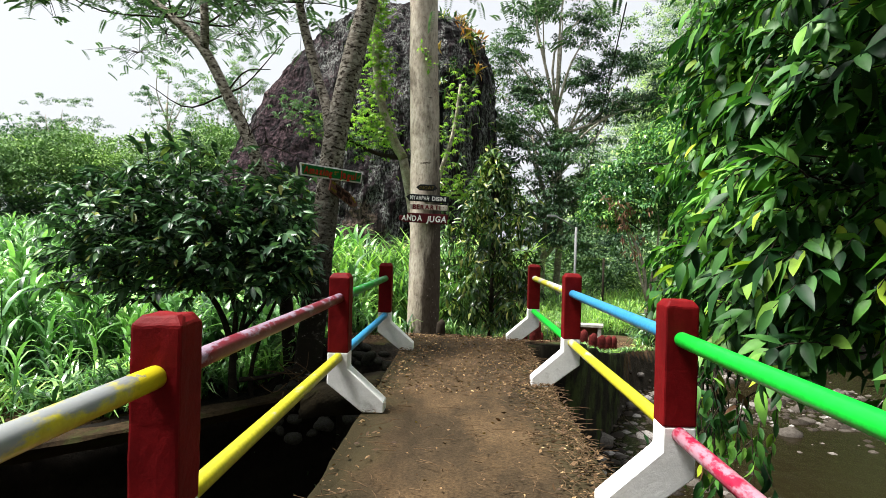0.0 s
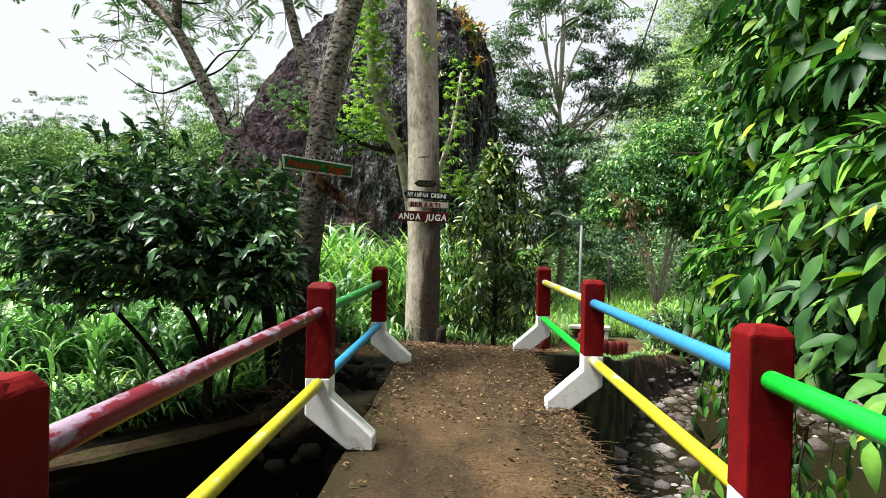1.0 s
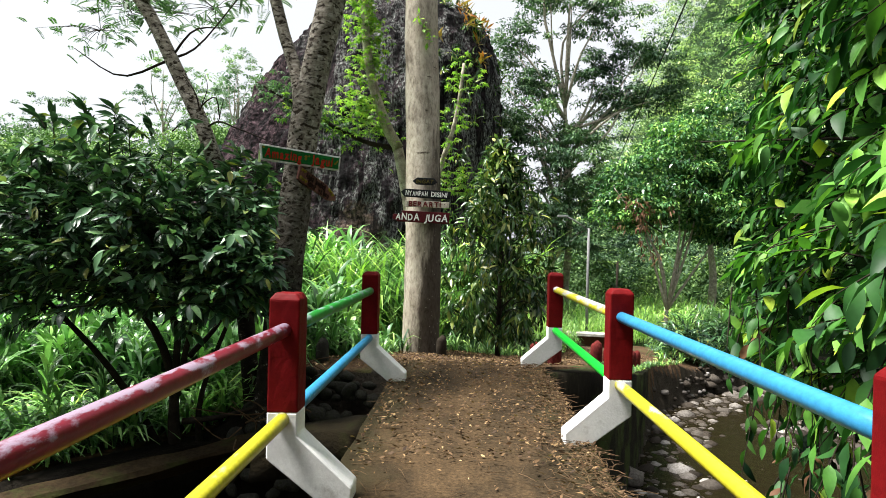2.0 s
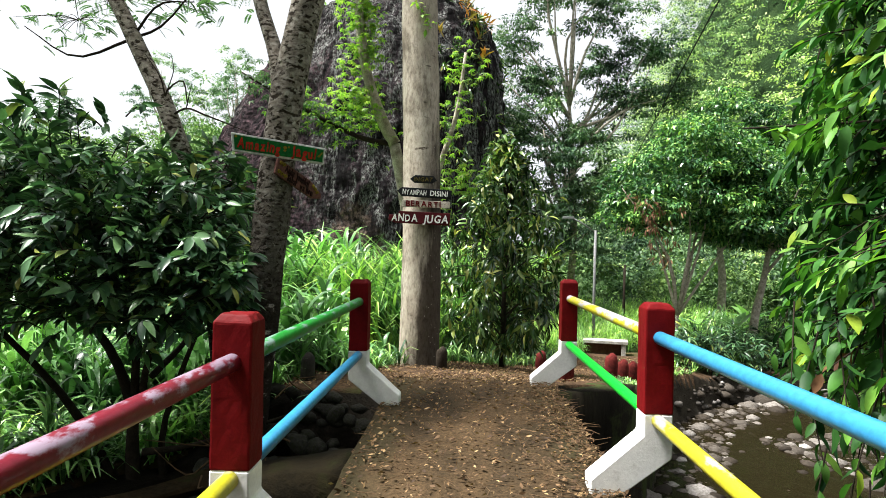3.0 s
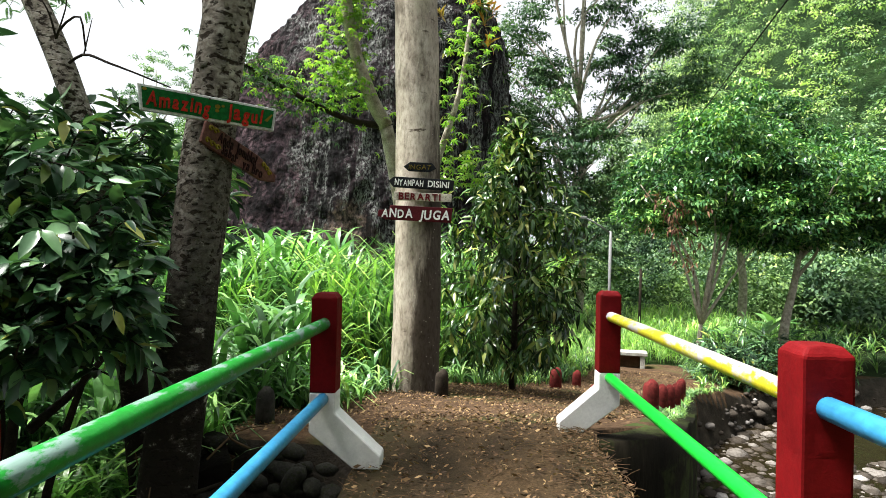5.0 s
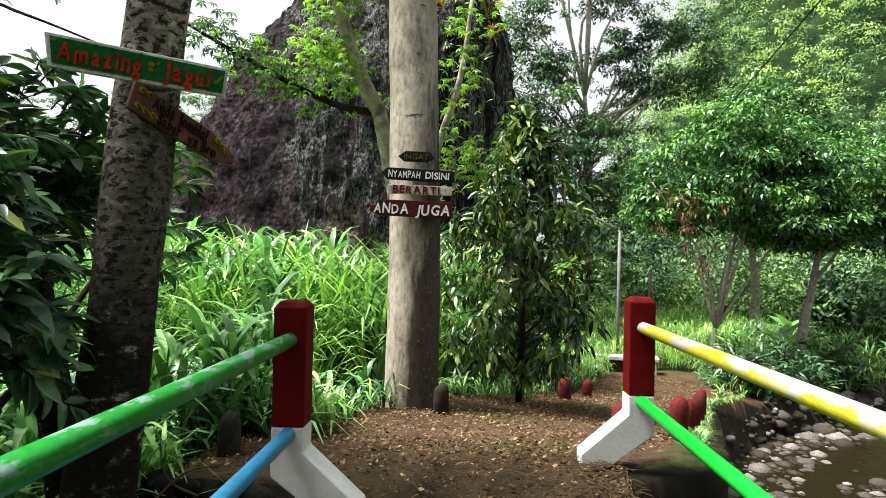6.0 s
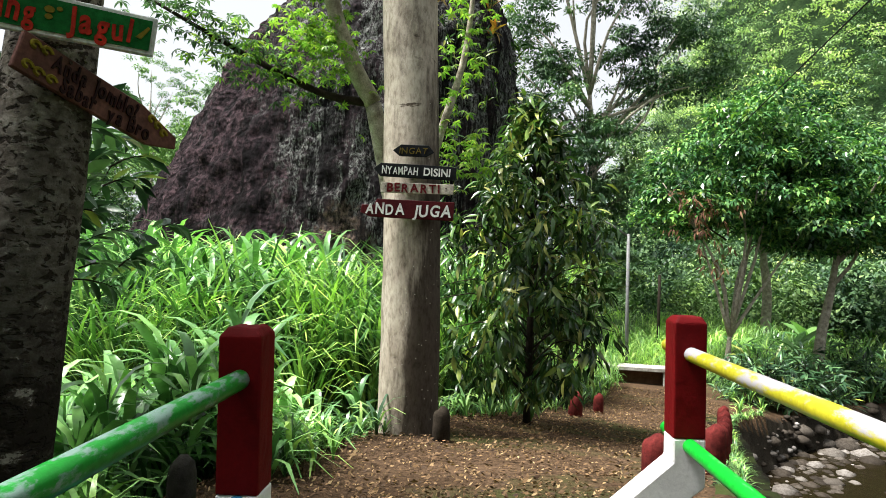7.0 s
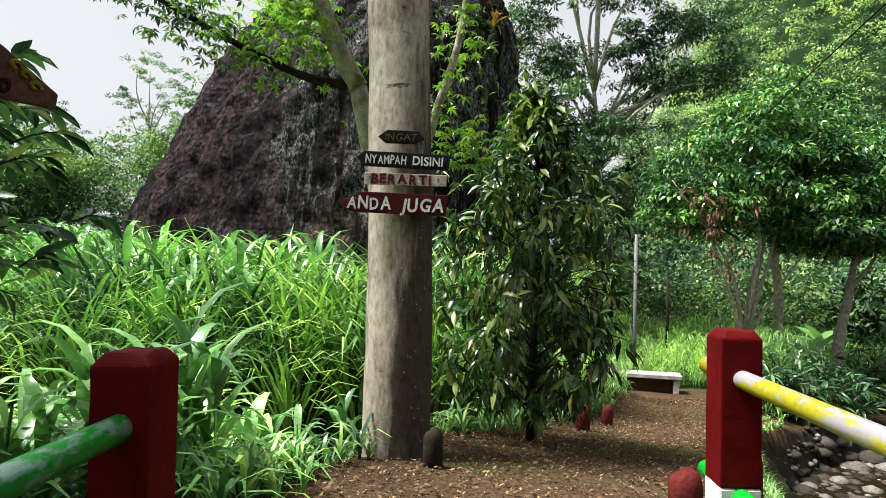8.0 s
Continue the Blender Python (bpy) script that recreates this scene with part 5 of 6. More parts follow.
data[3][:] *= np.interp(P[:, 1], [4.6, 6.6], [1.0, 0.8])
front = np.where((P[:, 0] < 1.75) & (P[:, 1] < 6.2) & (P[:, 0] > 1.0))[0]
front = front[np.argsort(P[front, 0] + 0.3 * P[front, 1])][:300]
keep = np.ones(len(P), bool)
keep[front] = False
keep &= P[:, 0] > 1.12
outer = keep & (np.arange(len(P)) < len(skin) * 11)
foliage("leaves", OVAL, tuple(d[outer] for d in data), M_LEAF_RIGHT, near, rng)
inner = keep & ~outer
close = P[:, 1] < 5.4
foliage("leaves", SMALL, tuple(d[inner & close] for d in data), M_LEAF_RIGHT, near, rng)
foliage("leaves", TINY, tuple(d[inner & ~close] for d in data), M_LEAF_RIGHT, near, rng)
leaf_meshes = [mesh_from("leaf", v, f, M_LEAF_RIGHT, True) for v, f in [broad_leaf(0.4, 8, d, w, q) for d, w, q in ((0.15, 0.12, 0), (0.3, 0.2, 1), (0.08, 0.16, 2), (0.5, 0.12, 3))]]
for k, i in enumerate(front):
    D = Vector(data[1][i]).normalized()
    A_ = D.cross(Vector(data[2][i])).normalized()
    N_ = A_.cross(D)
    ob = new("leaf", leaf_meshes[k % 4])
    ob.parent = near
    s = float(data[3][i])
    m4 = Matrix((A_, D, N_)).transposed().to_4x4()
    ob.matrix_local = Matrix.Translation(Vector(data[0][i])) @ m4 @ Matrix.Scale(s, 4)

# a leafy vine that hangs from it beside the deck, with some withered leaves
for count, material, size in ((60, M_LEAF_RIGHT, 0.13), (5, M_LEAF_RUST, 0.11)):
    ends = rng.uniform((1.5, 5.9, -0.45), (2.1, 6.9, 0.6), (count, 3)) - o4
    data, lines = leafy_twigs(rng, ends, np.tile((-0.25, -0.2, -1.0), (count, 1)) + rng.normal(0, 0.3, (count, 3)), 0.4, 7, size, 0.1, 0.5)
    foliage("hanging_vine", OVAL, data, material, near, rng, "hanging vine leaves")
    bm = bmesh.new()
    for ln in lines:
        tube(bm, ln, [0.005, 0.004, 0.003, 0.002], 4, caps=False)
    twigs(bm, near, smooth=True)

DROOP = [leaf_shape(0.29, 3, 0.35, d, 0.45) for d in (0.25, 0.5, 0.75)]
# ---- the shrub-like young tree beyond the trunk ----
sh = thing("tree", "young tree with drooping olive green leaves and a thin dark stem", "tree", (0.62, 13.15, ground_at(0.62, 13.15)))
rng = np.random.default_rng(23)
bm = bmesh.new()
tube(bm, [(0, 0, -0.1), (0.02, 0, 1.1), (0.03, 0.02, 2.3), (0.05, 0, 3.35)], [0.045, 0.036, 0.024, 0.008], 9)
pts = []
for k in range(84):
    h = 0.25 + 2.95 * (k + rng.random()) / 84
    a = k * 2.4 + rng.uniform(-0.5, 0.5)
    r = float(np.interp(h, [0.2, 0.6, 1.2, 1.9, 2.6, 3.2], [0.6, 0.85, 1.0, 0.82, 0.5, 0.16])) * rng.uniform(0.7, 1.1)
    e = np.array((r * math.cos(a), r * math.sin(a), h + 0.12))
    tube(bm, curve_points([(0.03, 0, h - 0.12), e * np.array([0.5, 0.5, 1]) + np.array([0, 0, 0.07]), e], 6), np.linspace(0.012, 0.004, 6), 5)
    for f in np.linspace(0.4, 1, 6):
        pts.append(e * np.array([f, f, 1]) + rng.normal(0, 0.04, 3))
part("trunk", bm, M_BARK_DARK, sh, smooth=True)
foliage("leaves", DROOP, sprays(rng, pts, 10, 0.09, 0.16, (0, 0, 1.5), 0.0, 0.95, 0.5), M_LEAF_SHRUB, sh, rng)


# ---- trees of the far side ----
FARLEAF = [(np.array([(0, 0, 0), (0.2, 0.5, 0.1), (0, 1, -d), (-0.2, 0.5, 0.1)]), np.array([(0, 1, 2, 3)])) for d in (0.1, 0.3)]


def crown_tree(name, label, at, trunk_pts, r0, blobs, leaf, per, material, seed, shapes=SMALL, bark=M_BARK_PALE, category="tree", fill=0.5):
    at = np.array(at, float)
    ob = thing(name, label, category, at)
    rng = np.random.default_rng(seed)
    bm = bmesh.new()
    tp = [np.array(p, float) for p in trunk_pts]
    tube(bm, curve_points(tp, 14), np.linspace(r0, r0 * 0.4, 14), 10, lumpy=0.12)
    for c, r, _ in blobs:
        j = min(curve_points(tp, 14)[4:], key=lambda p: abs(p[2] - 0.74 * c[2] + 0.3))
        limbs(bm, rng, j, [np.array(c), np.array(c) + rng.normal(0, 0.5, 3) * np.array(r)], r0 * 0.42, r0 * 0.1, 6)
    part("trunk", bm, bark, ob, smooth=True)
    pts = np.vstack([blob_points(rng, c, r, k, fill, 0.4, seed=q * 3.7 + seed) for q, (c, r, k) in enumerate(blobs)])
    mid = np.mean([np.array(c) for c, _, _ in blobs], 0)
    foliage("crown", shapes, clumps(rng, pts[:: 3], per * 6, 0.36, leaf * 0.66), material, ob, rng)
    return ob


crown_tree("tree", "rounded orchard tree with dense glossy leaves beside the stream", (5.1, 19.4, -1.4), [(0.1, 0, -0.1), (0.12, 0, 0.5), (0.16, 0, 1.05)], 0.1,
           [((0.3, 0.2, 4.2), (1.7, 1.5, 1.2), 380), ((-0.8, 0, 3.7), (0.8, 0.9, 0.7), 150), ((0.9, 0.3, 5.2), (1.1, 1.0, 0.8), 160), ((1.7, 0, 3.4), (1.3, 1.0, 0.7), 200)], 0.23, 11, M_LEAF_MANGO, 41, FARLEAF)
crown_tree("tree", "broad orchard tree with dense dark leaves over the stream bank", (7.4, 20.2, -1.4), [(0, 0, -0.1), (0.1, 0, 1.0), (0.3, 0, 2.0), (0.5, 0.1, 3.0)], 0.13,
           [((0.6, 0, 4.1), (1.8, 1.6, 1.2), 420), ((2.2, 0, 3.9), (1.4, 1.3, 1.0), 260), ((-0.6, 0, 4.8), (1.2, 1.2, 0.8), 180), ((0.8, 0, 3.3), (2.0, 1.3, 0.6), 280), ((2.6, 0.4, 4.5), (1.3, 1.2, 0.9), 200)], 0.23, 11, M_LEAF_MANGO, 42, FARLEAF)
crown_tree("tree", "tall tree with pale forking limbs and an open grey-green crown", (3.6, 25.6, -1.2), [(0, 0, -0.1), (0.15, 0, 3), (0.05, 0, 5.5), (-0.1, 0, 7.4)], 0.15,
           [((-1.9, 0, 9.6), (1.1, 1.2, 0.8), 110), ((-0.7, 0, 11.4), (1.4, 1.3, 0.9), 120), ((1.2, 0, 10.6), (1.3, 1.2, 0.8), 120), ((2.6, 0, 9.4), (1.2, 1.2, 0.6), 120), ((-1.3, 0, 8.1), (1.1, 1.2, 0.7), 130), ((1.0, 0, 8.7), (1.0, 1.1, 0.6), 90), ((2.0, 0, 7.6), (1.5, 1.2, 0.7), 160), ((-2.2, 0, 6.9), (1.1, 1.1, 0.7), 110), ((0.2, 0, 12.8), (1.6, 1.4, 0.9), 80), ((3.6, 0, 8.2), (0.9, 1.0, 0.6), 80), ((0.3, 0.5, 6.4), (1.8, 1.4, 0.8), 170)], 0.22, 12, M_LEAF_TALL, 43, FARLEAF, fill=0.8)
crown_tree("tree", "dense dark tree behind the young tree", (2.9, 24.6, -1.2), [(0, 0, -0.1), (0.1, 0, 2), (0.2, 0, 4)], 0.16,
           [((-0.6, 0, 4.6), (1.5, 1.4, 1.5), 170), ((0.9, 0, 5.2), (1.6, 1.4, 1.3), 170), ((2.2, 0, 4.4), (1.8, 1.4, 1.3), 190), ((-0.4, 0, 6.4), (1.2, 1.2, 1.0), 90), ((0.6, -0.5, 3.0), (2.2, 1.3, 1.0), 190)], 0.24, 12, M_LEAF_TALL, 44, FARLEAF)
crown_tree("tree", "large bushy orchard tree with fresh green leaves below the hill", (8.6, 25.2, -1.3), [(0, 0, -0.1), (0.1, 0, 1.5), (0, 0.1, 3.0), (0.1, 0.1, 4.6)], 0.16,
           [((0.0, 0, 6.6), (1.9, 1.6, 1.3), 330), ((1.9, 0, 5.4), (1.8, 1.6, 1.3), 330), ((-1.6, 0, 5.0), (1.5, 1.5, 1.1), 230), ((0.3, -0.6, 4.2), (2.4, 1.6, 1.0), 330), ((3.4, 0, 4.0), (1.6, 1.5, 1.1), 230)], 0.27, 11, M_LEAF_MANGO, 48, FARLEAF)

# withered leaves on the orchard tree's edge
withered = thing("branch", "withered branch with reddish brown dead leaves on the orchard tree", "branch", (4.1, 18.4, 1.0))
rng = np.random.default_rng(46)
bm = bmesh.new()
tube(bm, curve_points([(0.9, 0.6, 0.6), (0.3, 0.2, 0.9), (-0.05, 0, 1.3)], 7), np.linspace(0.02, 0.006, 7), 5)
twigs(bm, withered, smooth=True)
pts = np.vstack([rng.normal(0, 1, (9, 3)) * np.array([0.25, 0.2, 0.18]) + np.array(c) for c in ((0.0, 0, 1.35), (0.35, 0, 1.1), (0.5, 0, 0.35), (0.1, 0, 0.8))])
foliage("leaves", NARROW, sprays(rng, pts, 7, 0.1, 0.15, (0.3, 0.5, 1.2), 0.0, 0.9, 0.6), M_LEAF_RUST, withered, rng)


def banana(x, y, size, seed, blades=7):
    ob = thing("banana_plant", "banana plant with broad light green leaves", "banana plant", (x, y, ground_at(x, y)), "banana plants by the stream")
    rng = np.random.default_rng(seed)
    bm = bmesh.new()
    tube(bm, [(0, 0, -0.1), (0.02, 0, size * 0.3), (0, 0, size * 0.62)], [0.09, 0.08, 0.05], 10)
    part("stem", bm, M_LEAF_LIGHT, ob, smooth=True)
    for k in range(blades):
        yaw = k * 2.4 + rng.uniform(-0.3, 0.3)
        d = np.array((math.cos(yaw), math.sin(yaw), rng.uniform(0.5, 1.6)))
        shape = [leaf_shape(0.3, 7, 0.25, rng.uniform(0.2, 0.6), 0.5, 0.06)]
        foliage("leaf", shape, (np.array([(0, 0, size * 0.55)]), np.array([d]), np.array([(0, 0, 1.0)]), np.array([size * rng.uniform(0.55, 0.8)])), M_LEAF_BANANA, ob, rng)


for x, y, sz, sd in ((7.3, 20.8, 1.1, 1), (6.6, 21.9, 0.9, 3), (8.3, 22.2, 1.2, 4)):
    banana(x, y, sz, sd)

# ---- woods in the distance ----
rng = np.random.default_rng(61)


def wood(name, label, spots, leaf, material, per, seed, category="woods", lump=0.8, fill=0.3):
    """A stand of far trees: lumpy crowns of many leaf clumps in one mesh."""
    rng = np.random.default_rng(seed)
    sets = []
    for k, (x, y, z, r, h, cnt) in enumerate(spots):
        pts = blob_points(rng, (x, y, z + h * 0.5), (r, r, h * 0.55), cnt, fill, 0.45, seed=k * 2.3 + seed, low=-0.35)
        sets.append(clumps(rng, pts[:: 2], per * 2, lump, leaf, 0.5, 0.16))
    v, f = scatter(TINY, *join(*sets), rng)
    return tagged(new(name, mesh_from(name, v, f, material, True)), label, category, kind="stuff")


spots, low_s = [], []
for k in range(64):
    x, y = rng.uniform(-42, -8), rng.uniform(37, 44)
    z = float(land(x, y))
    h = rng.uniform(2.6, 4.4)
    spots.append((x, y, rng.uniform(5.6, 8.4) - h, rng.uniform(1.5, 2.7), h, 120))
    low_s.append((x + rng.uniform(-1, 1), y + 1.5, z - 0.5, rng.uniform(1.8, 2.6), rng.uniform(3.6, 5.0), 90))
wood("bamboo_thicket", "light green bamboo thicket beyond the field", spots, 0.24, M_LEAF_THICKET, 11, 71, lump=0.7, fill=0.12)
# dark leaves added low down in place of the thicket's own shade
wood("understorey", "dark leaf mass standing in for shade below the far bamboo", low_s, 0.26, M_LEAF_BUSH, 9, 70, "undergrowth", lump=0.7, fill=0.12)
spots = [(-20.5, 52, 6.5, 2.2, 8.5, 80), (-23.5, 54, 6, 2.0, 5, 60), (-39, 52, 5, 3.5, 6, 90), (-36, 55, 5, 3.0, 5.5, 90)]
for k in range(22):
    x, y = rng.uniform(-62, -9), rng.uniform(52, 66)
    spots.append((x, y, float(land(x, y)) + 3, rng.uniform(2.5, 4.0), rng.uniform(5, 8), 90))
wood("woodland", "pale green trees rising behind the bamboo", spots, 0.34, M_LEAF_FAR, 12, 72)
for k, (x, y, top, wide, material) in enumerate(((-23.5, 50, 15.5, 2.3, M_LEAF_FAR), (-17.6, 50, 16.0, 1.7, M_LEAF_FAR), (-20.6, 53, 13.5, 1.8, M_LEAF_FAR), (-32, 50, 12.4, 2.6, M_LEAF_TALL), (-35.5, 52, 11.5, 2.4, M_LEAF_TALL))):
    z0 = ground_at(x, y)
    up = top - z0
    crown_tree("tree", "tall airy tree far beyond the field" if k < 3 else "dark round-headed tree far beyond the field", (x, y, z0), [(0, 0, -0.2), (0.2, 0, up * 0.4), (-0.1, 0, up * 0.75)], 0.16,
               [((0, 0, up - 1.2), (wide, wide, 1.2), 60), ((wide * 0.7, 0, up - 2.8), (wide * 0.8, wide, 1.0), 45), ((-wide * 0.7, 0, up - 3.4), (wide * 0.8, wide, 1.0), 45), ((0.2, 0, up - 5.0), (wide, wide, 1.3), 50)], 0.24, 12, material, 300 + k, TINY, fill=0.6)
dark, pale_s, mid_s = [], [], []
for y0 in np.concatenate([np.arange(33, 52, 2.5), np.arange(52, 98, 3.3)]):
    gap = 3.2 if y0 < 52 else 4.4
    x0 = 0.13 * y0
    while x0 < 0.78 * y0 + 4:
        slope = float(land(x0 + 0.5, y0) - land(x0 - 0.5, y0))
        x0 += gap / math.sqrt(1 + slope * slope) * rng.uniform(0.8, 1.2)
        x, y = x0, y0 + rng.uniform(-1.2, 1.2)
        r = gap * rng.uniform(0.5, 0.95)
        which = noise.noise(Vector((x * 0.13, y * 0.13, 5.0))) + rng.normal(0, 0.18)
        kind = dark if which < -0.2 or y0 < 38 else mid_s if which < -0.04 else pale_s
        kind.append((x, y, float(land(x, y)) - 1.0, r, rng.uniform(1.7, 3.4) * r, 62))
wood("hillside_woods", "dark green woodland covering the hillside", dark, 0.26, M_LEAF_TALL, 9, 73, lump=0.6, fill=0.15)
wood("hillside_woods", "mixed green trees on the hillside", mid_s, 0.25, M_LEAF_FAR, 10, 76, lump=0.6, fill=0.15)
wood("hillside_bamboo", "light green bamboo clumps on the hillside", pale_s, 0.24, M_LEAF_BAMBOO, 10, 74, lump=0.55, fill=0.1)
for words, material, count, sd in (("dark green trees behind the meadow", M_LEAF_TALL, 9, 75), ("lighter green shrubs behind the meadow", M_LEAF_THICKET, 12, 79)):
    spots = []
    for k in range(count):
        x, y = rng.uniform(3, 13), rng.uniform(29, 34) if count == 9 else rng.uniform(27.5, 31)
        spots.append((x, y, float(land(x, y)) - 0.3, rng.uniform(1.5, 2.3) if count == 9 else rng.uniform(0.8, 1.6), rng.uniform(3.8, 5.8) if count == 9 else rng.uniform(1.2, 2.6), 90))
    wood("woodland", words, spots, 0.2, material, 16, sd, lump=0.5, fill=0.2)
spots = []
for k in range(70):
    y = rng.uniform(6, 30)
    x = float(np.interp(y, [6, 12, 16, 22, 30], [12, 17, 21, 14, 12])) + rng.uniform(0, 6)
    if in_bed(np.array(x), np.array(y)):
        continue
    spots.append((x, y, float(land(x, y)) - 0.6, rng.uniform(1.2, 2.2), rng.uniform(1.8, 5), 110))
wood("woodland", "dark green trees and scrub on the far stream bank", spots, 0.22, M_LEAF_TALL, 8, 78, lump=0.5)
# unseen trees added behind the bridge's near end to cut the fill light
spots = []
for k in range(44):
    a = rng.uniform(radians(212), radians(345))
    x, y = 8.5 * math.cos(a) + rng.normal(0, 1.2), 2 + 7.5 * math.sin(a) + rng.normal(0, 1.0)
    spots.append((x, y - 1.5, float(land(x, y)) - 0.5, rng.uniform(1.8, 2.8), rng.uniform(9, 14), 150))
wood("woodland", "unseen dark trees added behind the bridge to block light", spots, 0.55, M_LEAF_BUSH, 5, 77)


# ferns and air plants on the boulder's shaded side
rng = np.random.default_rng(65)
pick = rock_pts[(rock_pts[:, 0] > -1.3) & (rock_pts[:, 0] < 1.6) & (rock_pts[:, 1] < 24) & (rock_pts[:, 2] > 2.0) & (rock_pts[:, 2] < 8.6)]
pick = pick[rng.choice(len(pick), min(110, len(pick)), replace=False)]
v, f = scatter(NARROW, *sprays(rng, pick + np.array([0.0, -0.08, 0.0]), 12, 0.12, 0.24, (-2.5, 24.5, 3.5), 0.2, 0.5, 0.6), rng)
tagged(new("ferns", mesh_from("ferns", v, f, M_LEAF_SHRUB, True)), "green ferns growing on the boulder's face", "ferns", kind="stuff")
pick = rock_pts[(rock_pts[:, 0] > -1.2) & (rock_pts[:, 0] < 0.8) & (rock_pts[:, 1] < 24) & (rock_pts[:, 2] > 6.3) & (rock_pts[:, 2] < 8.6)]
pick = pick[rng.choice(len(pick), min(14, len(pick)), replace=False)]
v, f = scatter(NARROW, *sprays(rng, pick + np.array([0.0, -0.1, 0.0]), 10, 0.12, 0.32, (-2.5, 24.5, 4), 0.6, 0.2, 0.6), rng)
tagged(new("air_plants", mesh_from("air_plants", v, f, M_LEAF_ORANGE, True)), "orange-tinged air plants near the boulder's top", "air plants", kind="stuff")


# ---- crops and grass ----
def strap(length, width, rise, fall, segs=4, fold=0.35):
    """An arching strap-shaped blade starting at the origin and leaning along y; folded along the middle unless fold is 0."""
    v, f = [], []
    if fold == 0:
        for i in range(segs + 1):
            s = i / segs
            w = width * 0.5 * (1 - s ** 2.5) * (0.6 + 0.8 * min(s * 4, 0.5)) + 0.0015
            y, z = length * (0.75 * s * math.cos(rise) + 0.2 * s * s), length * (math.sin(rise) * s - fall * s * s)
            v += [(-w, y, z), (w, y, z + 0.3 * w)]
        return np.array(v), np.array([(2 * i, 2 * i + 1, 2 * i + 3, 2 * i + 2) for i in range(segs)])
    for i in range(segs + 1):
        s = i / segs
        y = length * (0.75 * s * math.cos(rise) + 0.2 * s * s)
        z = length * (math.sin(rise) * s - fall * s * s)
        w = width * 0.5 * (1 - s ** 2.5) * (0.6 + 0.8 * min(s * 4, 0.5)) + 0.0015
        v += [(-w, y, z + fold * w), (0, y, z), (w, y, z + fold * w)]
    for i in range(segs):
        a = 3 * i
        f += [(a, a + 1, a + 4, a + 3), (a + 1, a + 2, a + 5, a + 4)]
    return np.array(v), np.array(f)


def turn(v, yaw):
    c, s = math.cos(yaw), math.sin(yaw)
    return np.stack([v[:, 0] * c - v[:, 1] * s, v[:, 0] * s + v[:, 1] * c, v[:, 2]], -1)


def plant(rng, height, leaves, leaf_len, leaf_w, stalk_r, fall=(0.35, 0.75), rise=(55, 80), fold=0.35):
    """A maize-like plant: a stalk with arching blades up it."""
    vs, fs, base = [], [], 0
    if stalk_r > 0:
        ring = [(stalk_r * math.cos(a), stalk_r * math.sin(a)) for a in (0, 2.1, 4.2)]
        v = np.array([(x, y, 0) for x, y in ring] + [(x * 0.5, y * 0.5, height) for x, y in ring])
        vs.append(v)
        fs.append(np.array([(0, 1, 4, 3), (1, 2, 5, 4), (2, 0, 3, 5)]))
        base = 6
    for k in range(leaves):
        s = (k + 0.5) / leaves
        v, f = strap(leaf_len * rng.uniform(0.7, 1.15) * (1 - 0.35 * abs(s - 0.5)), leaf_w * rng.uniform(0.8, 1.2), radians(rng.uniform(*rise)), rng.uniform(*fall), 4 if fold else 3, fold)
        v = turn(v, k * 2.6 + rng.uniform(-0.6, 0.6)) + np.array([0, 0, height * (0.12 + 0.8 * s)])
        vs.append(v)
        fs.append(f + base)
        base += len(v)
    return np.vstack(vs), np.vstack(fs)


def fountain(rng, blades, length, width, segs=6):
    """A tuft of long narrow blades that rise together and arch over to their tips."""
    vs, fs = [], []
    for k in range(blades):
        size, top, tip = length * rng.uniform(0.6, 1.1), radians(rng.uniform(70, 87)), radians(rng.uniform(-75, 10))
        yaw, out = rng.uniform(0, 2 * math.pi), 0.1 * rng.random()
        y, z, v = out, 0.0, []
        for i in range(segs + 1):
            s = i / segs
            a = top + (tip - top) * s ** 2.2
            w = width * 0.5 * min(1, 0.45 + 2 * s) * (1 - s ** 3) + 0.001
            v += [(-w, y, z), (w, y, z + 0.25 * w)]
            y, z = y + size / segs * math.cos(a), z + size / segs * math.sin(a)
        vs.append(turn(np.array(v), yaw))
        fs.append(np.array([(2 * i, 2 * i + 1, 2 * i + 3, 2 * i + 2) for i in range(segs)]) + k * (2 * segs + 2))
    return np.vstack(vs), np.vstack(fs)


def sown(shapes, xy, scale, rng, sink=0.03):
    """Plants set upright at places of the plan."""
    k = len(xy)
    yaw = rng.uniform(0, 2 * math.pi, k)
    z = land(xy[:, 0], xy[:, 1]) - sink
    P = np.column_stack([xy, z])
    D = np.column_stack([np.cos(yaw), np.sin(yaw), rng.normal(0, 0.06, k)])
    N = np.tile(np.array([0, 0, 1.0]), (k, 1)) + rng.normal(0, 0.05, (k, 3))
    return scatter(shapes, P, D, N, scale, rng)


def area(rng, n, x0, x1, y0, y1, keep):
    xy = rng.uniform((x0, y0), (x1, y1), (n, 2))
    return xy[keep(xy[:, 0], xy[:, 1])]


def on_land(x, y):
    return ~in_bed(x, y) & (along(BANK, x, y)[0] > 0.2)


def beside_post(x, y):
    """Off the trodden strip round the stub post at the field's edge."""
    return along([(-1.3, 9.45), (-1.05, 8.5)], x, y)[0] > 0.42


def off_trail(margin):
    return lambda x, y: (along(TRAIL, x, y)[0] > margin) & on_land(x, y)


kerb_line = np.array(pts_kerb)[:, :2]
rng = np.random.default_rng(81)
MAIZE = [plant(rng, rng.uniform(0.75, 1.0), 11, 0.8, 0.072, 0.014, (0.45, 0.8), (52, 78)) for _ in range(5)]
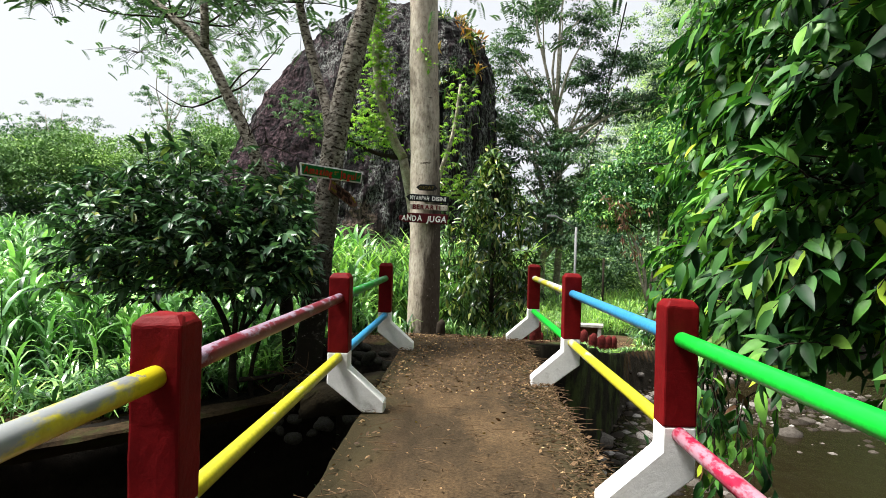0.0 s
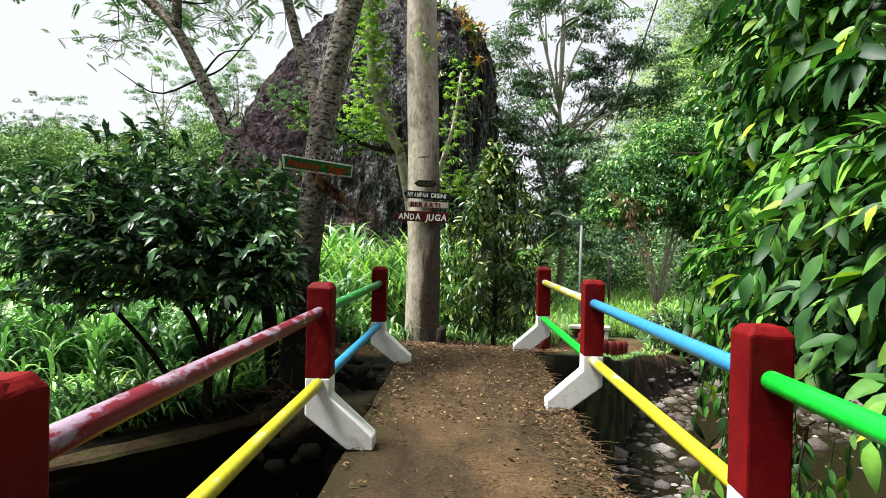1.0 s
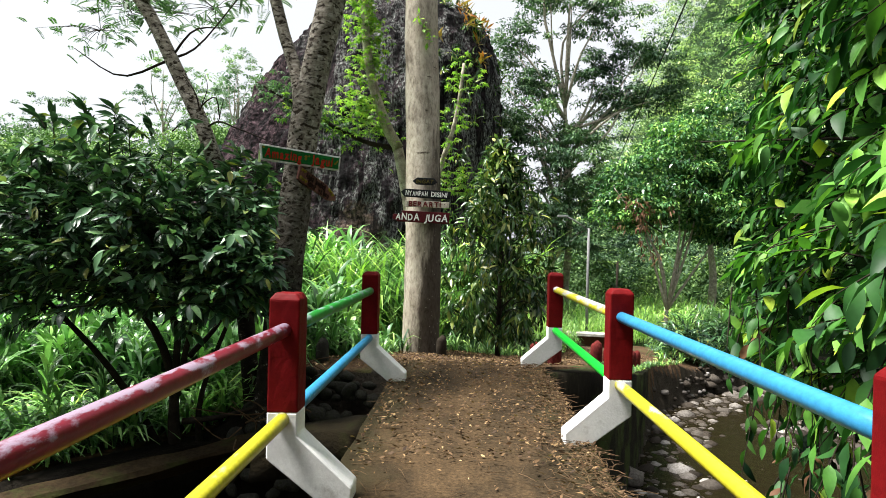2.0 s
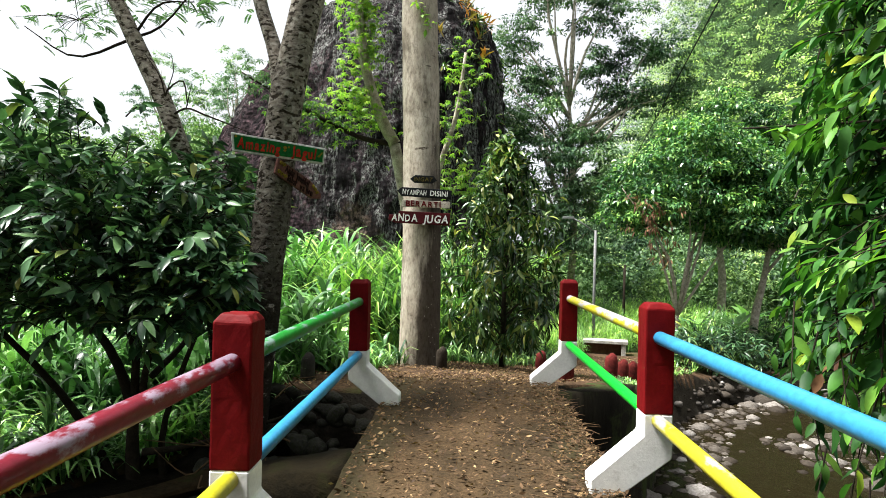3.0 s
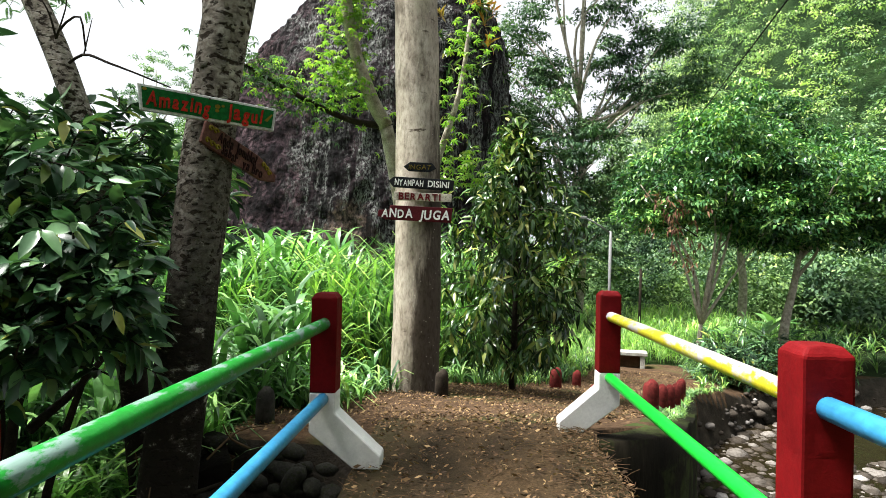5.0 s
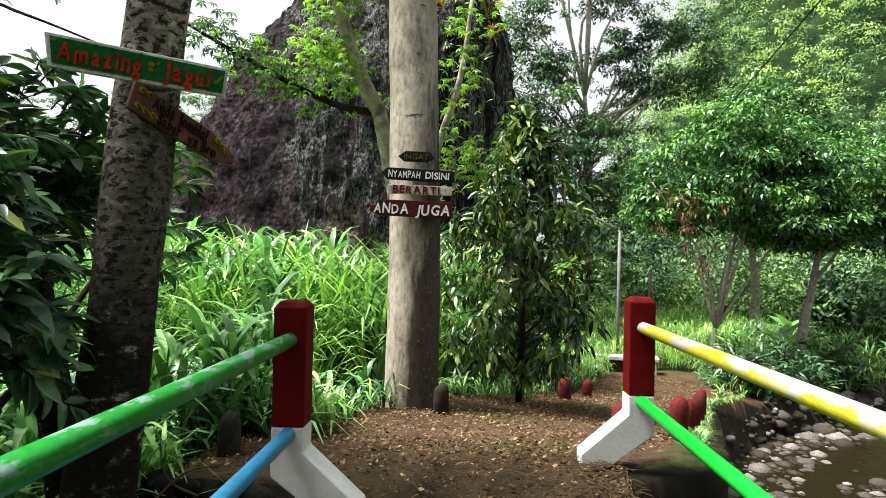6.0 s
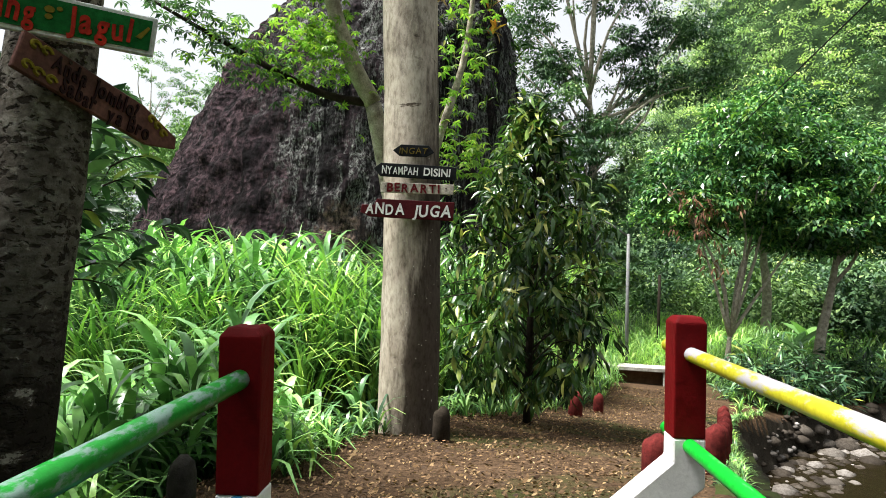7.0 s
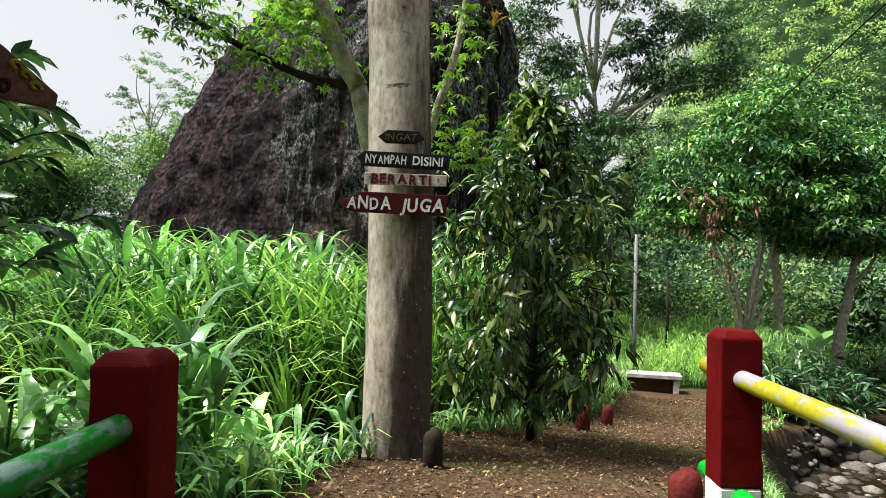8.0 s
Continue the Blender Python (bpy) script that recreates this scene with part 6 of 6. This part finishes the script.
TALLMAIZE = [plant(rng, rng.uniform(1.1, 1.45), 12, 0.92, 0.06, 0.014, (0.42, 0.8), (50, 76)) for _ in range(5)]
FARMAIZE = [plant(rng, rng.uniform(1.1, 1.45), 10, 0.9, 0.08, 0.013, fold=0) for _ in range(4)]
TUFT = [plant(rng, 1.15, 14, 1.15, 0.036, 0.008, (0.5, 1.05), (48, 80), 0) for _ in range(6)]
LOWTUFT = [plant(rng, 0.1, 9, 0.42, 0.018, 0.0, (0.3, 0.8), (50, 85), 0) for _ in range(4)]

spots = area(rng, 640, -8.5, -0.9, 9.6, 12.6, lambda x, y: off_trail(1.35)(x, y) & beside_post(x, y) & (np.hypot(x - TX, y - TY) > 0.85))
near_spots = spots[:170]
meshes = [mesh_from("blades", v, f, M_MAIZE, True) for v, f in MAIZE]
for k, (x, y) in enumerate(near_spots[:90]):
    ob = tagged(new("maize_plant", meshes[k % 5]), "young maize plant with broad arching leaves", "maize plant", "maize in the field")
    ob.matrix_world = pose(x, y, ground_at(x, y) - 0.03, rng.normal(0, 4), rng.normal(0, 4), rng.uniform(0, 360)) @ Matrix.Scale(rng.uniform(0.7, 1.0), 4)
low_spots = np.vstack([area(rng, 420, -2.6, -0.98, 8.9, 11.2, off_trail(1.08)), area(rng, 620, -3.6, -1.15, 7.4, 9.4, lambda x, y: ~in_bed(x, y) & (along(TRAIL, x, y)[0] > 1.2))])
low_spots = low_spots[beside_post(low_spots[:, 0], low_spots[:, 1])]
v, f = sown(LOWTUFT, low_spots, rng.uniform(0.9, 1.7, len(low_spots)), rng)
tagged(new("grass", mesh_from("grass", v, f, M_MAIZE, True)), "bright green grass at the field's edge", "grass", kind="stuff")
rest = np.vstack([spots[90:], area(rng, 170, -4.5, -1.22, 8.75, 10.3, on_land)])
rest = rest[beside_post(rest[:, 0], rest[:, 1])]
v, f = sown(MAIZE, rest, rng.uniform(0.7, 1.0, len(rest)), rng)
tagged(new("maize_crop", mesh_from("maize_crop", v, f, M_MAIZE, True)), "thick stand of young maize beside the trail", "maize", kind="stuff")
spots = area(rng, 1500, -12, -2.2, 6.5, 16, lambda x, y: off_trail(2.2)(x, y) & ((y > 13.4) | (y < 9.4)) & ~((y > 13) & (x > -6)))
edge = along(BANK, spots[:, 0], spots[:, 1])[0]
spots = spots[(edge > 1.3) | (rng.random(len(spots)) < 0.35)]
edge = along(BANK, spots[:, 0], spots[:, 1])[0]
v, f = sown(TALLMAIZE, spots, rng.uniform(0.85, 1.15, len(spots)) * np.interp(edge, [0.3, 2.2], [0.5, 1.0]), rng)
tagged(new("maize_crop", mesh_from("maize_crop", v, f, M_MAIZE, True)), "tall bright green maize filling the field", "maize", kind="stuff")
spots = area(rng, 1200, -30, -6, 15, 36, lambda x, y: np.hypot((x + 3) / 6, (y - 25) / 7) > 1)
v, f = sown(FARMAIZE, spots, rng.uniform(1.0, 1.4, len(spots)), rng)
tagged(new("maize_crop", mesh_from("maize_crop", v, f, M_MAIZE, True)), "far rows of bright green maize below the woods", "maize", kind="stuff")
FOUNTAIN = [fountain(rng, 30, 1.9, 0.04) for _ in range(6)]
spots = area(rng, 460, -9, 1.5, 13.8, 17.5, lambda x, y: off_trail(2.2)(x, y) & ((x > -5.5) | (y < 15.2)))
v, f = sown(FOUNTAIN, spots, rng.uniform(0.8, 1.15, len(spots)) * np.interp(spots[:, 1], [13.6, 15.8], [0.9, 1.45]), rng)
tagged(new("tall_grass", mesh_from("tall_grass", v, f, M_GRASS, True)), "tall arching fodder grass in front of the boulder", "grass", kind="stuff")
spots = area(rng, 620, -9, -2.5, 14.6, 20, off_trail(2.2))
v, f = sown(TALLMAIZE, spots, rng.uniform(0.9, 1.1, len(spots)) * np.interp(spots[:, 1], [14.6, 16.2], [1.2, 1.62]), rng)
tagged(new("maize_crop", mesh_from("maize_crop", v, f, M_MAIZE, True)), "tall maize behind the fodder grass", "maize", kind="stuff")
spots = area(rng, 1900, 1.6, 9, 17.8, 28, lambda x, y: ((along(TRAIL, x, y)[0] > 0.8) | (y > 19.7)) & on_land(x, y))
v, f = sown(TUFT, spots, rng.uniform(0.3, 0.6, len(spots)) * np.interp(spots[:, 1], [18, 24], [0.8, 1.4]), rng)
tagged(new("tall_grass", mesh_from("tall_grass", v, f, M_MEADOW, True)), "bright green grass meadow behind the bench", "grass", kind="stuff")
spots = area(rng, 2600, -3.5, 5, 8.6, 19, lambda x, y: (along(TRAIL, x, y)[0] > 1.0) & (along(TRAIL, x, y)[0] < np.where(x < 0, 1.7, 3.0)) & on_land(x, y) & beside_post(x, y) & ~((x > 0.9) & (y < 14.6)))
v, f = sown(LOWTUFT, spots, rng.uniform(0.6, 1.5, len(spots)), rng)
tagged(new("grass", mesh_from("grass", v, f, M_GRASS, True)), "low green grass along the trail's edge", "grass", kind="stuff")
spots = area(rng, 1300, -7, -1.2, 5, 9.6, lambda x, y: on_land(x, y) & beside_post(x, y) & (along(TRAIL, x, y)[0] > 1.2))
v, f = sown(LOWTUFT, spots, rng.uniform(0.9, 2.0, len(spots)), rng)
tagged(new("grass", mesh_from("grass", v, f, M_GRASS, True)), "green grass on the stream bank under the bush", "grass", kind="stuff")
run = rng.uniform(7.6, 11.6, 420)
edge_line = np.array(BANK)
spots = np.column_stack([np.interp(run, np.arange(len(BANK)), edge_line[:, k]) for k in (0, 1)]) + rng.uniform(-0.12, 0.02, (420, 2)) * (1, -1)
v, f = sown(LOWTUFT, spots[~in_bed(spots[:, 0], spots[:, 1])], rng.uniform(0.22, 0.55, int((~in_bed(spots[:, 0], spots[:, 1])).sum())), rng)
tagged(new("grass", mesh_from("grass", v, f, M_GRASS, True)), "tufts of grass along the top of the stream wall", "grass", kind="stuff")
run = rng.uniform(0, 80, 900)
away = unit(np.diff(kerb_line, axis=0))[np.minimum(run.astype(int), 88)]
spots = np.column_stack([np.interp(run, np.arange(90), kerb_line[:, k]) for k in (0, 1)]) + np.column_stack([-away[:, 1], away[:, 0]]) * rng.uniform(0.16, 0.6, (900, 1))
v, f = sown(LOWTUFT, spots, rng.uniform(0.6, 1.5, len(spots)), rng)
tagged(new("grass", mesh_from("grass", v, f, M_MAIZE, True)), "bright green grass hanging over the kerb", "grass", kind="stuff")
spots = area(rng, 1500, 6, 22, 12, 30, lambda x, y: ~in_bed(x, y))
v, f = sown(LOWTUFT, spots, rng.uniform(1.0, 2.4, len(spots)), rng)
tagged(new("grass", mesh_from("grass", v, f, M_GRASS, True)), "weeds and grass on the far stream bank", "grass", kind="stuff")

# ---- trail edge stubs, bench, lamp ----
M_BASE = surface("weathered_concrete", [(0.3, (0.16, 0.14, 0.11)), (0.7, (0.36, 0.33, 0.27))], 7, 0.9, fine=40)


def stub(x, y, h, w, material=M_STUB, label="small round-topped stub post painted faded red", name="edge_stub"):
    z = ground_at(x, y) + (0.05 if x > 1.6 and y < 14.4 else 0)
    bm = bmesh.new()
    prof = [(-0.2, 1.0), (h * 0.75, 0.95), (h * 0.9, 0.8), (h * 0.98, 0.45), (h, 0.1)]
    tube(bm, [(0.01 * math.sin(k), 0, p[0]) for k, p in enumerate(prof)], [w * 0.5 * p[1] for p in prof], 12, lumpy=0.12, seed=x * 3)
    ob = part(name, bm, material, None, smooth=True)
    ob.location = (x, y, z)
    return tagged(ob, label, "stub post", "stubs along the trail")


for x, y, h, w in ((1.35, 14.5, 0.3, 0.18), (1.78, 15.2, 0.26, 0.15), (1.08, 10.2, 0.28, 0.16), (1.68, 10.9, 0.28, 0.15), (1.97, 11.55, 0.28, 0.15),
                   (2.27, 12.25, 0.28, 0.15), (2.55, 12.9, 0.28, 0.15), (2.83, 13.6, 0.28, 0.15), (3.1, 14.3, 0.28, 0.15)):
    stub(x, y, h, w)
stub(-0.2, 11.4, 0.26, 0.14, M_BARK_DARK, "small dark weathered stub post at the foot of the trunk")
edge_post = stub(-1.28, 9.36, 0.34, 0.13, M_STONE_DARK, "dark weathered stub post on a pale concrete base")
edge_post.location.z = -0.13
bm = bmesh.new()
box(bm, (-0.17, -0.15, -0.55), (0.17, 0.15, 0.0))
bevelled(bm, 0.02, 2)
part("base", bm, M_BASE, edge_post, "pale concrete base")

bench = thing("bench", "low concrete bench with a whitish slab seat", "bench", (3.38, 19.3, ground_at(3.38, 19.3) - 0.1))
bench.rotation_euler = (0, 0, radians(-12))
M_SLAB = surface("pale_concrete", [(0.3, (0.35, 0.33, 0.29)), (0.7, (0.55, 0.53, 0.48))], 5, 0.85)
M_BRICK = surface("brick_brown", [(0.3, (0.14, 0.07, 0.04)), (0.7, (0.25, 0.13, 0.08))], 8, 0.9)
bm = bmesh.new()
box(bm, (-0.65, -0.2, 0.36), (0.65, 0.2, 0.44))
bevelled(bm, 0.01, 1)
part("seat", bm, M_SLAB, bench, "whitish concrete slab")
for x in (-0.6, 0.5):
    bm = bmesh.new()
    box(bm, (x, -0.18, -0.05), (x + 0.1, 0.18, 0.36))
    bevelled(bm, 0.008, 1)
    part("support", bm, M_SLAB, bench)
bm = bmesh.new()
box(bm, (-0.5, 0.02, -0.05), (0.5, 0.14, 0.34))
part("back_panel", bm, M_BRICK, bench, "brown brick infill")

lamp = thing("street_lamp", "thin pale metal lamp pole with a bent arm", "street lamp", (3.35, 20.0, ground_at(3.35, 20.0)))
lz = 1.72 - ground_at(3.35, 20.0)
bm = bmesh.new()
tube(bm, [(0, 0, -0.1), (0, 0, lz)], [0.04, 0.036], 12)
part("pole", bm, M_METAL, lamp, smooth=True)
bm = bmesh.new()
tube(bm, [(0, 0, lz - 0.05), (-0.4, -0.05, lz + 0.2), (-0.62, -0.08, lz + 0.3)], [0.022, 0.02, 0.018], 8)
part("arm", bm, M_METAL, lamp, smooth=True)
bm = bmesh.new()
box(bm, (-0.85, -0.16, lz + 0.27), (-0.58, -0.02, lz + 0.33))
bevelled(bm, 0.012, 2)
part("lamp_head", bm, M_METAL, lamp, "flat grey lamp head")
pole2 = thing("post", "thin dark wooden stake in the meadow", "post", (4.6, 22.0, ground_at(4.6, 22.0)))
bm = bmesh.new()
tube(bm, [(0, 0, -0.1), (0.02, 0, 2.2)], [0.04, 0.035], 8)
part("shaft", bm, M_BARK_DARK, pole2, smooth=True)

cable = thing("cable", "thin black overhead cable", "cable", (0, 0, 0))
bm = bmesh.new()
a, b_ = np.array((3.35, 20.0, 1.75)), np.array((0.9, 5.2, 2.33))
tube(bm, curve_points([a, (a + b_) / 2 - np.array([0, 0, 0.02]), b_], 24), [0.0035] * 24, 6)
part("wire", bm, M_CABLE, cable, smooth=True)

# ---- stones in the stream ----
def pebble(rng, sub, material=M_STONE):
    bm = bmesh.new()
    bmesh.ops.create_icosphere(bm, subdivisions=sub, radius=1)
    k = rng.uniform(0, 50)
    for v in bm.verts:
        q = v.co * 1.0
        v.co *= 1 + 0.28 * noise.noise(Vector((q.x * 1.3 + k, q.y * 1.3, q.z * 1.3)))
        v.co.z *= 0.62
    me = bpy.data.meshes.new("stone")
    bm.to_mesh(me)
    bm.free()
    me.materials.append(material)
    for p in me.polygons:
        p.use_smooth = True
    return me


# dark shrubs along the edge of the stream's far bend
for at, sd in (((5.1, 17.75), 501), ((6.2, 18.35), 502), ((7.5, 19.2), 503)):
    foot = np.array((at[0], at[1], ground_at(*at)))
    bush(foot, "dark green shrub with long narrow leaves on the stream's edge",
         [(foot + d, r, c) for d, r, c in ((np.array((0, 0, 0.75)), (0.6, 0.5, 0.6), 60), (np.array((0.35, -0.2, 0.4)), (0.5, 0.45, 0.4), 45), (np.array((-0.35, -0.15, 0.5)), (0.45, 0.45, 0.45), 45))],
         0.24, 7, M_LEAF_BUSH, [(foot - (0, 0, 0.1), foot + np.array((dx, 0.05, 0.9)), 0.02) for dx in (-0.3, 0.0, 0.3)], NARROW, sd)

rng = np.random.default_rng(91)
stones = [pebble(rng, 2) for _ in range(6)]
bed = np.vstack([area(rng, 11000, 0.9, 9, 7.0, 18, in_bed), area(rng, 3500, 3, 16, 18, 32, in_bed)])
bed = bed[((bed[:, 1] > 10.0) | (bed[:, 0] > 1.75)) & ((land(bed[:, 0], bed[:, 1]) < -1.75) | ((bed[:, 1] > 15) & (land(bed[:, 0], bed[:, 1]) < -1.4)))]
rng.shuffle(bed)
db = along(BANK, bed[:, 0], bed[:, 1])[0]
bar = np.array([noise.noise(Vector((p[0] * 0.35, p[1] * 0.25, 2.2))) for p in bed])
bed = bed[((db < 1.1) & (rng.random(len(bed)) < 0.95)) | (bar > np.where(bed[:, 1] > 14, 0.1, 0.22)) | (rng.random(len(bed)) < 0.04)]
big, small_s = bed[:205], bed[205:]
for k, (x, y) in enumerate(big):
    s = min(rng.lognormal(-2.65, 0.45), 0.15)
    ob = tagged(new("stone", stones[k % 6]), "rounded grey river stone", "stone", "stones in the stream")
    ob.matrix_world = pose(x, y, max(ground_at(x, y), -1.99) + s * 0.25, rng.normal(0, 12), rng.normal(0, 12), rng.uniform(0, 360)) @ Matrix.Diagonal((s * rng.uniform(0.9, 1.5), s, s * rng.uniform(0.8, 1.2), 1))
tmpl = []
for me in [pebble(rng, 1) for _ in range(5)]:
    v = np.array([q.co for q in me.vertices])
    f = np.array([p.vertices for p in me.polygons])
    tmpl.append((v, f))
k = len(small_s)
S = rng.lognormal(-3.05, 0.6, k)
yaw = rng.uniform(0, 6.28, k)
v, f = scatter(tmpl, np.column_stack([small_s, np.maximum(land(small_s[:, 0], small_s[:, 1]), -1.97) + 0.015]), np.column_stack([np.cos(yaw), np.sin(yaw), 0 * yaw]), np.tile((0, 0, 1.0), (k, 1)), S, rng)
tagged(new("pebbles", mesh_from("pebbles", v, f, M_STONE, True)), "grey pebbles and gravel on the stream bed", "pebbles", kind="stuff")

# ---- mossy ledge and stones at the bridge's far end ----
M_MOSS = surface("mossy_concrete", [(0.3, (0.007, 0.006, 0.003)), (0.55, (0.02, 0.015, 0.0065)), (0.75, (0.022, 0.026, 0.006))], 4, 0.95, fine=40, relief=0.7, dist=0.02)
bm = bmesh.new()
prism(bm, [(-1.25, -0.2), (-1.25, -0.4), (-0.56, -0.36), (-0.56, -0.07), (-0.9, -0.1)], 7.32, 7.72)
bmesh.ops.subdivide_edges(bm, edges=bm.edges[:], cuts=3, use_grid_fill=True)
for v in bm.verts:
    v.co += Vector((0.02, 0.03, 0.03)) * noise.noise(v.co * 5)
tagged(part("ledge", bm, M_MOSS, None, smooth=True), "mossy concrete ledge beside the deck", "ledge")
rng2 = np.random.default_rng(95)
dark_stones = [pebble(rng2, 2, M_STONE_DARK) for _ in range(4)]
for k in range(90):
    x, y = rng2.uniform(-1.7, -0.57), rng2.uniform(7.8, 8.9)
    s = rng2.uniform(0.03, 0.09)
    ob = tagged(new("stone", dark_stones[k % 4]), "dark mossy stone on the bank beside the deck", "stone", "stones beside the deck")
    ob.matrix_world = pose(x, y, max(-0.75 + 0.6 * (y - 7.8) / 0.9, ground_at(x, y)) + rng2.uniform(-0.04, 0.05), rng2.normal(0, 20), rng2.normal(0, 20), rng2.uniform(0, 360)) @ Matrix.Diagonal((s * 1.3, s, s * 1.2, 1))
bm = bmesh.new()
for _ in range(16):
    x, y = rng2.uniform(-1.6, -1.05), rng2.uniform(7.7, 8.6)
    z = -0.55 + 0.6 * (y - 7.8) / 0.9
    p = np.array((x, y, z + 0.12))
    q = p + np.array((rng2.uniform(-0.4, 0.3), rng2.normal(0, 0.2), rng2.normal(0.05, 0.1)))
    tube(bm, curve_points([p, (p + q) / 2 + rng2.normal(0, 0.05, 3), q], 7), np.linspace(0.007, 0.003, 7), 5)
tagged(part("roots", bm, M_STRAW, None, smooth=True), "thin bare roots and twigs over the bank stones", "roots", kind="stuff")

# ---- fallen leaves and twigs ----
rng = np.random.default_rng(101)
k = 52000
xy = rng.uniform((-1.6, 8.7), (4.2, 18.5), (k, 2))
d = along(TRAIL, xy[:, 0], xy[:, 1])[0]
xy = xy[(d < 1.7) & on_land(xy[:, 0], xy[:, 1])]
deck_r = np.column_stack([0.85 - np.abs(rng.normal(0, 0.15, 2800)), rng.uniform(2.2, 9.5, 2800)])
deck_a = np.vstack([rng.uniform((-0.5, 2.2), (0.82, 9.6), (420, 2)), np.column_stack([-0.5 + np.abs(rng.normal(0, 0.12, 350)), rng.uniform(2.2, 9.5, 350)]), rng.uniform((-0.52, 6.6), (0.84, 9.6), (2400, 2))])
deck_xy = np.vstack([deck_r[deck_r[:, 0] > -0.4], deck_a])
xyz = np.vstack([np.column_stack([xy, land(xy[:, 0], xy[:, 1]) + 0.015]), np.column_stack([deck_xy, np.full(len(deck_xy), 0.02)])])
near_deck = (xyz[:, 1] < 9.5) & (xyz[:, 0] > -0.53) & (xyz[:, 0] < 0.85)
xyz[near_deck, 2] = 0.02
yaw = rng.uniform(0, 6.28, len(xyz))
D = np.column_stack([np.cos(yaw), np.sin(yaw), rng.normal(0, 0.15, len(xyz))])
v, f = scatter([(np.array([(0, 0, 0), (0.2, 0.45, a), (0, 1, b), (-0.16, 0.5, c)]), np.array([(0, 1, 2, 3)])) for a, b, c in ((0.2, 0.0, 0.1), (0.05, 0.35, 0.3), (-0.1, 0.2, 0.25))], xyz, D, np.tile((0, 0, 1.0), (len(xyz), 1)) + rng.normal(0, 0.3, (len(xyz), 3)), np.minimum(rng.lognormal(-3.72, 0.36, len(xyz)), 0.045), rng)
tagged(new("leaf_litter", mesh_from("leaf_litter", v, f, M_LEAF_DEAD, True)), "dry brown fallen leaves on the trail and deck", "fallen leaves", kind="stuff")
bm = bmesh.new()
for _ in range(1700):
    if rng.random() < 0.72:
        x, y = 0.85 - abs(rng.normal(0, 0.15)), rng.uniform(3.2, 9.4)
    else:
        x, y = rng.uniform(-0.5, 0.8), rng.uniform(2.8, 9.6)
    a, ln = rng.uniform(0, 6.28), rng.uniform(0.03, 0.15)
    p = np.array((x, y, 0.016 + rng.random() * 0.02))
    q = p + np.array((math.cos(a) * ln, math.sin(a) * ln, rng.uniform(0, 0.02)))
    mid = (p + q) / 2 + np.array((rng.normal(0, 0.012), rng.normal(0, 0.012), 0.004))
    tube(bm, [p, mid, q], [0.0019, 0.0019, 0.0012], 4, caps=False)
tagged(part("twig_litter", bm, M_STRAW, None), "dry straw and twigs strewn along the deck's edge", "twigs", kind="stuff")
